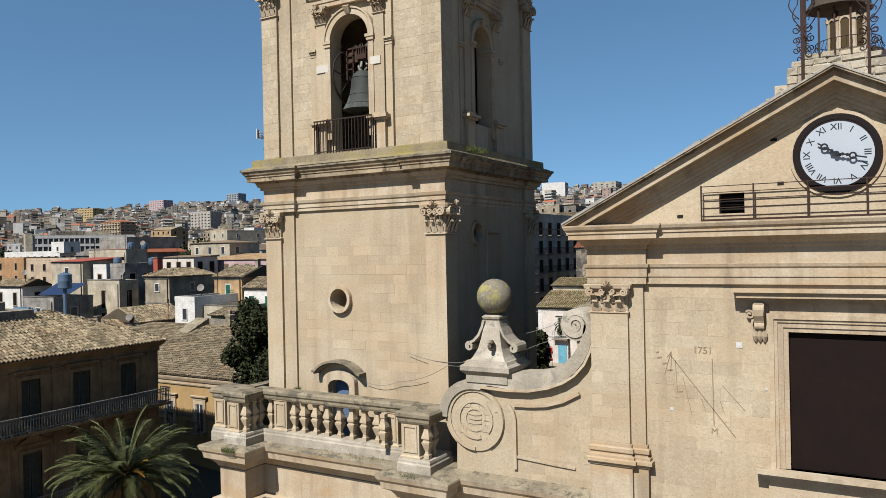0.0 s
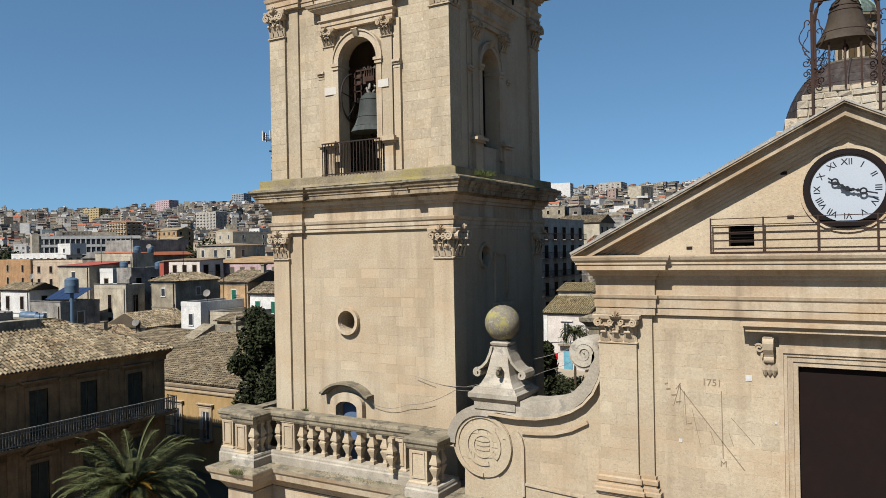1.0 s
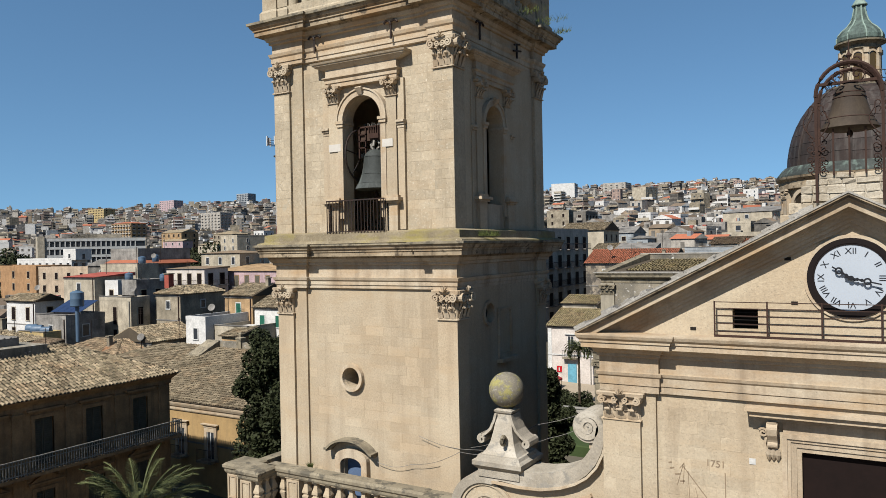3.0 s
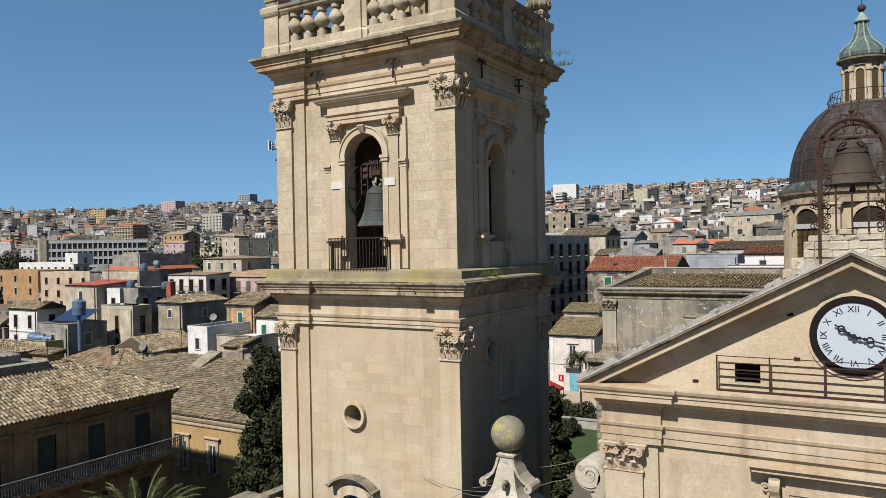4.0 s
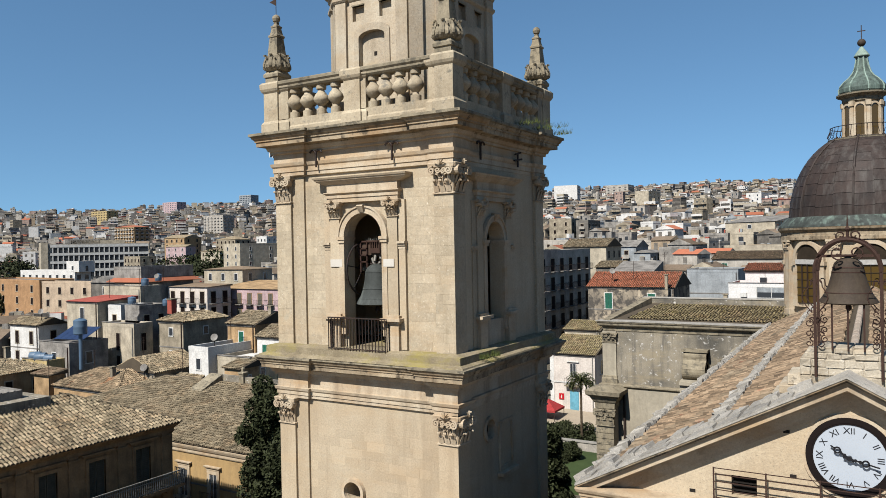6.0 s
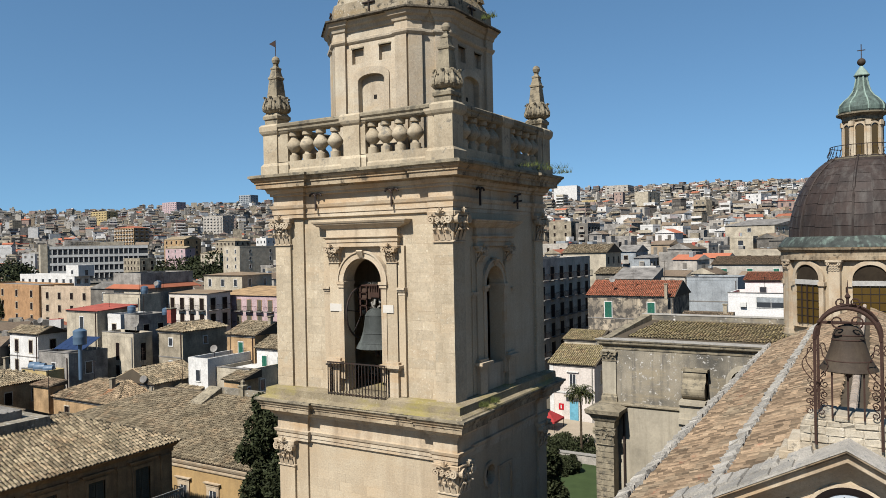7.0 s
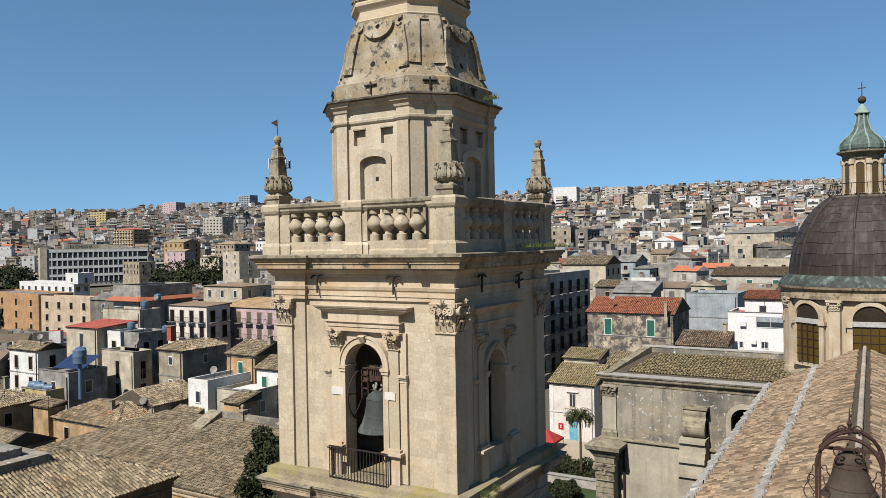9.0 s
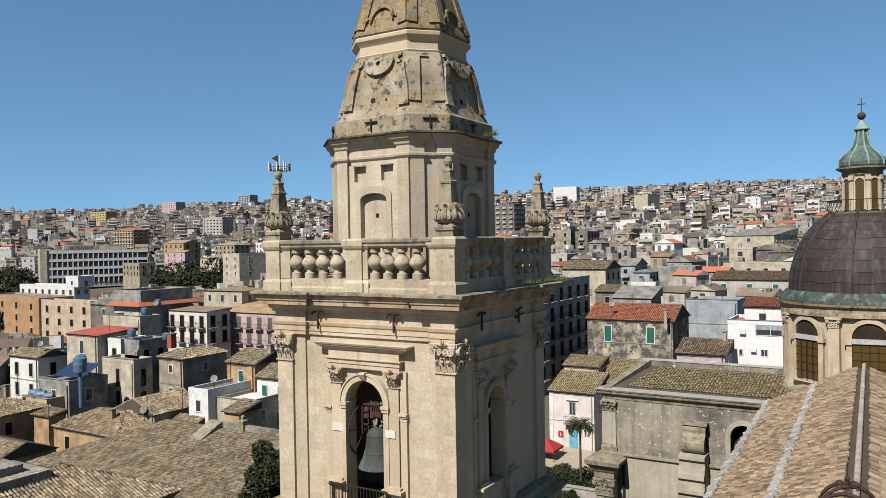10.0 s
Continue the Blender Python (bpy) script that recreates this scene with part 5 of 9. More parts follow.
def lettering(text, x, y, z, size, parent, material, depth=0.003, turn=0.0, align="CENTER"):
    cu = bpy.data.curves.new("lettering", "FONT")
    cu.body, cu.size, cu.extrude, cu.align_x, cu.align_y = text, size, depth, align, "CENTER"
    ob = new("lettering_source", cu)
    me = bpy.data.meshes.new_from_object(ob)
    bpy.data.objects.remove(ob)
    me.materials.clear()
    me.materials.append(material)
    o = linked("lettering", me, parent)
    o.matrix_parent_inverse = world_of(parent).inverted()
    o.matrix_basis = pose(x, y, z) @ pose(0, 0, 0, 90, 0, 0) @ pose(0, 0, 0, 0, 0, turn)
    return o


lettering("1751", -3.40, SY - 0.002, 13.60, 0.22, dial, INK)
lettering("M", -3.175, SY - 0.002, 11.79, 0.20, dial, INK)
for x, z, w in ((-4.45, 13.5, 0.07), (-4.42, 13.38, 0.10), (-4.3, 13.25, 0.10), (-4.2, 13.1, 0.12), (-3.95, 12.62, 0.1)):
    stroke([(x, z), (x + w, z + 0.02)], 0.03)

# clock
clock = thing("wall_clock", "round church clock with white face and Roman numerals", "clock", (AX, FY - 0.1, 16.9))
CZ = 17.83
CX = AX + 0.005
part("rim", slab(circle(CX, CZ, 0.83, 48), [circle(CX, CZ, 0.72, 48)], front, FY - 0.07, FY + 0.1), CLOCK_RING, clock)
bm = slab(circle(CX, CZ, 0.72, 48), [circle(CX, CZ, 0.685, 48)], front, FY - 0.062, FY - 0.05)
part("inner_rim", bm, CLOCK_RING, clock)
part("dial", slab(circle(CX, CZ, 0.73, 48), [], front, FY - 0.05, FY), PAINT_WHITE, clock, "white enamel dial")
part("stone_ring", slab(circle(CX, CZ, 0.90, 48), [circle(CX, CZ, 0.81, 48)], front, FY - 0.04, FY + 0.1), STONE_TRIM, church)
for i, t in enumerate(("XII", "I", "II", "III", "IV", "V", "VI", "VII", "VIII", "IX", "X", "XI")):
    a = radians(30 * i)
    lettering(t, CX + 0.555 * math.sin(a), FY - 0.054, CZ + 0.555 * math.cos(a), 0.185, clock, CLOCK_BLACK, 0.002, -30 * i)


def clock_hand(angle, length, tail, ring, y):
    bm = bmesh.new()
    a = radians(angle)
    d = Vector((math.sin(a), math.cos(a)))
    c = Vector((CX, CZ))
    ribbon(bm, [tuple(c - d * tail), tuple(c + d * (ring - 0.06))], 0.035, front, y, y + 0.012)
    q = c + d * ring
    slab(circle(q.x, q.y, 0.075, 16), [circle(q.x, q.y, 0.04, 12)], front, y, y + 0.012, bm)
    ribbon(bm, [tuple(q + d * 0.06), tuple(q + d * (length - ring))], 0.03, front, y, y + 0.012)
    for k in (0.11, 0.2):
        r = c + d * k
        slab(circle(r.x, r.y, 0.035, 10), [], front, y - 0.002, y + 0.01, bm)
    part("clock_pointer", bm, CLOCK_BLACK, clock)


clock_hand(-56, 0.42, 0.10, 0.27, FY - 0.12)
clock_hand(103, 0.56, 0.12, 0.30, FY - 0.14)
part("hub", slab(circle(CX, CZ, 0.05, 14), [], front, FY - 0.15, FY - 0.05), CLOCK_BLACK, clock)

# maintenance railing in front of the clock
crail = thing("clock_railing", "thin rusty iron railing in front of the clock", "railing", (AX, 17.15, 16.5))
for z in (16.62, 16.80, 16.98, 17.14, 17.28):
    part("rail", B(-3.33, 2 * AX + 3.33, 17.405, 17.42, z, z + 0.018), RUST, crail)
for x in (-3.33, -2.24, -1.18, -0.1, 0.98, 2.05):
    part("post", B(x - 0.016, x + 0.016, 17.395, 17.42, 16.5, 17.31), RUST, crail)
part("kick_plate", B(-3.33, 2 * AX + 3.33, 17.37, 17.42, 16.505, 16.56), RUST, crail)

# stone block and open iron bell cage over the gable
GB = thing("gable_bell_block", "rough stone block carrying the clock bell over the gable", "stone block", (AX, 18.4, 19.4))
rnd = random.Random(5)
for hw, z0, z1 in ((1.75, 18.40, 18.72), (1.55, 18.72, 18.98), (1.38, 18.98, 19.20), (1.20, 19.20, 19.44), (0.95, 19.44, 19.62), (0.94, 19.62, 19.80), (0.86, 19.80, 19.93), (0.62, 19.93, 20.06)):
    x = AX - hw
    while x < AX + hw - 0.05:
        b = min(x + rnd.uniform(0.22, 0.46), AX + hw)
        if AX + hw - b < 0.14:
            b = AX + hw
        if b < AX - hw + 0.75 or x > AX + hw - 0.75 or z0 > 19.1:
            bm = B(x + 0.006, b - 0.006, 17.90 + rnd.uniform(-0.03, 0.02), 19.0, z0 + 0.004, z1 - 0.006)
            bmesh.ops.bevel(bm, geom=list(bm.edges), offset=0.018, segments=1, affect="EDGES")
            for v in bm.verts:
                v.co += Vector((rnd.uniform(-0.010, 0.010), rnd.uniform(-0.02, 0.02), rnd.uniform(-0.012, 0.012)))
            part("stone_block", bm, STONE_RUBBLE, GB)
        x = b
part("mortar_core", loft(bmesh.new(), [[(AX - h_, 17.93, z), (AX + h_, 17.93, z), (AX + h_, 18.95, z), (AX - h_, 18.95, z)] for h_, z in ((1.5, 18.42), (0.9, 19.45), (0.84, 19.80), (0.55, 20.02))]), STONE_RUBBLE, GB)
cage = thing("iron_bell_cage", "rusty wrought-iron cage with scrolls arched over a small bell", "bell cage", (AX, 18.3, 20.0))
GY = 18.25
for dx in (-0.62, 0.62):
    for y in (GY - 0.42, GY + 0.42):
        part("cage_post", B(AX + dx - 0.028, AX + dx + 0.028, y - 0.028, y + 0.028, 19.42, 21.68), RUST, cage)
        for q in (-1, 1):
            for z, s, r0 in ((20.14, 1, 0.085), (20.34, -1, 0.085), (20.58, 1, 0.10)):
                part("scroll", tube(bmesh.new(), [(a, y, b) for a, b in spiral(AX + dx + q * 0.12, z, r0, 0.02, 1.5 * s, 1.3 * q * s, 18)], 0.012, 5), RUST, cage)
            # a long bowed scroll, curled at both ends
            c0 = AX + dx + q * 0.10
            low_curl = [(c0 + q * 0.045 * math.cos(u), 20.80 + 0.045 * math.sin(u)) for u in [math.pi - 0.6 * k for k in range(8)]][::-1]
            bow = [(c0 + q * (0.02 + 0.13 * math.sin(math.pi * k / 10) ** 1.3), 20.86 + 0.055 * k) for k in range(1, 10)]
            top_curl = [(c0 - q * 0.01 + q * 0.05 * math.cos(u), 21.45 + 0.05 * math.sin(u)) for u in [0.3 + 0.6 * k for k in range(8)]]
            part("scroll", tube(bmesh.new(), [(a, y, b) for a, b in low_curl + bow + top_curl], 0.012, 5), RUST, cage)
for y in (GY - 0.42, GY + 0.42):
    part("cage_arch", tube(bmesh.new(), [(AX + 0.62 * math.cos(math.pi * i / 16), y, 21.68 + 0.68 * math.sin(math.pi * i / 16)) for i in range(17)], 0.045), RUST, cage)
for dx in (-0.62, 0.62):
    part("cage_arch", tube(bmesh.new(), [(AX + dx * math.cos(math.pi * i / 16), GY + 0.42 * math.cos(math.pi * i / 16) * (1 if dx > 0 else -1), 21.68 + 0.72 * math.sin(math.pi * i / 16)) for i in range(9)], 0.035), RUST, cage)
for q in (-1, 1):
    part("scroll", tube(bmesh.new(), [(a, GY, b) for a, b in spiral(AX + q * 0.13, 22.45, 0.12, 0.02, -1.2, 1.2 * q, 14)], 0.018, 5), RUST, cage)
    part("scroll", tube(bmesh.new(), [(a, GY - 0.44, b) for a, b in spiral(AX + q * 0.17, 22.08, 0.15, 0.02, -1.2, 1.2 * q, 14)], 0.018, 5), RUST, cage)
part("finial", lathe(bmesh.new(), [(0.03, 22.33), (0.03, 22.53), (0.06, 22.58), (0.02, 22.65), (0.006, 22.93)], (AX, GY, 0), 8), RUST, cage)
for dx in (-0.3, 0.0, 0.3):
    part("cage_bar", B(AX + dx - 0.018, AX + dx + 0.018, GY - 0.4, GY - 0.36, 20.0, 21.0), RUST, cage)
part("yoke", B(AX - 0.6, AX + 0.6, GY - 0.04, GY + 0.04, 21.98, 22.04), RUST, cage)
cbell = thing("clock_bell", "small brown bronze clock bell in an iron cage", "bell", (AX, GY, 20.8))
part("bell_body", lathe(bmesh.new(), [(0.50, 20.98), (0.58, 21.01), (0.55, 21.07), (0.46, 21.21), (0.385, 21.40), (0.33, 21.60), (0.295, 21.78), (0.265, 21.86), (0.18, 21.94), (0.05, 21.98)], (AX, GY, 0), 28), BRONZE_BROWN, cbell, smooth=True)
for r, z in ((0.452, 21.22), (0.318, 21.66), (0.298, 21.76)):
    part("bell_band", lathe(bmesh.new(), [(r, z - 0.015), (r + 0.014, z), (r, z + 0.015)], (AX, GY, 0), 28), RUST, cbell)
part("clapper", lathe(bmesh.new(), [(0.025, 21.4), (0.025, 20.98), (0.06, 20.92), (0.06, 20.86), (0.02, 20.82)], (AX, GY, 0), 10), IRON, cbell)

# ---- volute wall between tower terrace and front ----
vol = thing("volute_buttress", "curved stone volute wall with a carved round medallion", "volute wall", (-8.2, 18.2, 9.6))
VY = 17.92


def arc(cx, cz, r, a0, a1, k=12):
    return [(cx + r * math.cos(radians(a0 + (a1 - a0) * i / k)), cz + r * math.sin(radians(a0 + (a1 - a0) * i / k))) for i in range(k + 1)]


band = [(-9.0, 12.52), (-8.4, 12.50), (-7.8, 12.52), (-7.3, 12.62), (-6.92, 12.78), (-6.66, 12.97), (-6.44, 13.22), (-6.28, 13.50), (-6.19, 13.78), (-6.16, 14.05)]
curl = spiral(-6.50, 14.05, 0.345, 0.05, 0.15, 2.3, 46)
ring_ = arc(-9.45, 11.42, 0.93, 232, 80, 18)
outline = [(-10.05, 9.4)] + ring_ + band[1:] + [(-6.2, 14.3), (-5.9, 14.3), (-5.9, 9.4)]
part("wall", slab(outline, [], front, VY, VY + 0.75), STONE, vol)
bm = bmesh.new()
ribbon(bm, ring_[6:] + band + curl, [0.26] * (len(ring_) - 6) + [0.34, 0.40, 0.40, 0.38, 0.36, 0.34, 0.32, 0.28, 0.25, 0.22] + [0.17 - 0.10 * i / len(curl) for i in range(len(curl))], front, VY - 0.14, VY + 0.8)
part("coping", bm, STONE_ASH, vol, "grey weathered coping curling into a spiral volute")
bm = bmesh.new()
ribbon(bm, [(-9.2, 12.30), (-8.4, 12.27), (-7.8, 12.30), (-7.25, 12.42), (-6.85, 12.58), (-6.54, 12.78), (-6.27, 13.08), (-6.09, 13.45), (-6.0, 13.8), (-5.97, 14.2)], 0.06, front, VY - 0.2, VY + 0.3)
part("coping_fillet", bm, STONE_TRIM, vol)
part("volute_web", B(-6.50, -5.95, VY - 0.03, VY + 0.7, 13.5, 14.26), STONE, vol)
part("volute_eye", slab(circle(-6.50, 14.05, 0.40, 24), [], front, VY - 0.10, VY + 0.7), STONE_ASH, vol)
bm = bmesh.new()
slab(circle(-9.42, 11.40, 0.86, 32), [], front, VY - 0.05, VY + 0.1, bm)
ribbon(bm, arc(-9.42, 11.40, 0.80, -60, 270, 30), 0.10, front, VY - 0.09, VY)
ribbon(bm, arc(-9.42, 11.40, 0.5, -40, 290, 24), 0.09, front, VY - 0.09, VY)
ribbon(bm, arc(-9.42, 11.40, 0.30, 0, 340, 20), 0.07, front, VY - 0.08, VY)
for z in (11.28, 11.4, 11.52):
    ribbon(bm, [(-9.62, z + 0.03), (-9.42, z), (-9.22, z + 0.03)], 0.05, front, VY - 0.075, VY)
part("medallion", bm, STONE, vol, "worn carved round medallion")
rnd = random.Random(8)
for i in range(26):
    a, r = rnd.uniform(0, 6.28), rnd.uniform(0.3, 0.8)
    x, z = -9.42 + r * math.cos(a), 11.4 + r * math.sin(a)
    part("worn_block", B(x - rnd.uniform(0.06, 0.16), x + rnd.uniform(0.06, 0.16), VY - rnd.uniform(0.052, 0.075), VY, z - 0.06, z + 0.07), STONE, vol)
bm = bmesh.new()
ribbon(bm, [(-8.25, 10.2), (-8.25, 11.5), (-8.3, 11.7), (-8.42, 11.85)], 0.09, front, VY - 0.08, VY + 0.05)
ribbon(bm, [(-8.28, 11.88), (-7.8, 11.90), (-7.36, 11.95), (-6.9, 12.09), (-6.46, 12.33)], 0.08, front, VY - 0.09, VY + 0.05)
ribbon(bm, [(-8.2, 10.52), (-7.2, 10.45), (-6.6, 10.42)], 0.06, front, VY - 0.05, VY + 0.05)
part("panel_fillet", bm, STONE_TRIM, vol)
ashlar(vol, -8.1, -6.2, 10.55, 11.75, VY, 0.30, 0.55, STONE, seed=41)
ashlar(vol, -8.1, -6.2, 9.6, 10.4, VY, 0.27, 0.55, STONE, seed=42)
orn = thing("ball_finial", "stone pedestal with scrolls carrying a lichen-covered ball", "stone ornament", (-8.95, 18.3, 12.5))
OX, OY = -9.0, 18.35
part("base_slab", lathe(bmesh.new(), [(0.86, 12.42), (0.86, 12.62), (0.95, 12.68), (1.03, 12.74), (1.03, 12.86), (0.90, 12.92), (0.84, 13.0)], (OX, OY, 0), sq=4, turn=math.pi / 4), STONE_ASH, orn)
part("pedestal_block", lathe(bmesh.new(), [(0.76, 12.98), (0.64, 13.10), (0.50, 13.3), (0.40, 13.6), (0.32, 13.92), (0.29, 14.06), (0.35, 14.10), (0.38, 14.16), (0.30, 14.2)], (OX, OY, 0), sq=4, turn=math.pi / 4), STONE_ASH, orn)
for s in (-1, 1):
    bm = bmesh.new()
    ribbon(bm, [(OX + s * a, z) for a, z in ((0.22, 14.06), (0.27, 13.88), (0.38, 13.65), (0.53, 13.5), (0.67, 13.42))], 0.07, front, OY - 0.28, OY + 0.28)
    ribbon(bm, [(OX + s * (0.66 + b), 13.34 + c) for b, c in [(0.12 * (1 - i / 22) * math.cos(1.6 - i * 0.55), 0.12 * (1 - i / 22) * math.sin(1.6 - i * 0.55)) for i in range(18)]], 0.06, front, OY - 0.30, OY + 0.30)
    part("side_scroll", bm, STONE_ASH, orn)
part("scroll_front", tube(bmesh.new(), [(OX + 0.12, OY - 0.50 - 0.1 * math.cos(i * 0.6), 13.42 + 0.1 * math.sin(i * 0.6)) for i in range(12)], 0.06), STONE_OLD, orn)
part("neck", lathe(bmesh.new(), [(0.2, 14.19), (0.22, 14.22), (0.18, 14.25), (0.16, 14.3)], (OX, OY, 0), 16), STONE_OLD, orn)
bm = bmesh.new()
bmesh.ops.create_uvsphere(bm, u_segments=28, v_segments=18, radius=0.485, matrix=Matrix.Translation((OX, OY, 14.69)))
BALL = surface("lichened_ball", (0.30, 0.27, 0.21), (0.17, 0.155, 0.13), 0.6, 2.5, 18, 0.4, 0.95, 0.4, None, 0, (0.36, 0.33, 0.13), 0.50, pits=0.5, spots=(0.5, 0.5, 0.46))
part("ball", bm, BALL, orn, "stone ball with yellow lichen", smooth=True)

# ---- terrace with balustrade and the order below ----
terr = thing("terrace_front", "lower church front with ledge and breaks under the balustrade", "church front", (-12, 18, -8))
lower_plan = [(-18.5, 17.25), (-17.4, 17.25), (-17.4, 18.12), (-11.55, 18.12), (-11.55, 17.3), (-10.2, 17.3), (-10.2, 17.95), (4.8, 17.95), (4.8, 18.9), (-18.5, 18.9)]
part("lower_wall", moulding(lower_plan, [(-0.06, -8.0), (-0.06, 8.95)]), STONE, terr)
part("frieze", moulding(lower_plan, [(-0.02, 7.3), (0.06, 7.35), (0.08, 7.9), (0.16, 8.0), (0.2, 8.12), (0.0, 8.16), (0.0, 9.1)]), STONE_TRIM, terr)
part("ledge_cornice", moulding(lower_plan, [(0.04, 9.14), (0.10, 9.24), (0.18, 9.34), (0.36, 9.44), (0.39, 9.62), (0.46, 9.70), (0.50, 9.82)]), STONE_TRIM, terr)
part("ledge_top", moulding(lower_plan, [(0.50, 9.824), (0.48, 9.86), (0.0, 9.97), (-0.3, 9.98)]), STONE_OLD, terr, "weathered ledge with grass tufts")
part("terrace_floor", B(-18.7, -10.2, 18.2, 19.3, 9.6, 9.86), STONE_OLD, terr)
part("side_parapet", B(-18.6, -18.2, 17.6, 21.5, 9.86, 11.5), STONE_OLD, terr)
balu = thing("balustrade", "stone balustrade with panelled pedestals and square balusters", "balustrade", (-14.5, 17.8, 9.83))


def pedestal(x0, x1, y0, y1, panel=True):
    part("pedestal", moulding(rect(x0, x1, y0, y1), [(0.04, 10.30), (0.04, 10.34), (0.0, 10.38), (0.0, 11.24), (0.03, 11.27), (0.03, 11.34), (0.06, 11.38)]), STONE, balu)
    if panel:
        part("panel", slab([(x0 + 0.06, 10.46), (x1 - 0.06, 10.46), (x1 - 0.06, 11.2), (x0 + 0.06, 11.2)], [[(x0 + 0.11, 10.51), (x1 - 0.11, 10.51), (x1 - 0.11, 11.15), (x0 + 0.11, 11.15)]], front, y0 - 0.03, y0 + 0.02), STONE_TRIM, balu)


pedestal(-18.08, -17.58, 17.2, 17.5)
pedestal(-18.98, -18.5, 17.5, 17.8)
pedestal(-16.80, -16.27, 17.98, 18.32)
pedestal(-12.50, -12.02, 17.98, 18.32)
pedestal(-11.38, -10.81, 17.2, 17.6)
SQ = [(0.10, 0.0), (0.10, 0.10), (0.075, 0.13), (0.06, 0.2), (0.085, 0.27), (0.145, 0.42), (0.15, 0.47), (0.11, 0.49), (0.11, 0.54), (0.15, 0.56), (0.145, 0.62), (0.095, 0.76), (0.07, 0.86), (0.10, 0.89), (0.10, 1.0)]
sqm = baluster_mesh("baluster", 0.98, 1.15, STONE, 4, math.pi / 4, SQ)
for x in [-15.66 + 0.471 * i for i in range(7)] + [-16.06, -17.05]:
    put_at("baluster", sqm, balu, pose(x, 18.14, 10.31))
for x, y in ((-17.42, 17.36), (-17.42, 17.68), (-17.42, 17.98), (-10.64, 17.36), (-10.68, 17.72), (-11.75, 18.1), (-12.35, 17.75)):
    put_at("baluster", sqm, balu, pose(x, y, 10.31))
RAIL = [(0.02, 11.27), (0.05, 11.33), (0.05, 11.40), (0.10, 11.46), (0.10, 11.54), (0.03, 11.60)]
bm = moulding(rect(-17.6, -11.55, 17.98, 18.32), RAIL)
moulding(rect(-18.1, -17.28, 17.19, 17.975), RAIL, bm)
moulding(rect(-19.0, -18.11, 17.49, 18.3), [(o, z - 0.006) for o, z in RAIL], bm)
moulding(rect(-11.42, -10.5, 17.19, 18.3), [(o, z - 0.012) for o, z in RAIL], bm)
part("handrail", bm, STONE_OLD, balu, "lichened stone handrail")
PLINTH = [(0.05, 9.86), (0.05, 10.16), (0.02, 10.2), (0.02, 10.25), (0.0, 10.31)]
bm = moulding(rect(-17.6, -11.5, 17.95, 18.35), PLINTH)
moulding(rect(-18.12, -17.25, 17.16, 17.94), PLINTH, bm)
moulding(rect(-19.02, -18.13, 17.46, 18.3), [(o, z - 0.006) for o, z in PLINTH], bm)
moulding(rect(-11.45, -10.46, 17.16, 18.3), [(o, z - 0.012) for o, z in PLINTH], bm)
part("plinth", bm, STONE_ASH, balu)

# ---- nave roof, transept, dome ----
SKEW = -0.02


def nave(x, y, z):
    return (AX + x + SKEW * (y - 17.3), y, z)


nv = thing("church_nave", "church nave with warm clay tile roof and mortared stone strips", "church nave", (AX, 36, -8))
NS = 0.515
bm = bmesh.new()
loft(bm, [[nave(-5.7, y, -8), nave(5.7, y, -8), nave(5.7, y, 16.3), nave(0, y, 19.25), nave(-5.7, y, 16.3)] for y in (18.6, 55.9)])
part("nave_wall", bm, TILE_BED, nv)
nl = math.hypot(5.75, 5.75 * NS)
vdir = Vector((5.75, 0, 5.75 * NS)).normalized()
for s in (-1, 1):
    tiled("tile_field", nave(s * 5.95, 18.7, 16.32), (SKEW, 1, 0), (-s * vdir.x, 0, vdir.z), 37.2, nl + 0.1, TILE_WARM, nv, seed=3 + s, pitch=0.21, rowlen=0.30)
rnd = random.Random(9)
for off, w, hh in ((5.75, 0.42, 0.22), (2.85, 0.36, 0.19)):
    y = 18.8
    while y < 55:
        l = rnd.uniform(0.14, 0.30)
        x, z = -off, 19.42 - (off) * NS
        c = Vector(nave(x, y, z))
        b2 = B(-w / 2, w / 2, 0, l, 0.0, hh * rnd.uniform(0.6, 1.0))
        for v in b2.verts:
            v.co += Vector((rnd.uniform(-0.07, 0.07), rnd.uniform(-0.05, 0.05), rnd.uniform(-0.05, 0.05)))
        b2.transform(Matrix.Translation(c) @ pose(0, 0, 0, 0, -math.degrees(math.atan(NS)), 0))
        part("rubble_stone", b2, STONE_WHITE, nv)
        y += l
# ridge tiles
rt = bmesh.new()
lathe(rt, [(0.105, 0.0), (0.112, 0.04), (0.088, 0.40)], seg=8)
rt.transform(pose(0, 0, 0, -90, 0, 0))
bmesh.ops.recalc_face_normals(rt, faces=rt.faces)
rme = bpy.data.meshes.new("ridge_tile")
rt.to_mesh(rme)
rt.free()
rme.materials.append(surface("pale_ridge_tile", (0.62, 0.53, 0.45), (0.3, 0.24, 0.18), 0.5, 1.5, 12, 0.3, 0.9, 0.2, "object", 0.35))
y = 19.2
while y < 55.6:
    put_at("ridge_tile", rme, nv, pose(*nave(0, y, 19.40), rnd.uniform(-1, 1), 0, rnd.uniform(-2, 2)))
    y += 0.36

tr = thing("church_transept", "grey stained transept wall of the church with scrolled buttress", "church transept", (-13, 59, -8))
TWY, TWX = 55.5, -18.95
door = arch(-8.85, 0.85, 10.8, 14.62)
part("transept_wall", slab([(TWX, -8), (-5.8, -8), (-5.8, 16.15), (TWX, 16.15)], [door], front, TWY, TWY + 0.8), RENDER_GREY, tr)
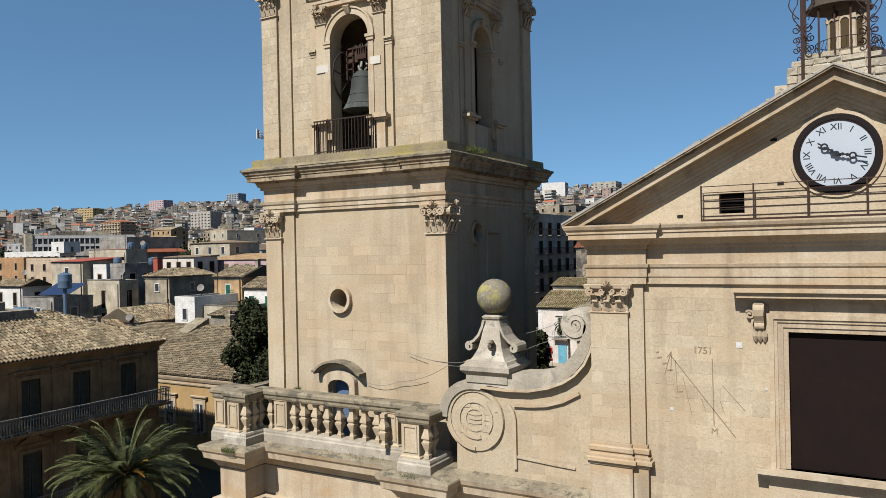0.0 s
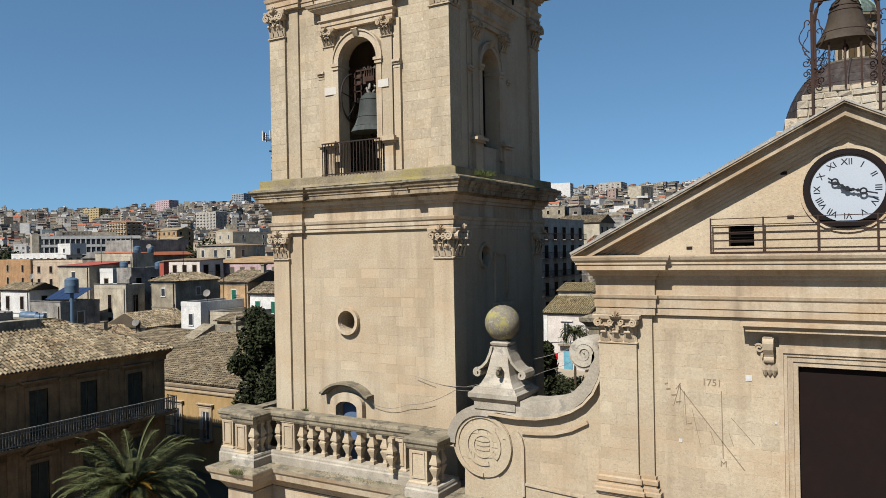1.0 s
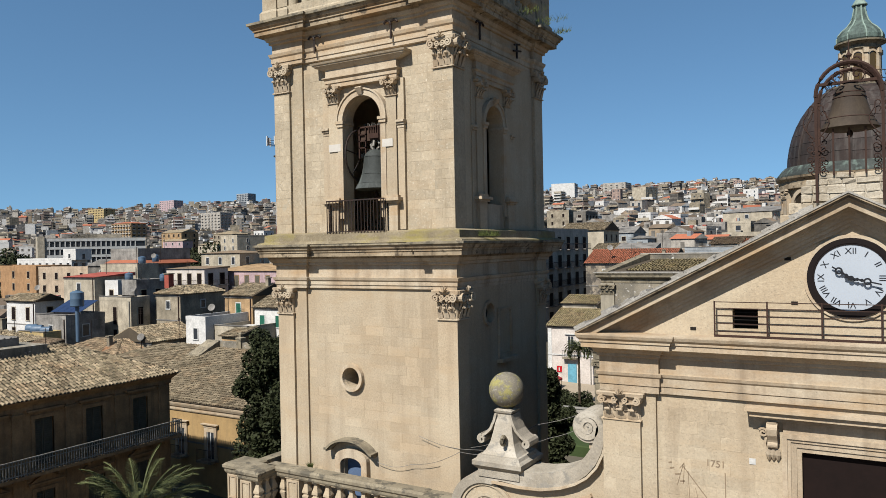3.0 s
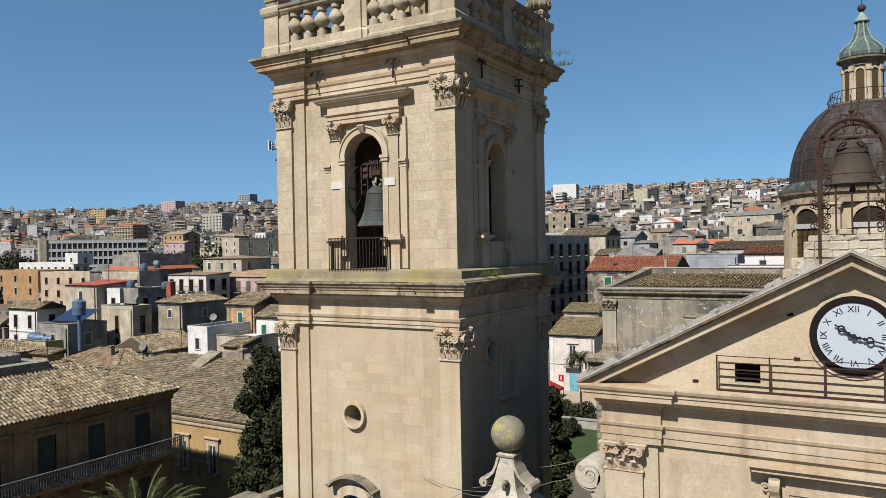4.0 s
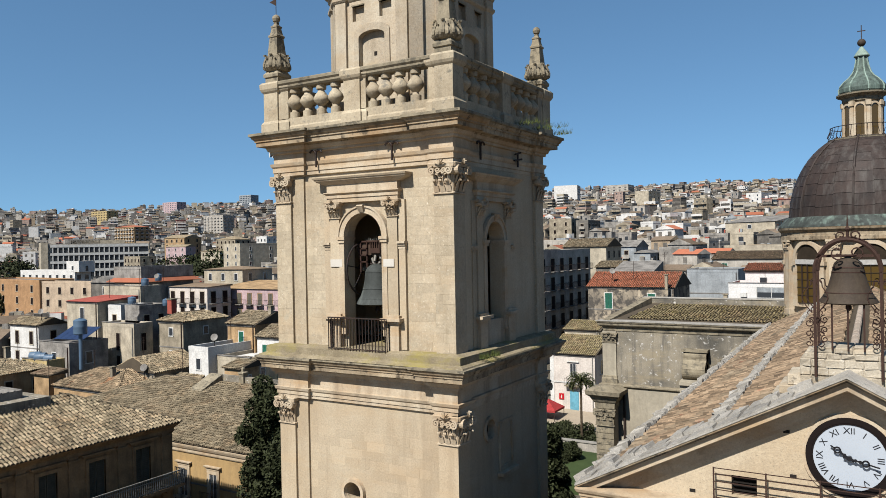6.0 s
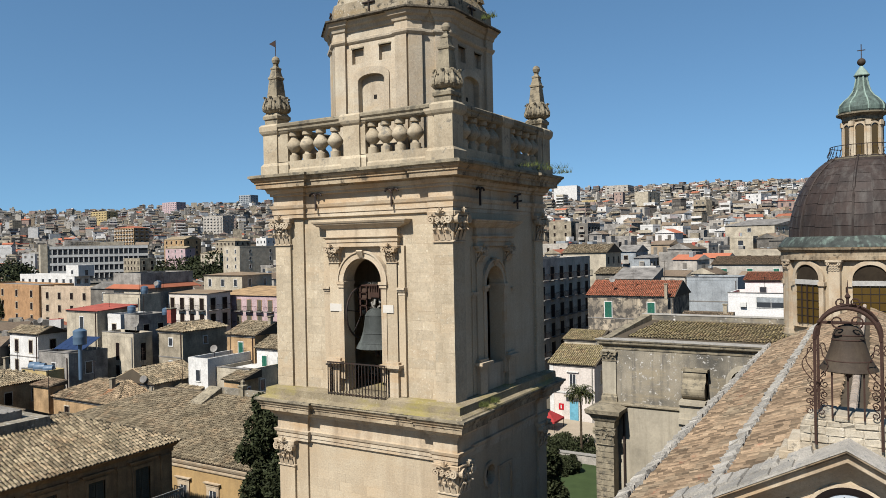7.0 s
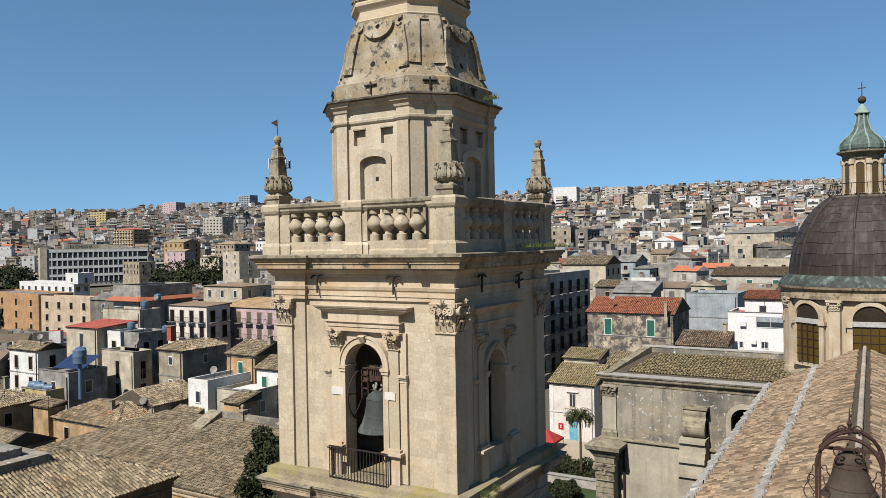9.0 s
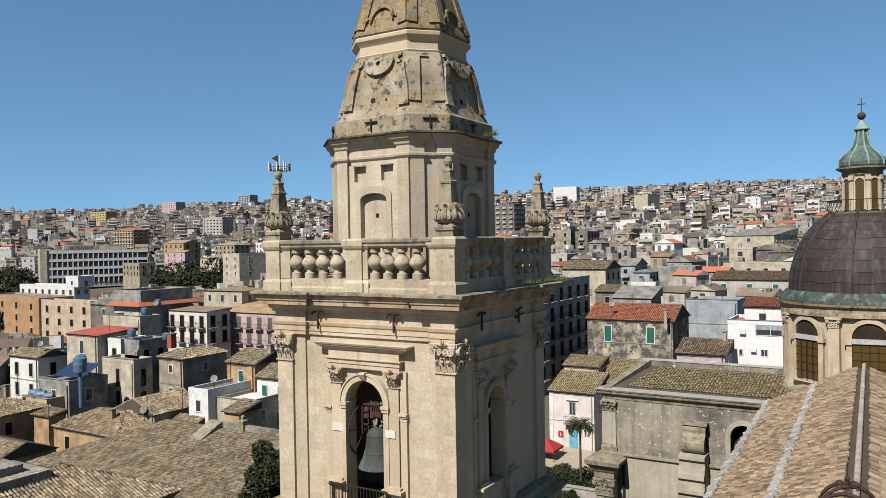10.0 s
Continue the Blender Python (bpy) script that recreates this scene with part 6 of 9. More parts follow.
part("end_wall", loft(bmesh.new(), [[(TWX, TWY + 0.8, z), (TWX + 0.8, TWY + 0.8, z), (TWX + 2.2, 62.6, z), (TWX + 1.4, 62.6, z)] for z in (-8, 16.15)]), RENDER_GREY, tr)
part("back_wall", B(TWX + 1.4, -5.8, 62.4, 63.0, -8, 17.4), RENDER_GREY, tr)
part("door_recess", B(-9.9, -7.8, TWY + 0.82, TWY + 0.9, 10.5, 15.0), DARK, tr)
part("arch_trim", slab(arch(-8.85, 1.2, 10.8, 15.0), [arch(-8.85, 0.87, 10.81, 14.64)], front, TWY - 0.06, TWY + 0.2), W_RENDER_PALE, tr)
tplan = [(TWX, TWY), (-5.8, TWY), (-5.8, 63.0), (TWX + 1.4, 63.0)]
part("transept_cornice", moulding(tplan, [(0.0, 15.62), (0.05, 15.66), (0.08, 15.88), (0.16, 15.98), (0.30, 16.06), (0.34, 16.12), (0.36, 16.24), (0.42, 16.30), (0.45, 16.38), (-0.4, 16.46)]), STONE_OLD, tr)
part("cornice_edge", moulding(tplan, [(0.36, 16.39), (0.47, 16.40), (0.47, 16.46), (0.2, 16.48)]), STONE_WHITE, tr, "pale bleached cornice edge")
part("parapet", loft(bmesh.new(), [[(TWX - 0.1, TWY - 0.1, 16.46), (TWX + 0.5, TWY - 0.1, 16.46), (TWX + 0.5, TWY - 0.1, 16.52), (TWX - 0.1, TWY - 0.1, 16.52)],
                                   [(TWX + 1.1, 62.4, 16.5), (TWX + 1.8, 62.4, 16.5), (TWX + 1.8, 62.4, 17.75), (TWX + 1.1, 62.4, 17.75)]]), STONE_OLD, tr, "parapet wall climbing towards the back")
part("parapet", B(TWX + 1.1, -5.8, 62.41, 63.0, 16.5, 17.7), RENDER_GREY, tr)
part("parapet_coping", B(TWX + 1.0, -5.8, 62.36, 63.05, 17.7, 17.78), STONE_WHITE, tr)
tiled("tile_field", (TWX + 0.6, TWY + 0.9, 16.50), (1, 0, 0), (0, 1, 0.13), 12.6, 5.7, TILE_YELLOW, tr, keep=lambda u, v: u > 0.9 + 0.2 * v, pitch=0.24, rowlen=0.40, rise=0.08)
part("roof_bed", loft(bmesh.new(), [[(TWX + 0.6, TWY + 0.5, z), (-5.8, TWY + 0.5, z), (-5.8, 62.4, z + 0.8), (TWX + 1.9, 62.4, z + 0.8)] for z in (16.42, 16.48)]), TILE_BED, tr)
# corner pilaster, pier with lower cornice
part("corner_pilaster", B(TWX - 0.12, TWX + 0.95, TWY - 0.16, TWY + 0.6, 11.9, 15.62), W_RENDER_PALE, tr)
part("pilaster_base", moulding(rect(TWX - 0.12, TWX + 0.95, TWY - 0.16, TWY + 0.2), [(0.08, 11.66), (0.08, 12.0), (0.03, 12.1), (0.03, 12.2), (0.0, 12.25)]), STONE_OLD, tr)
capital("capital", tr, TWX - 0.1, TWX + 0.93, TWY - 0.16, 14.75, 15.5, STONE_OLD)
part("lower_wall", B(TWX - 0.2, -5.8, TWY - 0.32, TWY - 0.01, -8, 11.35), W_RENDER_PALE, tr)
part("lower_ledge", moulding(rect(TWX - 0.2, -5.8, TWY - 0.32, TWY - 0.005), [(0.0, 11.352), (0.06, 11.42), (0.16, 11.5), (0.16, 11.6), (0.02, 11.66)]), STONE_OLD, tr)
pplan = rect(TWX - 0.25, TWX + 1.25, TWY - 1.7, TWY - 0.36)
part("corner_pier", moulding(pplan, [(-0.1, -8), (-0.1, 10.5)]), W_RENDER_PALE, tr)
part("pier_cornice", moulding(pplan, [(-0.1, 9.95), (0.0, 10.0), (0.02, 10.4), (0.1, 10.5), (0.3, 10.85), (0.55, 11.05), (0.6, 11.35), (-0.2, 11.6)]), STONE_OLD, tr)
capital("capital", tr, TWX - 0.2, TWX + 1.2, TWY - 1.72, 8.7, 9.95, STONE_OLD)
for i in range(22):
    part("rusticated_block", B(TWX - 0.18, TWX + 1.18, TWY - 1.72, TWY - 1.6, 8.6 - 0.42 * (i + 1), 8.56 - 0.42 * i), STONE_OLD, tr)
part("downpipe", lathe(bmesh.new(), [(0.09, -8), (0.09, 11.3)], (TWX + 1.6, TWY - 0.45, 0), 8), IRON, tr)
# scrolled buttress
but = thing("scroll_buttress", "grey stone scroll buttress against the transept wall", "buttress", (-12.1, 55, 8))
bm = bmesh.new()
for z0, z1, o in ((-8, 9.9, 1.9), (9.9, 10.15, 2.1), (10.15, 10.9, 1.8), (10.9, 11.25, 2.0), (11.25, 11.6, 1.75), (11.6, 12.2, 1.55), (12.2, 12.42, 1.75), (12.42, 12.5, 1.5)):
    box(bm, -12.95, -11.15, TWY - o, TWY - 0.33, z0, z1)
part("buttress_body", bm, W_RENDER_PALE, but)
bm = bmesh.new()


def butput(u, v, e):
    return (e, u, v)


slab(circle(TWY - 0.75, 13.1, 0.62, 24), [], butput, -12.85, -11.25, bm)
slab(circle(TWY - 0.42, 14.15, 0.40, 20), [], butput, -12.85, -11.25, bm)
ribbon(bm, [(TWY - 1.3, 13.25), (TWY - 1.0, 13.62), (TWY - 0.72, 13.85), (TWY - 0.70, 14.15)], 0.16, butput, -12.85, -11.25)
box(bm, -12.85, -11.25, TWY - 0.75, TWY - 0.01, 12.5, 14.35)
box(bm, -12.95, -11.15, TWY - 0.85, TWY - 0.01, 14.45, 14.62)
part("scroll", bm, STONE_OLD, but)
aisle = thing("aisle_roof", "tiled lean-to roof of the church aisle", "roof", (-9, 45, 8))
part("aisle_wall", loft(bmesh.new(), [[(-10.6, y, -8), (-6.4, y, -8), (-6.4, y, 10.0), (-10.6, y, 8.2)] for y in (27, 53.3)]), RENDER_GREY, aisle)
tiled("tile_field", (-10.9, 27, 8.2), (0, 1, 0), (4.4, 0, 1.85), 26.3, 4.6, TILE, aisle, pitch=0.25, rowlen=0.38)

DX, DY = -1.55, 62.0
dome = thing("church_dome", "lead-covered church dome on a stone drum with green copper rim", "dome", (DX, DY, 10))
R = 5.55
part("drum", lathe(bmesh.new(), [(R - 0.35, 10), (R - 0.35, 22.6)], (DX, DY, 0), 48), STONE, dome)
# flat dark brown painted for the unlit inside behind the lunettes
LUNETTE = plaster("dark_lunette", (0.06, 0.045, 0.03), 0.5)
LINTEL = plaster("white_lintel", (0.66, 0.65, 0.62), 0.3)
for k in range(8):
    a = radians(-85 + 45 * k)
    ca, sa = math.cos(a), math.sin(a)

    def ond(u, v, e, ca=ca, sa=sa):
        """On the drum: u along its face, v up, e out from it, bent to its curve."""
        r = R - 0.35 + e
        t = u / (R - 0.35)
        return (DX + r * (ca * math.cos(t) - sa * math.sin(t)), DY + r * (sa * math.cos(t) + ca * math.sin(t)), v)
    w = part("window", slab(arch(0, 0.98, 17.9, 22.0, 16), [], ond, 0.15, -0.2), GLASS, dome, "amber leaded window")
    part("lunette_pane", slab(arch(0, 0.97, 20.9, 21.98, 16), [], ond, 0.158, 0.0), LUNETTE, w, "dark brown lunette")
    part("window_lintel", slab([(-1.02, 20.62), (1.02, 20.62), (1.02, 20.95), (-1.02, 20.95)], [], ond, 0.28, 0.0), LINTEL, w)
    for i in (-1, 0, 1):
        part("glazing_bar", slab([(i * 0.49 - 0.016, 17.9), (i * 0.49 + 0.016, 17.9), (i * 0.49 + 0.016, 20.62), (i * 0.49 - 0.016, 20.62)], [], ond, 0.19, 0.0), IRON, w)
    for z in (18.4, 18.95, 19.5, 20.05):
        part("glazing_bar", slab([(-0.98, z), (0.98, z), (0.98, z + 0.035), (-0.98, z + 0.035)], [], ond, 0.185, 0.0), IRON, w)
    bm = slab(arch(0, 1.32, 17.6, 22.3, 16), [arch(0, 1.0, 17.61, 22.02, 16)], ond, 0.27, -0.1)
    for s_ in (-1, 1):
        slab([(s_ * 1.0, 20.55), (s_ * 1.42, 20.55), (s_ * 1.42, 20.82), (s_ * 1.0, 20.82)][::s_], [], ond, 0.38, 0, bm)
    part("window_arch", bm, STONE_TRIM, dome)
    b = radians(-85 + 45 * k + 22.5)

    def ond2(u, v, e, ca=math.cos(b), sa=math.sin(b)):
        return (DX + ca * (R - 0.35 + e) - sa * u, DY + sa * (R - 0.35 + e) + ca * u, v)
    bm = slab([(-0.36, 17.0), (0.36, 17.0), (0.36, 21.6), (-0.36, 21.6)], [], ond2, 0.34, -0.1)
    slab([(-0.46, 17.0), (0.46, 17.0), (0.46, 17.35), (-0.46, 17.35)], [], ond2, 0.42, -0.1, bm)
    slab([(-0.52, 22.2), (0.52, 22.2), (0.52, 22.34), (-0.52, 22.34)], [], ond2, 0.5, -0.1, bm)
    pil = part("pilaster", bm, STONE_TRIM, dome)
    # two rows of leaves under corner scrolls
    bm = slab([(-0.34, 21.602), (0.34, 21.602), (0.42, 22.198), (-0.42, 22.198)], [], ond2, 0.35, -0.1)
    for row, (v, nl) in enumerate(((21.63, 4), (21.83, 3))):
        for i in range(nl):
            u = (i - (nl - 1) / 2) * 0.19
            slab([(u - 0.075, v), (u + 0.075, v), (u + 0.085, v + 0.14), (u, v + 0.22), (u - 0.085, v + 0.14)], [], ond2, 0.40 + 0.04 * row, 0.3, bm)
            slab([(u - 0.05, v + 0.14), (u + 0.05, v + 0.14), (u + 0.04, v + 0.20), (u - 0.04, v + 0.20)], [], ond2, 0.46 + 0.04 * row, 0.3, bm)
    for s_ in (-1, 1):
        slab(circle(s_ * 0.36, 22.08, 0.11, 12), [circle(s_ * 0.36, 22.08, 0.045, 8)], ond2, 0.50, 0.3, bm)
    part("drum_capital", bm, STONE_TRIM, pil)
part("drum_base", lathe(bmesh.new(), [(R + 0.1, 10), (R + 0.1, 16.6), (R + 0.3, 16.7), (R + 0.3, 17.0), (R - 0.2, 17.02)], (DX, DY, 0), 48), STONE_OLD, dome)
part("drum_cornice", lathe(bmesh.new(), [(R - 0.05, 22.3), (R + 0.02, 22.34), (R + 0.02, 22.6), (R - 0.02, 22.62), (R - 0.02, 22.85), (R + 0.08, 22.95), (R + 0.18, 23.05), (R + 0.22, 23.2), (R - 0.5, 23.22)], (DX, DY, 0), 48), STONE_STAINED, dome)
part("copper_rim", lathe(bmesh.new(), [(R + 0.16, 23.22), (R + 0.12, 23.34), (R - 0.2, 23.75), (R - 0.4, 23.95), (R - 0.62, 23.97)], (DX, DY, 0), 48), VERDIGRIS_DARK, dome, "verdigris copper rim")
DH = 5.88
DZ = 23.75
DR = 4.98


def dome_at(a, t, e=0.0):
    """A point of the dome's shell: a round it, t from rim (0) to lantern (1)."""
    th = t * radians(68)
    r = (DR + e) * math.cos(th) ** 0.93
    z = DZ + (DH + 0.45 + e) * math.sin(th)
    return (DX + r * math.cos(a), DY + r * math.sin(a), z)


shell = part("shell", loft(bmesh.new(), [[dome_at(2 * math.pi * i / 64, t / 12, -0.03) for i in range(64)] for t in range(13)]), LEAD, dome, smooth=True)
for k in range(24):
    for r in range(9):
        t0, t1 = r / 9, (r + 1) / 9
        if r > 5 and k % 2:
            continue
        a0 = 2 * math.pi * k / 24 - radians(96)
        a1 = a0 + 2 * math.pi / 24 * (1 if r <= 5 else 2)
        sh = 0.012 * (k % 2)
        g = 0.0018
        pts = []
        nn = 3 if r <= 5 else 5
        for e in (0.0, -0.05):
            pts.append([dome_at(a0 + g + (a1 - a0 - 2 * g) * i / nn, min(1, t0 + 0.002 + sh), e) for i in range(nn + 1)] + [dome_at(a0 + g + (a1 - a0 - 2 * g) * (nn - i) / nn, min(1, t1 - 0.002 + sh), e) for i in range(nn + 1)])
        part("lead_panel", loft(bmesh.new(), pts), LEAD, shell)
for k in range(8):
    a = radians(-96 + 45 * k)
    part("rib", tube(bmesh.new(), [dome_at(a, t / 12, 0.02) for t in range(13)], 0.09), LEAD, dome)
LN = [(2.0, 28.85), (2.25, 28.95), (2.3, 29.12), (2.0, 29.14), (1.35, 29.16)]
part("lantern_base", lathe(bmesh.new(), LN, (DX, DY, 0), 32), STONE_OLD, dome)
part("lantern_body", lathe(bmesh.new(), [(1.2, 29.1), (1.2, 32.0)], (DX, DY, 0), 16), STONE, dome)
for k in range(8):
    a = radians(-90 - 6 + 45 * k)
    ca, sa = math.cos(a), math.sin(a)

    def onl(u, v, e, ca=ca, sa=sa):
        return (DX + ca * (1.2 + e) - sa * u, DY + sa * (1.2 + e) + ca * u, v)
    part("lantern_window", slab(arch(0, 0.26, 29.3, 31.5), [], onl, 0.02, -0.1), GLASS, dome)
    bm = slab(arch(0, 0.38, 29.3, 31.66), [arch(0, 0.28, 29.31, 31.53)], onl, 0.09, -0.1)
    b = a + radians(22.5)
    for u, v0, v1, e in ((0.12, 29.2, 31.5, 0.16), (0.18, 31.4, 31.75, 0.24), (0.15, 29.1, 29.4, 0.2)):
        def onl2(x, v, d, ca=math.cos(b), sa=math.sin(b)):
            return (DX + ca * (1.2 + d) - sa * x, DY + sa * (1.2 + d) + ca * x, v)
        slab([(-u, v0), (u, v0), (u, v1), (-u, v1)], [], onl2, e, -0.1, bm)
    part("lantern_pilaster", bm, STONE_TRIM, dome)
part("lantern_cornice", lathe(bmesh.new(), [(1.25, 31.75), (1.32, 31.8), (1.32, 32.05), (1.45, 32.15), (1.68, 32.25), (1.7, 32.36), (1.3, 32.4)], (DX, DY, 0), 32), STONE_OLD, dome)
part("lantern_roof", lathe(bmesh.new(), [(1.48, 32.38), (1.55, 32.5), (1.55, 32.75), (1.45, 33.0), (1.2, 33.3), (0.85, 33.6), (0.6, 33.95), (0.45, 34.4), (0.38, 34.8), (0.36, 35.1)], (DX, DY, 0), 16), VERDIGRIS, dome, "green copper bulb roof")
part("lantern_cap", lathe(bmesh.new(), [(0.5, 35.08), (0.52, 35.14), (0.36, 35.4), (0.2, 35.62), (0.08, 35.85)], (DX, DY, 0), 16), VERDIGRIS_PALE, dome, "pale green copper cap")
bm = bmesh.new()
bmesh.ops.create_uvsphere(bm, u_segments=16, v_segments=10, radius=0.28, matrix=Matrix.Translation((DX, DY, 36.1)))
part("orb", bm, BRONZE_BROWN, dome, smooth=True)
bm = B(DX - 0.03, DX + 0.03, DY - 0.03, DY + 0.03, 36.3, 37.38)
box(bm, DX - 0.26, DX + 0.26, DY - 0.025, DY + 0.025, 36.92, 36.98)
part("cross", bm, IRON, dome)
lrail = []
for k in range(40):
    a = 2 * math.pi * k / 40
    part("gallery_baluster", tube(bmesh.new(), [(DX + r * math.cos(a), DY + r * math.sin(a), z) for r, z in ((2.15, 29.12), (2.32, 29.4), (2.15, 29.75), (2.12, 30.0))], 0.02, 4), IRON, dome)
LR = [(1.48, 32.38), (1.55, 32.5), (1.55, 32.75), (1.45, 33.0), (1.2, 33.3), (0.85, 33.6), (0.6, 33.95), (0.45, 34.4), (0.38, 34.8), (0.36, 35.1)]
for k in range(8):
    a = radians(-96 + 22.5 + 45 * k)
    part("lantern_rib", tube(bmesh.new(), [(DX + (r + 0.01) * math.cos(a), DY + (r + 0.01) * math.sin(a), z) for r, z in LR], 0.055, 6), VERDIGRIS_PALE, dome)
part("gallery_rail", tube(bmesh.new(), [(DX + 2.12 * math.cos(2 * math.pi * i / 40), DY + 2.12 * math.sin(2 * math.pi * i / 40), 30.0) for i in range(41)], 0.03, 5), IRON, dome)
for ob in dome.children:
    if ob.name.startswith(("lantern", "orb", "cross", "gallery")):
        ob.location.z += 0.42

import functools
# ---- the land and the town ----
LEFT_H = ([0, 35, 60, 100, 200, 400, 560, 700, 900, 1200, 1600, 1900, 4500], [-8, -7, -3, 2, 6, 6, 7, 18, 34, 59, 85, 83, 20])
RIGHT_H = ([0, 35, 60, 100, 200, 400, 600, 800, 1100, 1600, 1900, 4500], [-8, -6, -2, 1, 12, 26, 39, 55, 83, 119, 116, 30])


def land(x, y):
    """Height of the ground: a hillside town that rises away from the church."""
    d = math.hypot(x, y)
    az = math.degrees(math.atan2(-x, y))
    w = min(1.0, max(0.0, (58.0 - az) / 47.0))
    w = w * w * (3 - 2 * w)
    h = float(np.interp(d, *LEFT_H)) * (1 - w) + float(np.interp(d, *RIGHT_H)) * w
    if d > 700:
        h += 11.0 * math.exp(-((az - 45.0) / 8.0) ** 2) * min(1.0, (d - 700) / 500)
    if y < 17.0 and d < 120:          # levelled, so that the unseen paving added for bounce light lies clear
        h += (-8.2 - h) * min(1.0, (120.0 - d) / 40.0)
    if 85 < d < 106 and 13 < az < 33:          # the street dips before the white house
        h -= 1.0
    if d > 250:
        h += 5.0 * noise.noise((x * 0.006, y * 0.006, 0.3)) * min(1.0, (d - 250) / 300)
    return h


rings = [6, 15, 25, 35, 45, 60, 80, 100, 130, 170, 220, 280, 350, 430, 520, 620, 720, 830, 950, 1080, 1220, 1380, 1550, 1750, 2000, 2600, 3600, 4800]
bm = bmesh.new()
loft(bm, [[(r * math.sin(2 * math.pi * i / 96), r * math.cos(2 * math.pi * i / 96), land(r * math.sin(2 * math.pi * i / 96), r * math.cos(2 * math.pi * i / 96))) for i in range(96)][::-1] for r in rings], cap=False)
bmesh.ops.contextual_create(bm, geom=[v for v in bm.verts if v.co.xy.length < 6.5])
tagged(part("ground", bm, EARTH), "ground of the hillside town", "ground", kind="structure")

PAVING = surface("pale_stone_paving", (0.49, 0.415, 0.315), (0.35, 0.29, 0.215), 0.6, 0.4, 6, 0.3, 0.9, 0.2, None)
# out of view: added to throw warm light up into the church's shadows
tagged(part("pavement", B(-34, 48, -70, 16.9, -9.5, -7.85), PAVING), "unseen pale paving added before the church to bounce light", "pavement", kind="structure")

W_WHITE = plaster("white_wall", (0.95, 0.94, 0.91), 0.28)
W_CREAM = plaster("cream_wall", (0.72, 0.64, 0.50), 0.5)
W_GREY = plaster("grey_wall", (0.52, 0.49, 0.45), 0.75)
W_PALE = plaster("pale_grey_wall", (0.68, 0.635, 0.565), 0.5)
W_BLUE = plaster("blue_grey_wall", (0.50, 0.545, 0.58), 0.45)
W_OCHRE = plaster("ochre_wall", (0.66, 0.45, 0.25), 0.6)
W_ROSE = plaster("pale_rose_wall", (0.93, 0.85, 0.78), 0.3)
W_OCHRE_PALE = plaster("faded_ochre_wall", (0.60, 0.47, 0.33), 0.5)
W_PEACH = plaster("orange_wall", (0.60, 0.36, 0.19), 0.4)
W_APRICOT = plaster("apricot_wall", (0.72, 0.57, 0.42), 0.4)
W_PINK = plaster("pink_wall", (0.74, 0.55, 0.57), 0.4)
W_STONE = plaster("rubble_wall", (0.56, 0.485, 0.365), 0.7)
# shade put into the wall colour, to give the town more dark fronts
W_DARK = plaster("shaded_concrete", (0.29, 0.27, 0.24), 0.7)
W_YELLOW = plaster("yellow_wall", (0.72, 0.56, 0.28), 0.4)
CONCRETE = plaster("flat_roof_concrete", (0.40, 0.38, 0.355), 0.7)
W_ROSE_DULL = plaster("dull_rose_wall", (0.56, 0.42, 0.36), 0.5)
# flat dark tone for the shade inside balconies that are not modelled
RECESS_SHADE = plaster("balcony_shade", (0.13, 0.12, 0.11), 0.4)
TERRACOTTA = plaster("terracotta_terrace", (0.58, 0.15, 0.11), 0.4)
FRAME_W = plaster("white_window_frame", (0.95, 0.95, 0.92), 0.3)
TOWN_TILE = surface("town_roof_tile", (0.36, 0.275, 0.20), (0.18, 0.14, 0.10), 0.6, 0.25, 2.5, 0.6, 0.9, 0.0, "island", 0.45)

_wm = {}


def window_mesh(w, h, kind):
    """A window or shuttered door: frame, pane or leaves, sill; facing -y."""
    key = (round(w, 2), round(h, 2), kind)
    if key in _wm:
        return _wm[key]
    bm = bmesh.new()
    n0 = 0
    box(bm, -w / 2 - 0.10, w / 2 + 0.10, -0.05, 0.02, h, h + 0.12)
    box(bm, -w / 2 - 0.10, -w / 2, -0.05, 0.02, 0, h)
    box(bm, w / 2, w / 2 + 0.10, -0.05, 0.02, 0, h)
    box(bm, -w / 2 - 0.14, w / 2 + 0.14, -0.10, 0.02, -0.1, 0)
    n0 = len(bm.faces)
    if kind == "glass":
        box(bm, -w / 2, w / 2, -0.012, 0.0, 0, h)
    else:
        for s in (-1, 1):
            a, b = (-w / 2, -0.01) if s < 0 else (0.01, w / 2)
            box(bm, a, b, -0.03, -0.005, 0, h)
            for i in range(int(h / 0.16)):
                box(bm, a + 0.05, b - 0.05, -0.04, -0.03, 0.06 + i * 0.16, 0.15 + i * 0.16)
    bm.faces.ensure_lookup_table()
    for i, f in enumerate(bm.faces):
        f.material_index = 0 if i < n0 else 1
    bmesh.ops.recalc_face_normals(bm, faces=bm.faces)
    me = bpy.data.meshes.new("window")
    bm.to_mesh(me)
    bm.free()
    me.materials.append({"green": FRAME_W, "dark": PALAZZO, "glass": FRAME_W, "brown": W_CREAM}[kind])
    me.materials.append({"green": SHUTTER_GREEN, "dark": SHUTTER, "glass": PANE, "brown": WOOD_DARK}[kind])
    _wm[key] = me
    return me


placed = []


@functools.lru_cache(None)
def bar_mesh(h=0.95, t=0.012, grey=False):
    bm = B(-t, t, -t, t, 0, h)
    me = bpy.data.meshes.new("bar")
    bmesh.ops.recalc_face_normals(bm, faces=bm.faces)
    bm.to_mesh(me)
    bm.free()
    me.materials.append(RAIL_GREY if grey else IRON)
    return me


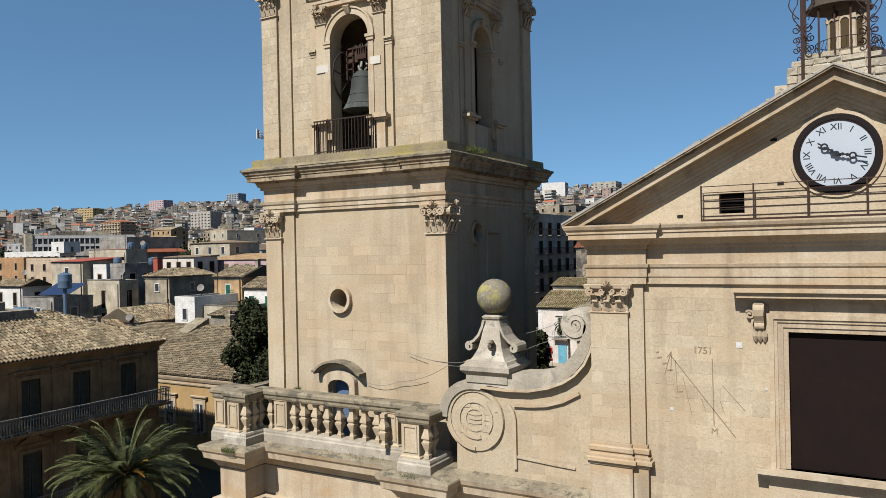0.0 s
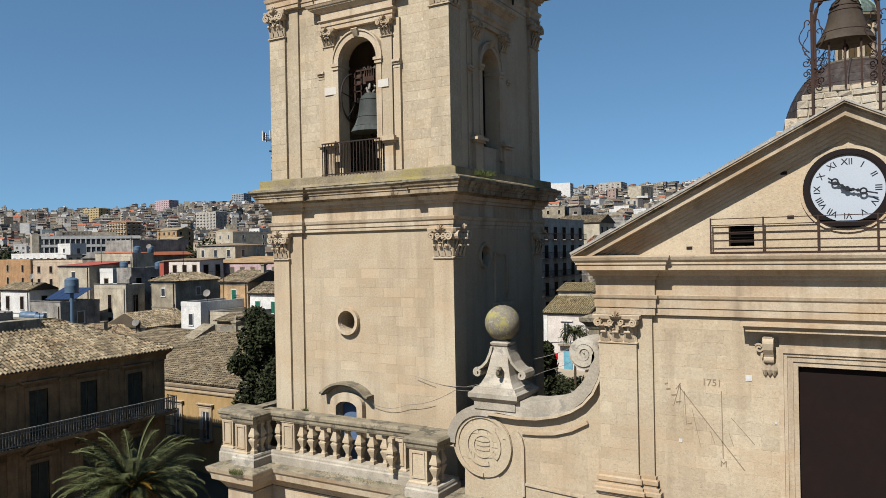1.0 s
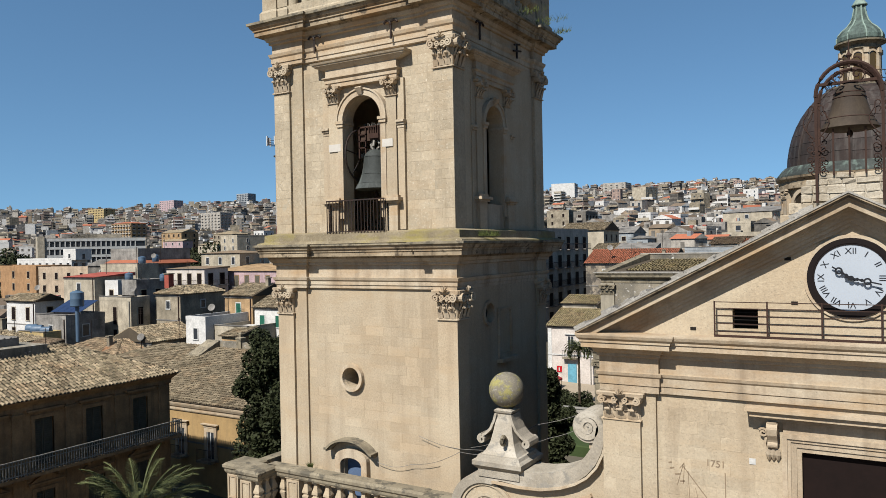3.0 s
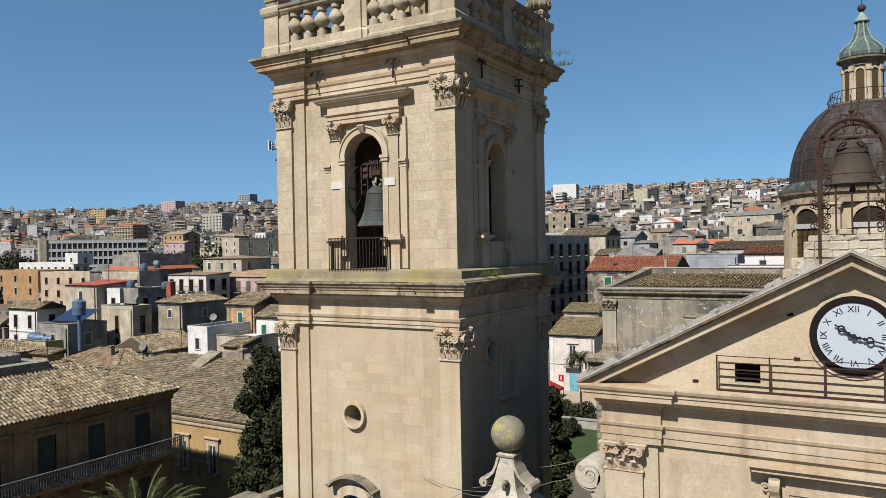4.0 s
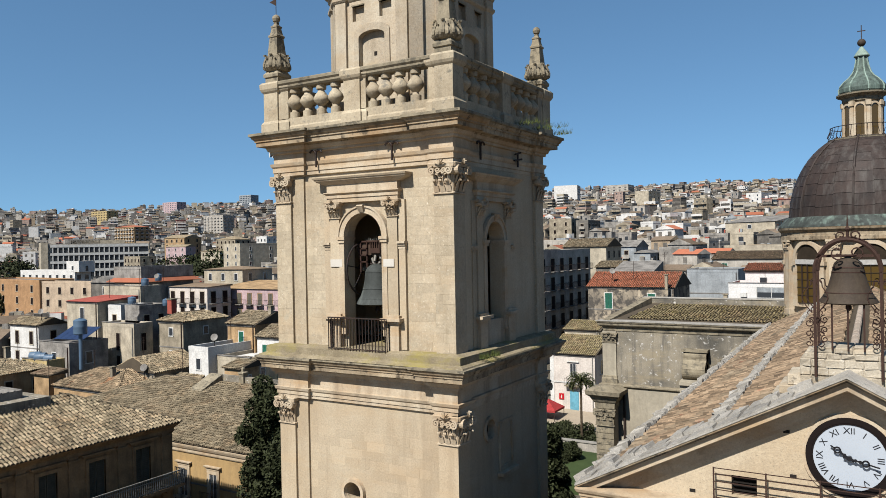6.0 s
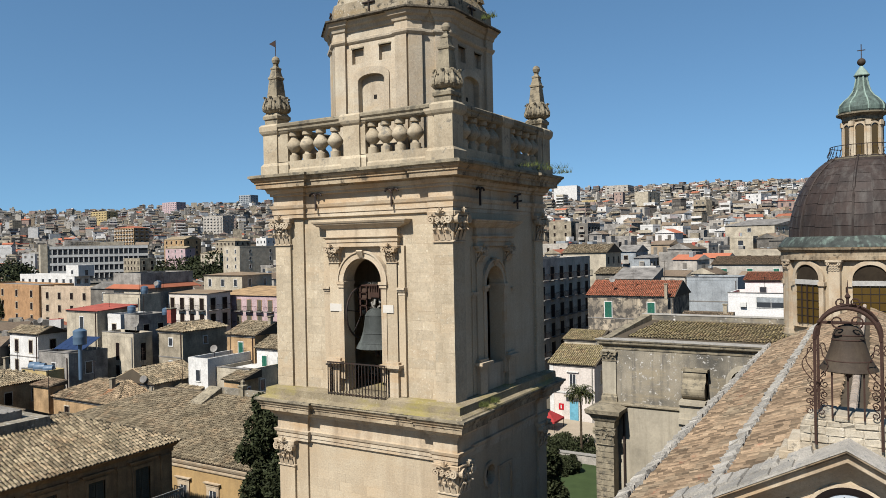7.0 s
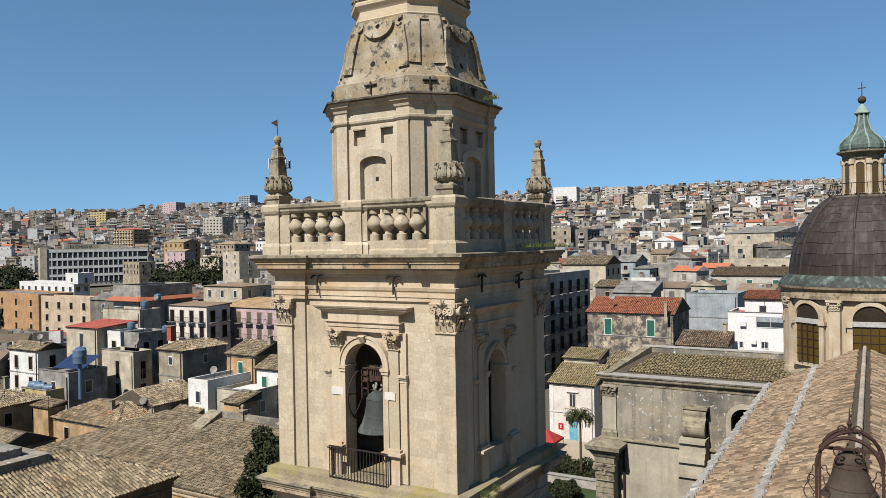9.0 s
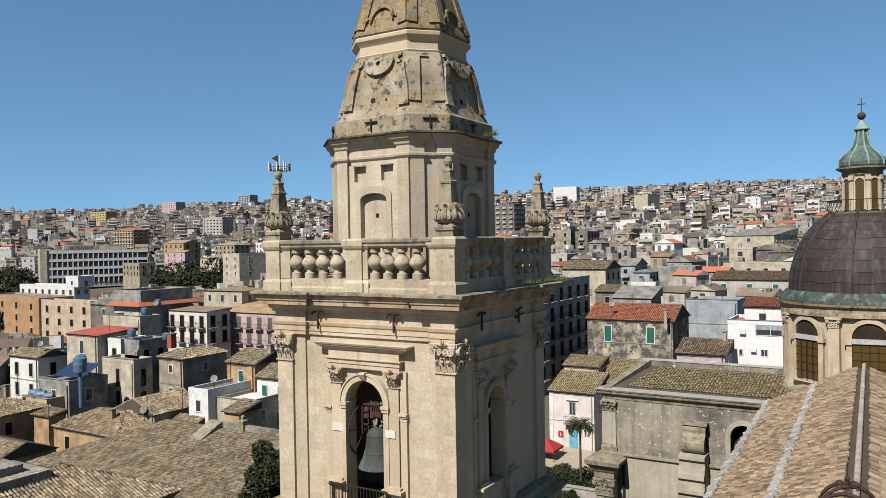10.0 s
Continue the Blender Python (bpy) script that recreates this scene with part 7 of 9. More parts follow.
def balcony(parent, u, v, wdt, face, d):
    """A small balcony with slab and bar railing on a house's wall, in the house's own axes."""
    m = pose(u, -d, v) if face == "s" else pose(d, u, v, 0, 0, 90)
    bm = B(-wdt / 2, wdt / 2, -0.8, 0, -0.14, 0)
    bm.transform(m)
    slab_ob = part("balcony", bm, CONCRETE, parent, local=True)
    if parent.location.length > 200:
        bm = B(-wdt / 2, wdt / 2, -0.8, -0.74, 0, 0.95)
        bm.transform(m)
        part("balcony_front", bm, W_PALE, slab_ob, local=True)
        return
    bm = bmesh.new()
    k = max(4, int(wdt / 0.22))
    for i in range(k + 1):
        bar = new("bar", bar_mesh())
        bar.parent = slab_ob
        bar.matrix_basis = m @ pose(-wdt / 2 + wdt * i / k, -0.788, 0)
    box(bm, -wdt / 2, wdt / 2, -0.81, -0.77, 0.93, 0.97)
    for s in (-1, 1):
        box(bm, s * wdt / 2 - 0.015, s * wdt / 2 + 0.015, -0.8, 0, 0.93, 0.97)
    bm.transform(m)
    part("rail", bm, IRON, slab_ob, local=True)


def house(name, label, cx, cy, w, d, z1, wall, roof="flat", roof_mat=None, rz=0, floors=2, wins=(2, 2), kind="glass", z0=None, pitch=0.42, win=(0.9, 1.5), balc=False, tiles=True, gable=None, top_gap=0.6, category="house", cut=0.0):
    """A house: walls, roof, windows on the two sides towards the church. z1: the eaves."""
    z0 = land(cx, cy) - 2 if z0 is None else z0
    h = thing(name, label, category, (cx, cy, z0), rz=rz)
    H = z1 - z0
    placed.append((cx, cy, 0.55 * math.hypot(w, d)))
    part("wall", B(-w / 2, w / 2, -d / 2, d / 2, 0, H), wall, h, local=True)
    if roof == "flat":
        bm = bmesh.new()
        for r in (rect(-w / 2 - 0.02, w / 2 + 0.02, -d / 2 - 0.02, -d / 2 + 0.2), rect(-w / 2 - 0.02, w / 2 + 0.02, d / 2 - 0.2, d / 2 + 0.02), rect(-w / 2 - 0.02, -w / 2 + 0.2, -d / 2 + 0.2, d / 2 - 0.2), rect(w / 2 - 0.2, w / 2 + 0.02, -d / 2 + 0.2, d / 2 - 0.2)):
            (x0, y0), _, (x1, y1), _ = r
            box(bm, x0, x1, y0, y1, H - 0.05, H + 0.5)
        part("parapet", bm, wall, h, local=True)
        part("roof", B(-w / 2 + 0.2, w / 2 - 0.2, -d / 2 + 0.2, d / 2 - 0.2, H - 0.1, H + 0.06), roof_mat or CONCRETE, h, local=True)
    else:
        rm = roof_mat or TILE
        o = 0.3
        W2, D2 = w / 2 + o, d / 2 + o
        if roof == "gable_x":      # ridge along x
            rise = D2 * pitch
            ends = [(-W2, 0), (W2, 0)]
        elif roof == "gable_y":
            rise = W2 * pitch
            ends = [(0, -D2), (0, D2)]
        elif roof == "hip":
            rise = min(W2, D2) * pitch
            ends = [(-(W2 - D2), 0), (W2 - D2, 0)] if W2 > D2 else [(0, -(D2 - W2)), (0, D2 - W2)]
        else:                      # shed: high at the back (y)
            rise = 2 * D2 * pitch
            ends = [(-W2 + cut, D2), (W2, D2)]
        bm = bmesh.new()
        base = [bm.verts.new((x, y, H - 0.02)) for x, y in ((-W2, -D2), (W2, -D2), (W2, D2), (-W2, D2))]
        rd = [bm.verts.new((x, y, H + rise)) for x, y in ends]
        bm.faces.new(base[::-1])
        along_x = roof in ("gable_x", "shed") or (roof == "hip" and W2 > D2)
        if along_x:
            fs = ([base[0], base[1], rd[1], rd[0]], [base[2], base[3], rd[0], rd[1]], [base[1], base[2], rd[1]], [base[3], base[0], rd[0]])
        else:
            fs = ([base[1], base[2], rd[1], rd[0]], [base[3], base[0], rd[0], rd[1]], [base[0], base[1], rd[0]], [base[2], base[3], rd[1]])
        for f in fs:
            bm.faces.new(f)
        part("roof", bm, TILE_BED if tiles else rm, h, local=True)
        if tiles:
            M = h.matrix_world if False else world_of(h)

            def field(a, b, c, e):
                """Tiles over the roof face with eave a-b and ridge c-e (over a, over b)."""
                a, b, c, e = (M @ Vector(v) for v in (a, b, c, e))
                ud = (b - a).normalized()
                L = (b - a).length
                n_ = ud.cross((c + e) / 2 - (a + b) / 2)
                vd = n_.cross(ud).normalized()
                if vd.z < 0:
                    vd = -vd
                V = ((c - a).dot(vd) + (e - b).dot(vd)) / 2
                uc, ue = (c - a).dot(ud), (e - a).dot(ud)
                tiled("tile_field", a, ud, vd, L, V, rm, h, keep=lambda u, v: uc * v / V - 0.12 <= u <= L - (L - ue) * v / V + 0.12, seed=int(abs(cx * 7 + L * 3)), pitch=0.28, rowlen=0.42, rise=0.1)
            A, Bq, Cq, Dq = (-W2, -D2, H), (W2, -D2, H), (W2, D2, H), (-W2, D2, H)
            r0, r1 = (*ends[0], H + rise), (*ends[1], H + rise)
            if along_x:
                field(A, Bq, r0, r1)
                if roof == "hip":
                    field(Bq, Cq, r1, r1)
                if roof == "gable_x":
                    pass
            else:
                field(Bq, Cq, r0, r1)
                field(A, Bq, r0, r0) if roof == "hip" else None
                field(Dq, A, r1, r0) if roof != "hip" or True else None
    if math.hypot(cx, cy) < 135 and w > 4:
        # eaves course and downpipe
        if roof != "flat":
            part("eaves_course", B(-w / 2 - 0.08, w / 2 + 0.08, -d / 2 - 0.1, -d / 2 - 0.003, H - 0.28, H - 0.06), CONCRETE, h, local=True)
        else:
            part("coping", B(-w / 2 - 0.1, w / 2 + 0.1, -d / 2 - 0.1, -d / 2 + 0.26, H + 0.504, H + 0.57), CONCRETE, h, local=True)
        bm = lathe(bmesh.new(), [(0.06, 0.0), (0.06, H - 0.1)], (w / 2 - 0.3, -d / 2 - 0.09, 0), 8)
        part("downpipe", bm, RUST if int(abs(cx)) % 2 else RAIL_GREY, h, local=True)
        if int(abs(cx) + abs(cy)) % 3 == 0:
            part("string_course", B(-w / 2 - 0.04, w / 2 + 0.04, -d / 2 - 0.05, -d / 2 - 0.003, H - 3.55, H - 3.4), CONCRETE, h, local=True)
    # windows
    fh = (H - top_gap) / max(1, floors) if floors else 0
    ground_h = H - top_gap - 3.1 * floors
    for fl in range(floors):
        zb = H - top_gap - 3.1 * fl - win[1] - 0.35
        for face, n, length, dist in (("s", wins[0], w, d / 2), ("e", wins[1], d, w / 2)):
            for i in range(n):
                u = -length / 2 + length * (i + 0.5) / n
                m = pose(u, -dist, zb) if face == "s" else pose(dist, u, zb, 0, 0, 90)
                ob = new("window", window_mesh(win[0], win[1], kind))
                ob.parent = h
                ob.matrix_basis = m
                if balc:
                    balcony(h, u, zb, win[0] + 0.9, face, dist)
    return h


# ---- houses near the church ----
# palazzo opposite, in shade: three storeys, long balcony
pal = thing("palazzo", "brown stone palazzo with long balcony and tiled roof", "palazzo", (-52, 24, -8))
PX = -46.15
pwin = [(27.4, 5.35, 8.3), (30.85, 5.35, 8.3), (34.45, 5.35, 8.3), (23.9, 5.35, 8.3), (20.4, 5.35, 8.3)]
low_w = [(27.4, 0.2, 3.7), (30.95, 0.2, 3.7), (34.45, 0.2, 3.7), (23.9, 0.2, 3.7), (20.4, 0.2, 3.7)]
holes = [[(y - 0.62, a), (y + 0.62, a), (y + 0.62, b), (y - 0.62, b)] for y, a, b in pwin + low_w]
part("front_wall", slab([(12, -8), (37.0, -8), (37.0, 9.4), (12, 9.4)], holes, side, PX, PX - 0.6), PALAZZO, pal)
part("body", B(-58, PX - 0.6, 12, 37.0, -8, 9.4), PALAZZO, pal)
for y, a, b in pwin + low_w:
    w = part("window_shutter", B(PX - 0.28, PX - 0.22, y - 0.62, y + 0.62, a, b), SHUTTER, pal, "dark closed louvred shutters")
    bm = bmesh.new()
    for s in (-0.6, 0.03):
        for i in range(int((b - a) / 0.14) - 1):
            if 0.44 < (a + 0.1 + i * 0.14 - a) / (b - a) < 0.5:
                continue
            box(bm, PX - 0.2, PX - 0.15, y + s + 0.06, y + s + 0.50, a + 0.1 + i * 0.14, a + 0.17 + i * 0.14)
        for q in (0.0, 0.51):
            box(bm, PX - 0.22, PX - 0.13, y + s + q, y + s + q + 0.06, a + 0.02, b - 0.02)
    part("louvres", bm, SHUTTER, w)
    bm = slab([(y - 0.86, a), (y + 0.86, a), (y + 0.86, b + 0.24), (y - 0.86, b + 0.24)], [[(y - 0.62, a + 0.005), (y + 0.62, a + 0.005), (y + 0.62, b), (y - 0.62, b)]], side, PX + 0.07, PX - 0.1)
    box(bm, PX - 0.1, PX + 0.28, y - 1.15, y + 1.15, b + 0.50, b + 0.62)
    box(bm, PX - 0.1, PX + 0.18, y - 1.05, y + 1.05, b + 0.42, b + 0.50)
    if a < 3:
        slab([(y - 1.15, b + 0.62), (y + 1.15, b + 0.62), (y, b + 1.2)], [], side, PX + 0.2, PX - 0.1, bm)
    part("window_surround", bm, PALAZZO, pal)
for y in (25.65, 29.1, 32.7, 36.3, 22.2, 18.7):
    bm = B(PX - 0.1, PX + 0.12, y - 0.32, y + 0.32, -8, 9.0)
    box(bm, PX - 0.1, PX + 0.2, y - 0.4, y + 0.4, 8.65, 8.8)
    part("pilaster", bm, PALAZZO, pal)
part("cornice", moulding(rect(-58, PX, 12, 37.0), [(0.0, 8.85), (0.1, 8.95), (0.1, 9.2), (0.25, 9.35), (0.4, 9.5), (0.45, 9.62)]), PALAZZO, pal)
for z, name in ((5.2, "upper_balcony"), (0.05, "lower_balcony")):
    bl = part(name, B(PX, PX + 1.1, 12, 37.2, z - 0.2, z), PALAZZO, pal)
    bm = bmesh.new()
    y = 12.0
    while y < 37.2:
        put_at("bar", bar_mesh(1.02, 0.02, True), bl, pose(PX + 1.02, y, z))
        y += 0.18
    box(bm, PX + 0.99, PX + 1.07, 12, 37.2, z + 1.0, z + 1.07)
    box(bm, PX + 1.0, PX + 1.05, 12, 37.2, z + 0.1, z + 0.15)
    box(bm, PX + 1.0, PX + 1.05, 12, 37.2, z + 0.78, z + 0.82)
    for y in (37.2,):
        box(bm, PX, PX + 1.05, y - 0.02, y + 0.02, z + 1.0, z + 1.05)
        for i in range(6):
            put_at("bar", bar_mesh(1.02, 0.02, True), bl, pose(PX + 0.17 * i, y, z))
    part("rail", bm, RAIL_GREY, bl)
    for y in range(14, 38, 2):
        part("balcony_bracket", B(PX, PX + 0.7, y - 0.1, y + 0.1, z - 0.5, z - 0.2), PALAZZO, bl)
bm = bmesh.new()
rz_ = 12.1
pe = [bm.verts.new(v) for v in ((PX + 0.55, 11.5, 9.62), (PX + 0.55, 37.6, 9.62), (-58.5, 37.6, 9.62), (-58.5, 11.5, 9.62), (-52.2, 17, rz_), (-52.2, 32, rz_))]
for f in ((0, 1, 5, 4), (1, 2, 5), (2, 3, 4, 5), (3, 0, 4), (3, 2, 1, 0)):
    bm.faces.new([pe[i] for i in f])
part("roof", bm, TILE_BED, pal)
sl = math.hypot(6.6, 2.5)
tiled("tile_field", (PX + 0.6, 11.5, 9.64), (0, 1, 0), (-6.6, 0, 2.5), 26.1, sl, TILE, pal, keep=lambda u, v: 5.5 * v / sl <= u <= 26.1 - 5.6 * v / sl, seed=5, pitch=0.27, rowlen=0.4, rise=0.1)
tiled("tile_field", (PX + 0.6, 37.6, 9.64), (-1, 0, 0), (0, -5.6, 2.5), 12.9, 6.13, TILE, pal, keep=lambda u, v: 6.6 * v / 6.13 <= u <= 12.9 - 6.3 * v / 6.13, seed=6, pitch=0.27, rowlen=0.4, rise=0.1)
sky_l = thing("roof_skylight", "grey lead-covered skylight box on the palazzo roof", "skylight", (-53, 28, 11.5))
part("skylight_curb", B(-55.5, -50.8, 25.0, 30.5, 11.2, 12.35), RENDER_GREY, sky_l)
part("skylight_box", B(-54.4, -52.0, 26.2, 29.2, 12.35, 12.9), CONCRETE, sky_l)
for i in range(7):
    part("skylight_rib", B(-54.5, -51.9, 26.3 + i * 0.45, 26.42 + i * 0.45, 12.9, 12.97), CONCRETE, sky_l)

house("house", "ochre house with big weathered tile roof", -61.5, 50.0, 32, 11.6, 5.55, YELLOW, "shed", TILE, 0, 0, (0, 0), "glass", -8, 0.235, cut=7.8)
for wx in (-49.9, -53.6, -57.3, -61.0):
    w = thing("house_window", "white-framed balcony window with stone surround in an ochre wall", "window", (wx, 44.2, 0.9), group="windows of the ochre house")
    part("surround", slab([(wx - 0.75, 0.9), (wx + 0.75, 0.9), (wx + 0.75, 3.55), (wx - 0.75, 3.55)], [[(wx - 0.45, 0.905), (wx + 0.45, 0.905), (wx + 0.45, 3.2), (wx - 0.45, 3.2)]], front, 44.08, 44.22), STONE_TRIM, w)
    part("window_hood", moulding(rect(wx - 0.8, wx + 0.8, 44.05, 44.3), [(0.0, 3.55), (0.02, 3.7), (0.15, 3.8), (0.18, 3.9)]), STONE_TRIM, w)
    part("pane", B(wx - 0.45, wx + 0.45, 44.15, 44.19, 0.9, 3.2), PANE, w)
    for q in (-0.43, -0.02, 0.40):
        part("frame_bar", B(wx + q, wx + q + 0.06, 44.11, 44.15, 0.9, 3.2), FRAME_W, w)
    part("balcony_slab", B(wx - 0.9, wx + 0.9, 43.3, 44.2, 0.72, 0.9), STONE_OLD, w)
    for q in range(13):
        part("bar", B(wx - 0.88 + 0.145 * q, wx - 0.86 + 0.145 * q, 43.32, 43.34, 0.9, 1.85), IRON, w)
    part("rail", B(wx - 0.9, wx + 0.9, 43.31, 43.35, 1.85, 1.89), IRON, w)
part_c = thing("eaves_cornice", "pale stone eaves cornice of the ochre house", "cornice", (-61.5, 44.1, 5))
part("moulding", moulding(rect(-77.5, -45.4, 44.1, 44.3), [(0.0, 4.7), (0.05, 4.8), (0.05, 5.0), (0.15, 5.1), (0.25, 5.3), (0.28, 5.42)]), STONE_TRIM, part_c)
house("house", "low ochre house with hipped warm tile roof", -81.2, 56.8, 12.2, 8.5, 6.5, W_OCHRE, "hip", TILE_MIXED, 0, 1, (2, 3), "brown", -4, 0.42)
house("house", "rubble house with gable and old tile roof", -78.6, 61.2, 7.2, 7.0, 8.0, W_STONE, "gable_y", TILE, 0, 1, (0, 1), "glass", -4, 0.42)
house("house", "low stone house with lichened tile roof", -73.0, 61.3, 5.0, 5.0, 6.4, W_STONE, "gable_x", TILE, 0, 1, (1, 2), "glass", -4)
house("white_house", "whitewashed house with streaked walls and flat roof", -71.3, 65.9, 3.4, 9.6, 10.4, W_WHITE, "flat", None, 0, 2, (1, 3), "glass", -2, win=(0.7, 1.3))
house("house", "small tan outbuilding with tiled roof", -64.6, 61.6, 2.4, 3.0, 8.9, W_OCHRE, "shed", TILE, 0, 1, (0, 1), "glass", -2, 0.25, (0.4, 0.4))
house("house", "white terrace house with grey walls", -66.8, 66.5, 5.4, 8.2, 9.3, W_CREAM, "flat", W_WHITE, 0, 1, (1, 2), "glass", -2, win=(0.7, 1.3))
house("house", "bare stone house with hipped tile roof", -83.0, 70.4, 4.8, 7.6, 13.0, W_STONE, "hip", TILE, 0, 2, (1, 1), "glass", 0, win=(0.7, 1.0))
house("house", "stone house with bare lit gable wall", -86.6, 72.0, 3.2, 6.0, 12.2, W_CREAM, "gable_y", TILE, 0, 0, (0, 0), "glass", 0)
house("house", "tall grey house with dark openings", -92.9, 70.3, 3.2, 4.8, 14.3, W_GREY, "flat", None, 0, 3, (0, 2), "brown", 0, win=(0.9, 2.0))
house("house", "cream house with a bright red terrace roof", -103.3, 70.2, 7.5, 6.4, 15.2, W_CREAM, "shed", TERRACOTTA, 0, 2, (1, 1), "glass", 0, 0.07, (0.9, 1.9), tiles=False)
house("house", "white stair house with flat roof", -97.6, 70.6, 3.0, 4.4, 14.2, W_WHITE, "flat", None, 0, 2, (1, 1), "brown", 0, win=(0.9, 1.9))
house("house", "pale block with a tall dark window", -92.2, 66.6, 6.9, 3.0, 12.1, W_CREAM, "flat", None, 0, 2, (1, 1), "brown", 0, win=(0.8, 2.4))
house("house", "grey flat-roofed house carrying solar panels", -95.1, 60.4, 6.7, 5.6, 10.2, W_GREY, "flat", None, 0, 1, (1, 1), "glass", 0)
house("house", "low ochre terrace house with water tanks", -95.6, 56.4, 5.6, 2.4, 8.2, W_YELLOW, "flat", None, 0, 1, (0, 0), "glass", -1)
house("house", "small white house with old tiled roof", -113.6, 66.4, 7.6, 4.6, 11.6, W_WHITE, "gable_x", TILE, 0, 2, (2, 1), "brown", 0, 0.42, (0.9, 1.9))
house("house", "house with brown tile roof and loggia", -98.0, 51.5, 11, 7, 7.8, W_OCHRE, "hip", TILE, 4, 1, (3, 2), "brown", -3, 0.4)
house("house", "ochre outbuilding with sloping tile roof", -88.6, 53.0, 3.2, 2.0, 7.7, W_OCHRE, "shed", TILE_WARM, 0, 1, (0, 0), "brown", -3, 0.2)
house("house", "low tiled house beside a terrace wall", -88.0, 46.0, 13, 7, 5.3, W_STONE, "gable_x", TILE, 0, 1, (2, 1), "brown", -6, 0.4)
house("house", "house with exposed ochre side wall", -71.3, 71.8, 4.9, 7.6, 12.9, W_OCHRE, "gable_x", TILE, 0, 2, (1, 2), "green", 0, 0.35, (0.8, 1.4))
house("house", "white house with green shutters", -65.0, 70.2, 5.2, 6.2, 11.6, W_WHITE, "gable_x", TILE, 0, 2, (2, 2), "green", 0, 0.4, (0.8, 1.4))
house("apartment_house", "orange apartment house with small dark windows", -198.5, 113.0, 36, 8.6, 15.4, W_PEACH, "flat", None, -8, 3, (4, 2), "brown", 0, win=(1.3, 1.7), category="apartment house")
# thin block added to give the orange house its paler side face
house("house", "apricot block added over the side of the orange apartment house", -171.0, 108.4, 20, 3.4, 15.1, W_APRICOT, "flat", None, 0, 3, (4, 0), "brown", 0, win=(1.2, 1.6))
house("house", "white flat-roofed house with terrace", -217.0, 132.0, 28, 5, 17.0, W_WHITE, "flat", None, 0, 2, (8, 2), "glass", 0, win=(1.2, 1.4))
canopy_house = house("house", "grey house under a red tile canopy and a flat roof", -130.75, 100.95, 8.5, 12.7, 19.0, W_GREY, "flat", None, 0, 1, (0, 0), "glass", 0)
part("tile_canopy", moulding(rect(-135.0, -126.5, 94.6, 107.3), [(0.003, 16.7), (1.1, 16.35), (1.15, 16.45), (0.003, 17.25)]), TILE_RED, canopy_house, "red clay tile canopy round the wall head")
# walls keep the shaded side's grey; this plate paints the lit side paler
part("sunlit_front", B(-134.6, -126.9, 94.5, 94.597, 11.0, 16.2), W_PALE, canopy_house)
for x in (-131.4, -130.0):
    part("window", B(x, x + 0.8, 94.44, 94.496, 14.2, 15.2), PANE, canopy_house)
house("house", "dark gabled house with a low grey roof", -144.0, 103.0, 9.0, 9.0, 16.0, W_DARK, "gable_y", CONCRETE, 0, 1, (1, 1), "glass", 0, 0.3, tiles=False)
house("house", "white rooftop room above a terrace house", -204.0, 132.0, 6.0, 5.0, 19.6, W_WHITE, "flat", None, 0, 1, (1, 1), "glass", 16.9)
house("house", "cream rendered block with flat roof", -108.2, 79.2, 9.5, 4, 16.4, W_CREAM, "flat", None, 0, 1, (0, 0), "glass", 0)
house("house", "pale rose house with a brown tile terrace canopy", -119.9, 103.2, 11.4, 6, 15.3, W_ROSE, "shed", TILE_WARM, 0, 2, (4, 2), "brown", 0, 0.05, (1.2, 2.3), balc=True, tiles=False)
house("apartment_house", "pink apartment house with rows of green balconies", -106.0, 113.5, 28.5, 12, 14.6, W_PINK, "shed", W_OCHRE, 0, 2, (10, 3), "dark", 0, 0.09, (1.1, 2.2), balc=True, tiles=False, category="apartment house")
house("house", "stained cream block of flats with a low clay tile roof", -126.5, 120, 12, 9, 18.2, W_CREAM, "hip", TILE_WARM, 0, 2, (3, 2), "glass", 0, 0.12, tiles=False)
# towards the right of the tower
K_house = house("house", "white house with clay tile roof and shop window", -36.3, 95.4, 6.2, 5.2, 7.8, W_ROSE, "shed", TILE_YELLOW, 0, 1, (0, 1), "glass", -2, 0.35, (0.9, 1.9))
house("house", "raised tiled roof with a cream clerestory wall", -36.9, 99.8, 5.0, 3.4, 10.4, W_CREAM, "shed", TILE_YELLOW, 0, 0, (0, 0), "glass", 4, 0.27)
house("house", "old house with a lichened tile roof behind a white one", -31.0, 100.5, 5.5, 7.0, 8.6, W_STONE, "shed", TILE_YELLOW, 0, 1, (1, 1), "glass", 0, 0.3)
house("house", "black-stained cream house with red tile roof and green shutters", -34.2, 116.5, 13.2, 10, 15.6, RENDER_CREAM, "gable_x", TILE_RED, 0, 1, (2, 0), "green", 0, 0.42, (1.1, 2.4))
W_LIME = plaster("fresh_white_wall", (0.97, 0.96, 0.95), 0.12)
white = house("white_house", "white modern house with terraces", -14.0, 113.2, 11.0, 8, 16.0, W_LIME, "flat", TERRACOTTA, 0, 0, (0, 0), "glass", 2)
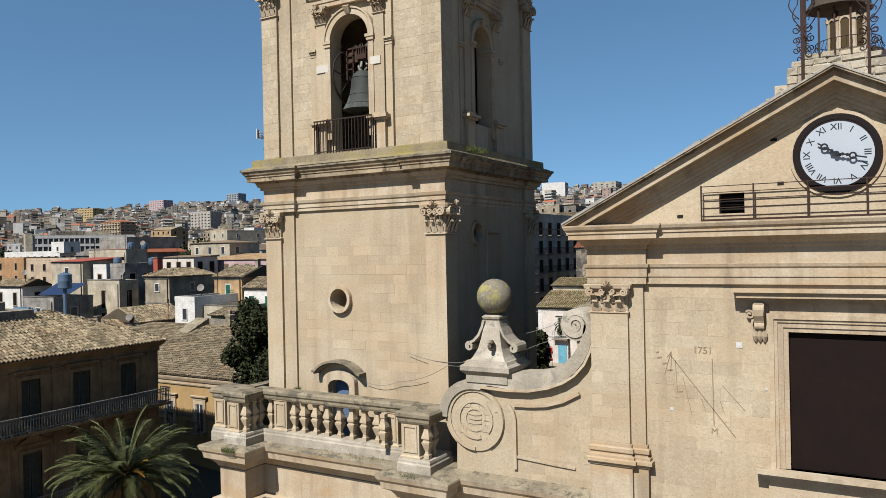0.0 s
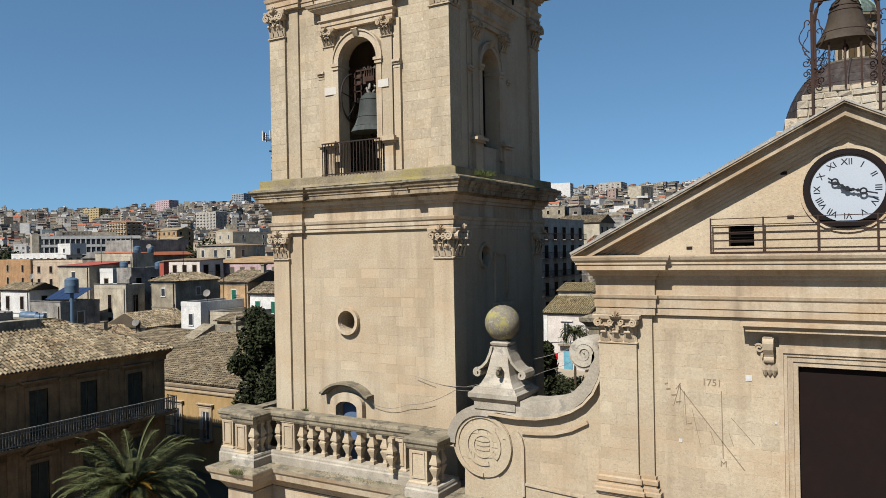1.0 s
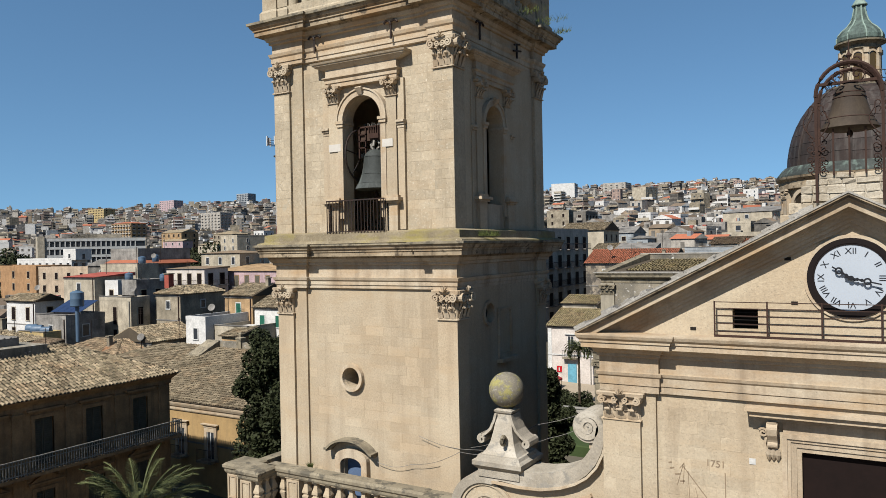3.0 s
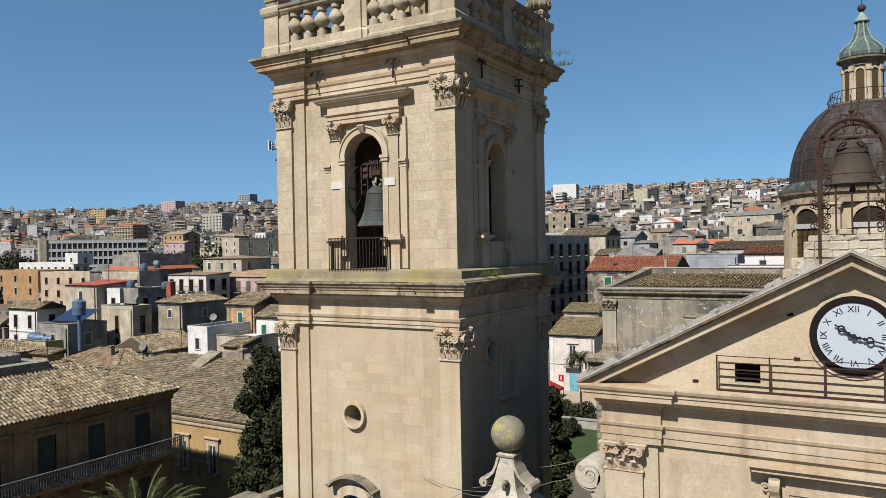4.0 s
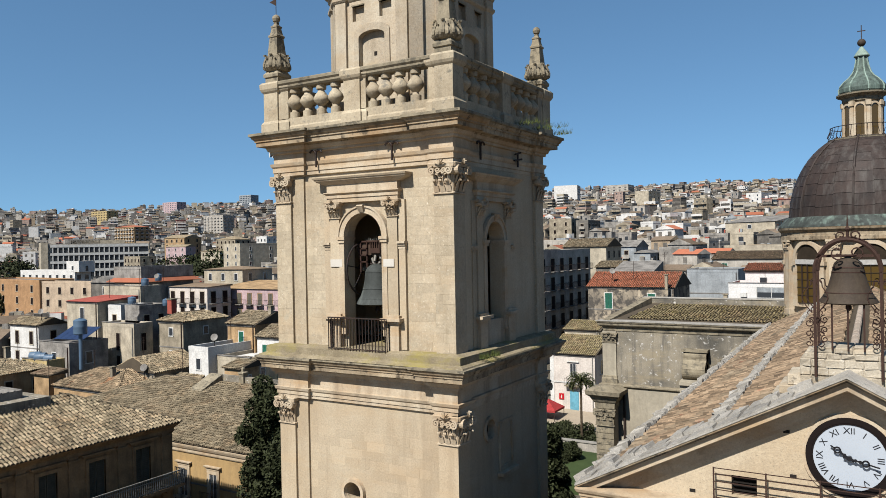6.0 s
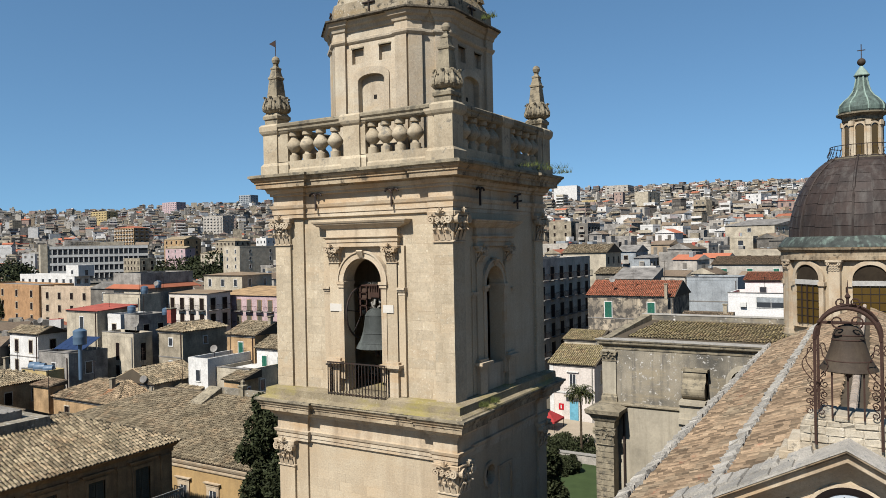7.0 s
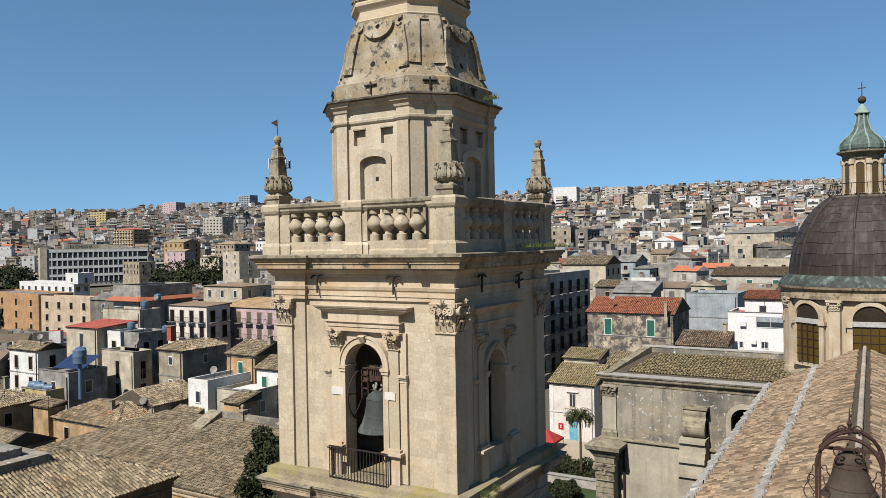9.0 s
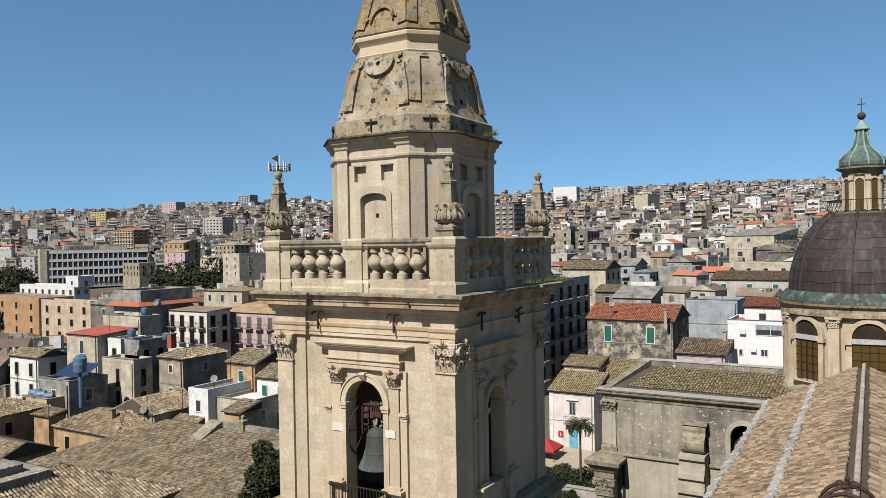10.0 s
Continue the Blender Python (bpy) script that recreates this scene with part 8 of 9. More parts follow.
for x0, x1, z0_, z1_, leaves in ((-1.9, 1.9, 12.45, 14.0, 2), (-4.1, -3.5, 9.6, 10.5, 1), (-1.3, -0.3, 9.6, 10.6, 2), (2.4, 4.6, 12.45, 14.0, 2), (1.5, 2.4, 9.6, 10.6, 2)):
    w = part("window", slab([(x0, z0_), (x1, z0_), (x1, z1_), (x0, z1_)], [[(x0 + 0.08, z0_ + 0.08), (x1 - 0.08, z0_ + 0.08), (x1 - 0.08, z1_ - 0.08), (x0 + 0.08, z1_ - 0.08)]], front, -4.07, -3.98), FRAME_W, white, local=True)
    for q in range(leaves):
        a, b = x0 + 0.08 + (x1 - x0 - 0.16) * q / leaves, x0 + 0.08 + (x1 - x0 - 0.16) * (q + 1) / leaves
        part("pane", B(a + 0.03, b - 0.03, -4.03, -3.99, z0_ + 0.08, z1_ - 0.08), PANE, white, local=True)
        if x1 - x0 > 2:
            part("roller_blind", B(a + 0.04, b - 0.04, -4.045, -4.035, z1_ - 0.75, z1_ - 0.09), W_BLUE, white, "pale green roller blind", local=True)
part("air_conditioner", B(-3.9, -3.1, -4.4, -4.003, 12.6, 13.2), FRAME_W, white, "white air conditioner unit", local=True)
part("air_conditioner", B(-2.5, -1.8, -4.4, -4.003, 10.2, 10.7), FRAME_W, white, "white air conditioner unit", local=True)
house("house", "white upper storey with red tiled roof over a terrace", -13.2, 116.0, 9.6, 4.5, 18.0, W_LIME, "shed", TILE_RED, 0, 1, (2, 1), "glass", 14, 0.2)
house("house", "pink house with tile roof and awning", -21.8, 105.0, 6.2, 5, 12.4, W_PINK, "shed", TILE_WARM, 0, 1, (2, 1), "glass", 0, 0.28)
house("house", "plain grey zinc-clad building", -25.2, 131, 8, 8, 17.3, W_BLUE, "flat", None, 0, 1, (0, 0), "glass", 2)
house("apartment_house", "pale grey apartment block with rows of balconies", -51.0, 120.6, 6.0, 23.9, 20.9, W_PALE, "flat", None, 0, 5, (2, 6), "brown", 0, win=(1.6, 2.1), balc=True, category="apartment house")
house("house", "beige house with blank side wall", -57.4, 160, 9.8, 10.4, 21.6, W_CREAM, "gable_x", TILE, 0, 2, (0, 3), "brown", 4, 0.35)
house("house", "grey house with sloping sheet roof", -42.2, 142.8, 7.4, 7, 16.8, W_GREY, "shed", CONCRETE, 0, 2, (0, 3), "brown", 4, 0.25, tiles=False)
house("house", "narrow grey slate-walled house", -48.5, 148.0, 5, 8, 17.5, W_DARK, "gable_x", TILE, 0, 2, (1, 3), "brown", 4, 0.3)

# further houses that stand out, towards the right of the tower
house("apartment_house", "twin white apartment blocks with shaded balconies", -362.0, 915, 30, 22, 97, W_WHITE, "flat", None, 10, 4, (0, 4), "brown", 60, win=(2.2, 1.6), category="apartment house")
house("apartment_house", "white apartment block, seven storeys of balconies", -285.6, 895, 28, 24, 92, W_PALE, "flat", None, 0, 7, (4, 5), "glass", 55, win=(1.5, 1.4), balc=True, category="apartment house")
house("house", "yellow house below the white blocks", -280.7, 780, 16, 20, 68.9, W_YELLOW, "flat", None, 5, 3, (4, 4), "brown", 45, win=(1.4, 1.6))
house("apartment_house", "tall blank beige block", -176.5, 628, 12, 24, 64.6, W_CREAM, "flat", None, -8, 4, (0, 3), "brown", 35, win=(1.2, 1.4), category="apartment house")
house("house", "villa with an orange hipped roof", -161.4, 668, 20, 18, 57.5, W_PALE, "hip", TILE_RED, 0, 2, (4, 4), "brown", 38, 0.35, tiles=False)
house("house", "bright white block on the hillside", -93, 655, 12, 26, 60, W_WHITE, "flat", None, -10, 2, (2, 5), "glass", 34)
house("house", "white house with a blank wall", -86.0, 442, 11, 16, 37.1, W_WHITE, "gable_y", TILE, 10, 3, (1, 3), "brown", 20, 0.2, tiles=False)
house("house", "small white house among grey ones", -130.9, 432, 9, 13, 38.8, W_WHITE, "flat", None, 0, 2, (1, 2), "glass", 22)
house("house", "large grey house with a blank rendered front", -117.6, 372, 14, 14, 32.5, W_GREY, "flat", None, 0, 3, (0, 4), "brown", 16)
house("house", "olive stone house with few windows", -114.5, 286, 9.5, 9, 32.0, W_STONE, "flat", None, 0, 3, (2, 2), "brown", 12)
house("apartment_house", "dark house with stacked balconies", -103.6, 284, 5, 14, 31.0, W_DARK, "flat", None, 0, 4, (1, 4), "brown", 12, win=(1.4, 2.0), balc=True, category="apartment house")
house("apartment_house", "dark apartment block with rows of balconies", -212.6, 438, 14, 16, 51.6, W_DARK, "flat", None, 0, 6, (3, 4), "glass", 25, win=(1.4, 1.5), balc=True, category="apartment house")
house("house", "wide grey house with a red ridge roof", -81.3, 348, 15, 14, 28.5, W_GREY, "gable_x", TILE_RED, 0, 2, (1, 3), "brown", 15, 0.25, tiles=False)
house("house", "big beige house with a plain stained wall", -39.0, 281, 17, 20, 28.6, W_CREAM, "shed", CONCRETE, -15, 2, (1, 4), "glass", 14, 0.12, (1.2, 1.2), tiles=False)
house("house", "low cream house with a row of windows", -30.5, 217, 17, 9, 20.6, W_CREAM, "flat", None, 0, 2, (4, 2), "brown", 10, win=(1.0, 1.4))
house("house", "low house with lichened tile roof and green door", -28.3, 189, 17, 8, 18.0, W_PALE, "shed", TILE_WARM, 0, 2, (3, 1), "green", 8, 0.22, (1.2, 2.0))
house("house", "blue-grey tall house with small balconies", -58.0, 192, 5, 11, 21.3, W_BLUE, "gable_x", CONCRETE, 0, 3, (1, 4), "brown", 8, 0.3, (1.0, 2.0), balc=True, tiles=False)
house("house", "blue-grey narrow house with dark windows", -52.5, 187, 4, 11, 19.8, W_BLUE, "gable_y", CONCRETE, 0, 3, (1, 4), "brown", 8, 0.3, (1.0, 2.0), tiles=False)
house("house", "rust-streaked sheet-clad upper storey", -45.6, 192, 9.0, 8, 20.6, W_GREY, "flat", None, 0, 0, (0, 0), "glass", 8)
house("house", "pale house with a stained side wall", -33.0, 262, 9, 15, 24.2, W_PALE, "gable_y", TILE, -10, 2, (2, 3), "brown", 14, 0.3, tiles=False)
house("white_house", "white gabled house with smooth walls", -77.0, 374, 13, 16, 30.0, W_WHITE, "gable_y", CONCRETE, 0, 2, (1, 2), "brown", 18, 0.35, tiles=False)
house("house", "pale flat-roofed house with stained parapet", -93.9, 232, 9, 12, 23.2, W_PALE, "flat", None, 0, 2, (2, 3), "brown", 8)
# and towards the left
house("apartment_house", "yellow apartment slab on the skyline", -880, 604, 33, 16, 75.5, W_YELLOW, "flat", None, 0, 4, (10, 2), "brown", 36, win=(1.5, 1.4), category="apartment house")
house("apartment_house", "pinkish apartment tower on the skyline", -963, 782, 33, 18, 98.3, W_PINK, "flat", None, 0, 6, (8, 3), "glass", 50, win=(1.6, 1.4), category="apartment house")
house("apartment_house", "pale glazed apartment tower on the skyline", -937, 915, 27, 18, 114.6, W_BLUE, "flat", None, 0, 9, (7, 3), "glass", 60, win=(2.6, 2.0), category="apartment house")
house("apartment_house", "white apartment block with dark balconies", -601, 544, 29, 15, 58, W_PALE, "flat", None, 0, 6, (6, 3), "glass", 18, win=(1.7, 1.4), balc=True, category="apartment house")
house("apartment_house", "orange and cream apartment block with balconies", -557, 408, 26, 15, 43.6, W_OCHRE, "hip", TILE_RED, 0, 5, (7, 3), "brown", 12, 0.2, (2.0, 1.8), balc=True, tiles=False, category="apartment house")
house("house", "ochre house with a plain gable wall", -376.8, 312, 18, 13, 30.5, W_OCHRE, "gable_x", TILE, 0, 3, (4, 2), "brown", 6, 0.3, (1.2, 1.8), tiles=False)
house("house", "brown stone house with a low tile roof", -352.0, 330, 17, 13, 29.0, W_STONE, "hip", TILE, 0, 3, (5, 3), "brown", 6, 0.3, (1.2, 1.6), tiles=False)
house("house", "small pink house with a white base", -362.0, 298, 15.8, 8, 25.0, W_PINK, "gable_x", TILE, 5, 2, (3, 1), "glass", 6, 0.3, tiles=False)
house("house", "small white house above the trees", -312.0, 318, 8, 8, 29.5, W_WHITE, "flat", None, 0, 3, (3, 2), "glass", 6)
house("house", "cream villa in front of the trees", -300.0, 270, 14, 9, 22.0, W_CREAM, "hip", TILE, 0, 2, (4, 2), "brown", 4, 0.3, tiles=False)
house("house", "large cream block with few windows", -232, 228, 12, 20, 24.6, W_CREAM, "flat", None, -10, 3, (2, 2), "glass", 4)
house("house", "old stone house beside the office block", -346.0, 258, 18, 9, 19.6, W_STONE, "flat", None, -10, 2, (5, 2), "brown", 4, win=(1.2, 1.8))

# parapet on the ridge of the ochre house
pw = thing("ridge_parapet", "dark stained parapet wall over a tile roof", "parapet wall", (-54, 56.2, 7))
part("parapet_wall", B(-63.5, -46, 56.0, 56.5, 5, 9.0), RENDER_GREY, pw)
part("parapet_pier", lathe(bmesh.new(), [(0.45, 5), (0.45, 9.3), (0.55, 9.35), (0.55, 9.5), (0.2, 9.6), (0.25, 9.9), (0.05, 10.1)], (-58.6, 56.1, 0), sq=4, turn=math.pi / 4), STONE_OLD, pw)
part("wing_wall", loft(bmesh.new(), [[(-63.5, y, z) for y, z in ((52.6, 7.3), (56.0, 8.0), (56.0, 9.1), (52.6, 7.6))], [(-61.6, y, z) for y, z in ((52.6, 7.3), (56.0, 8.0), (56.0, 9.1), (52.6, 7.6))]]), STONE_OLD, pw)

# garden between church and white house
part_z = land(-27, 76)
lawn = tagged(part("lawn", moulding(rect(-34, -19, 66, 77), [(0, part_z - 1.5), (0, part_z + 0.15), (-0.1, part_z + 0.25)]), LAWN), "small green lawn beside the church", "lawn", kind="structure")
gw = thing("garden_wall", "low pale garden wall", "garden wall", (-28, 81, part_z))
part("wall_body", B(-38, -18, 77.2, 77.7, part_z - 2, part_z + 1.1), W_PALE, gw)
part("coping", B(-38.05, -17.95, 77.1, 77.8, part_z + 1.1, part_z + 1.2), STONE_WHITE, gw)
hedge = thing("hedge", "dense dark green garden hedge", "hedge", (-30, 84, part_z))
rr = random.Random(2)
leaf_jobs = [(rr.uniform(-39, -22), rr.uniform(79, 82), part_z + rr.uniform(0.3, 1.5), 0.9, 0.7) for _ in range(60)]
TX_, TY_ = -37.9, 88.2
tagged(part("pavement", loft(bmesh.new(), [[(-44, 84.8, z + 0.25), (-29.5, 84.8, z - 0.05), (-29.5, 92.69, z + 0.22), (-44, 92.69, z + 0.75)] for z in (-3.0, 0.0)]), PAVING), "pale sloping paving before a white house", "pavement", kind="structure")
tent = thing("red_tent", "red canopy tent beside the street", "canopy tent", (TX_, TY_, -0.3))
part("canopy", lathe(bmesh.new(), [(2.3, 1.25), (2.3, 1.50), (0.1, 2.62)], (TX_, TY_, 0), sq=4, turn=math.pi / 4), plaster("red_canvas", (0.5, 0.06, 0.06), 0.2), tent)
for a, b in ((-1.55, -1.55), (1.55, -1.55), (1.55, 1.55), (-1.55, 1.55)):
    part("pole", B(TX_ + a - 0.03, TX_ + a + 0.03, TY_ + b - 0.03, TY_ + b + 0.03, -1.0, 1.3), IRON, tent)
RED_SIGN = plaster("red_sign", (0.65, 0.02, 0.03), 0.1)
part("shop_sign", B(-38.2, -37.5, 92.72, 92.79, 1.7, 2.5), RED_SIGN, K_house, "small square red sign")
part("sign_mark", B(-37.93, -37.77, 92.69, 92.715, 1.85, 2.3), FRAME_W, K_house)
part("shop_window", B(-36.65, -35.45, 92.7, 92.78, 0.35, 2.85), plaster("blue_glass", (0.20, 0.52, 0.68), 0.2), K_house, "pale blue shop window")
part("string_course", B(-39.45, -33.15, 92.7, 92.797, 3.95, 4.12), FRAME_W, K_house)
part("corner_strip", B(-39.44, -38.9, 92.74, 92.797, -2, 7.5), FRAME_W, K_house)
part("window_pane", B(-36.6, -35.75, 92.74, 92.797, 4.9, 6.5), PANE, K_house)
for q in (-36.62, -36.21, -35.80):
    part("window_bar", B(q, q + 0.07, 92.7, 92.745, 4.9, 6.5), FRAME_W, K_house)
part("window_hood", B(-37.0, -35.35, 92.6, 92.797, 6.75, 6.87), FRAME_W, K_house)
part("balcony_slab", B(-37.2, -35.2, 92.1, 92.797, 3.6, 3.75), STONE_OLD, K_house)
for q in range(9):
    part("balcony_bar", B(-37.15 + 0.24 * q, -37.13 + 0.24 * q, 92.12, 92.14, 3.75, 4.65), IRON, K_house)
part("balcony_rail", B(-37.2, -35.2, 92.11, 92.15, 4.65, 4.69), IRON, K_house)

# long office block far off
ob_ = thing("office_block", "long pale office block with rows of dark windows", "office block", (-391.4, 262.0, 6.6), rz=64.0)
OL = 27.5
part("wall", B(-OL, OL, -8, 8, 0, 21), W_PALE, ob_, local=True)
placed.append((-391.4, 262.0, OL + 12))
for fl in range(4):
    part("window_band", B(-OL + 5, OL - 0.5, -8.25, -7.9, 2.6 + 4.5 * fl, 5.6 + 4.5 * fl), PANE, ob_, local=True)
    part("spandrel", B(-OL + 4, OL, -8.7, -8.26, 5.6 + 4.5 * fl, 7.0 + 4.5 * fl), FRAME_W, ob_, local=True)
    n_m = int((2 * OL - 6) / 2.6)
    for i in range(n_m):
        x = -OL + 5 + 2.6 * i
        part("mullion", B(x, x + 0.55, -8.6, -8.26, 2.6 + 4.5 * fl, 5.59 + 4.5 * fl), FRAME_W, ob_, local=True)
part("stair_tower", B(-OL - 0.5, -OL + 2.9, -9, 2, 0, 21.8), W_CREAM, ob_, local=True)
part("roof_house", B(-OL + 12, -OL + 30, -3, 5, 21, 23.5), W_GREY, ob_, local=True)
part("roof_house", B(OL - 40, OL - 12, -3, 5, 21, 23.0), W_CREAM, ob_, local=True)

# ---- the town beyond: built in bulk ----
rs = random.Random(77)
tv, tf, ti = [], [], []
TM = [W_WHITE, W_CREAM, W_GREY, W_OCHRE, W_ROSE_DULL, W_STONE, W_YELLOW, TOWN_TILE, TILE_RED, CONCRETE, TERRACOTTA, PANE, FRAME_W, W_DARK, W_PALE, W_BLUE, W_OCHRE_PALE, RECESS_SHADE]
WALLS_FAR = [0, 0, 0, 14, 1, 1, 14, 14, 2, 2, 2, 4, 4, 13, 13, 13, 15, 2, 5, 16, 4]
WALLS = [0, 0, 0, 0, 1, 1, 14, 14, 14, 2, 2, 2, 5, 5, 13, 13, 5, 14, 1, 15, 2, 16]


def quad(ps, m):
    n = len(tv)
    tv.extend(ps)
    tf.append(tuple(range(n, n + len(ps))))
    ti.append(m)


def tbox(M, x0, x1, y0, y1, z0, z1, m, top=None):
    p = [M @ Vector((x, y, z)) for z in (z0, z1) for x, y in ((x0, y0), (x1, y0), (x1, y1), (x0, y1))]
    n = len(tv)
    tv.extend(p)
    for f in ((4, 5, 6, 7), (0, 1, 5, 4), (1, 2, 6, 5), (2, 3, 7, 6), (3, 0, 4, 7)):
        tf.append(tuple(n + i for i in f))
        ti.append(m if not (top is not None and f[0] == 4) else top)


def town_house(x, y, w, d, h, rz, far):
    z = land(x, y)
    M = pose(x, y, z - 3, 0, 0, rz)
    H = h + 3
    wm = rs.choice(WALLS_FAR if far else WALLS)
    tbox(M, -w / 2, w / 2, -d / 2, d / 2, 0, H, wm, 9)
    r = rs.random()
    if r < (0.5 if not far else 0.22):
        rm = 7 if rs.random() < 0.8 else 8
        W2, D2 = w / 2 + 0.3, d / 2 + 0.3
        if rs.random() < 0.5:
            q = [(-W2, -D2, H), (W2, -D2, H), (W2, D2, H), (-W2, D2, H), (-W2, 0, H + D2 * 0.4), (W2, 0, H + D2 * 0.4)]
            fs = ((0, 1, 5, 4), (2, 3, 4, 5), (1, 2, 5), (3, 0, 4))
        else:
            q = [(-W2, -D2, H), (W2, -D2, H), (W2, D2, H), (-W2, D2, H), (0, -D2, H + W2 * 0.4), (0, D2, H + W2 * 0.4)]
            fs = ((1, 2, 5, 4), (3, 0, 4, 5), (0, 1, 4), (2, 3, 5))
        n = len(tv)
        tv.extend(M @ Vector(p) for p in q)
        for f in fs:
            tf.append(tuple(n + i for i in f))
            ti.append(rm if len(f) == 4 else wm)
    else:
        top = 10 if rs.random() < 0.15 else 9
        tbox(M, -w / 2 - 0.05, w / 2 + 0.05, -d / 2 - 0.05, -d / 2 + 0.25, H - 0.02, H + 0.7, wm, top)
        tbox(M, w / 2 - 0.25, w / 2 + 0.05, -d / 2 + 0.25, d / 2, H - 0.02, H + 0.7, wm, top)
        if rs.random() < 0.6:
            a = rs.uniform(-w / 4, w / 6)
            tbox(M, a, a + w * rs.uniform(0.2, 0.4), 0, d * 0.4, H, H + rs.uniform(1.8, 3.0), rs.choice(WALLS), top)
        if far and rs.random() < 0.2:
            tbox(M, -w / 2 - 0.4, w / 2 + 0.4, -d / 2 - 0.4, d / 2 + 0.4, H + 0.6, H + 0.9, rs.choice((3, 10, 9, 8)))
    # wings, huts and tanks that break up the outline
    if rs.random() < 0.6:
        a = rs.choice((-1, 1)) * w * rs.uniform(0.3, 0.6)
        tbox(M, a - w * 0.28, a + w * 0.28, -d * rs.uniform(0.5, 0.75), d * 0.2, 0, H * rs.uniform(0.55, 0.9), rs.choice(WALLS), rs.choice((7, 9, 9, 10)))
    if not far:
        for _ in range(rs.randint(0, 3)):
            a, b = rs.uniform(-w * 0.4, w * 0.35), rs.uniform(-d * 0.4, d * 0.3)
            q = rs.uniform(0.4, 1.1)
            tbox(M, a, a + q, b, b + q, H, H + rs.uniform(0.7, 1.9), rs.choice((0, 2, 9, 10, 13, 15)))
    # windows as set-in dark boxes with pale frames; flats get balcony slabs
    floors = max(1, int(h / 3.1))
    flats = h > 11
    slabs = rs.random() < 0.6
    bm_ = rs.choice(WALLS)
    blind = rs.random() < 0.4
    shut = rs.random() < 0.35
    shade_bands = rs.random() < 0.6
    for face, L, D in (("s", w, d / 2), ("e", d, w / 2)):
        if blind and face == "e":
            continue
        n = max(1, int(L / rs.uniform(2.6, 4.2)))
        F = M @ (pose(0, -D, 0) if face == "s" else pose(D, 0, 0, 0, 0, 90))
        ww, wh = rs.uniform(0.9, 1.5), rs.choice((1.5, 2.1))
        for fl in range(floors):
            zb = H - 3.1 * fl - wh - 0.7
            for i in range(n):
                if rs.random() < 0.18:
                    continue
                u = -L / 2 + L * (i + 0.5) / n
                quad([F @ Vector(p) for p in ((u - ww / 2, -0.03, zb), (u + ww / 2, -0.03, zb), (u + ww / 2, -0.03, zb + wh), (u - ww / 2, -0.03, zb + wh))], 13 if shut else 11)
                if not far:
                    tbox(F, u - ww / 2 - 0.12, u + ww / 2 + 0.12, -0.1, 0, zb - 0.12, zb, 12)
            # a dark strip per floor paints the shade of a recessed balcony
            if far and shade_bands and fl < floors:
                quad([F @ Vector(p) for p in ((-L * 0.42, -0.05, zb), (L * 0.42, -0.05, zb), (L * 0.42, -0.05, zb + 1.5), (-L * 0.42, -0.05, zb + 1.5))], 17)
            if flats and slabs and fl < floors:
                tbox(F, -L / 2, L / 2, -1.2, 0, zb - 0.25, zb - 0.02, bm_)
                tbox(F, -L / 2, L / 2, -1.2, -1.1, zb, zb + 0.9, bm_)


d = 112.0
while d < 1700:
    far = d > 480
    size = 7.6 if d < 300 else (8.8 if d < 600 else 10.5)
    az = -3.0
    while az < 66.0:
        r = d + rs.uniform(-0.4, 0.4) * size
        a = radians(az + rs.uniform(-0.3, 0.3) * math.degrees(size / d))
        x, y = -r * math.sin(a), r * math.cos(a)
        w, dp = size * rs.uniform(0.6, 1.05), size * rs.uniform(0.6, 1.0)
        h = rs.uniform(4.5, 9.5) if not far else rs.choice((6, 7, 8, 8, 9, 10, 12, 14)) * (1.0 if d < 800 else 1.2)
        if d > 1250:
            h += rs.choice((0, 0, 0, 2, 4))
        ok = all((x - px) ** 2 + (y - py) ** 2 > (pr + 0.45 * size) ** 2 for px, py, pr in placed)
        rel = az
        near = (rel > 53.5 and d < 228) or (rel > 30 and d < 168) or (44 < rel and d < 325)
        valley = (44 < rel < 62 and 325 < d < 470) or (rel <= 30 and d < 168)
        if near:
            h = rs.uniform(2.0, 4.5)
        if ok and not valley and rs.random() < 0.94:
            town_house(x, y, w, dp, h * rs.choice((0.75, 1.0, 1.0, 1.2)), rs.gauss(0, 9) + (2 if noise.noise((x * 0.01, y * 0.01, 5)) > 0.25 else -16) - max(0.0, az - 36.0), far)
        az += math.degrees(size * 1.12 / d)
    d += size * (1.15 if d < 600 else 1.75)
me = bpy.data.meshes.new("distant_town")
me.from_pydata(tv, [], tf)
for m in TM:
    me.materials.append(m)
me.polygons.foreach_set("material_index", ti)
me.update()
tagged(new("distant_town", me), "hillside town of pale houses and apartment blocks", "town", kind="stuff")


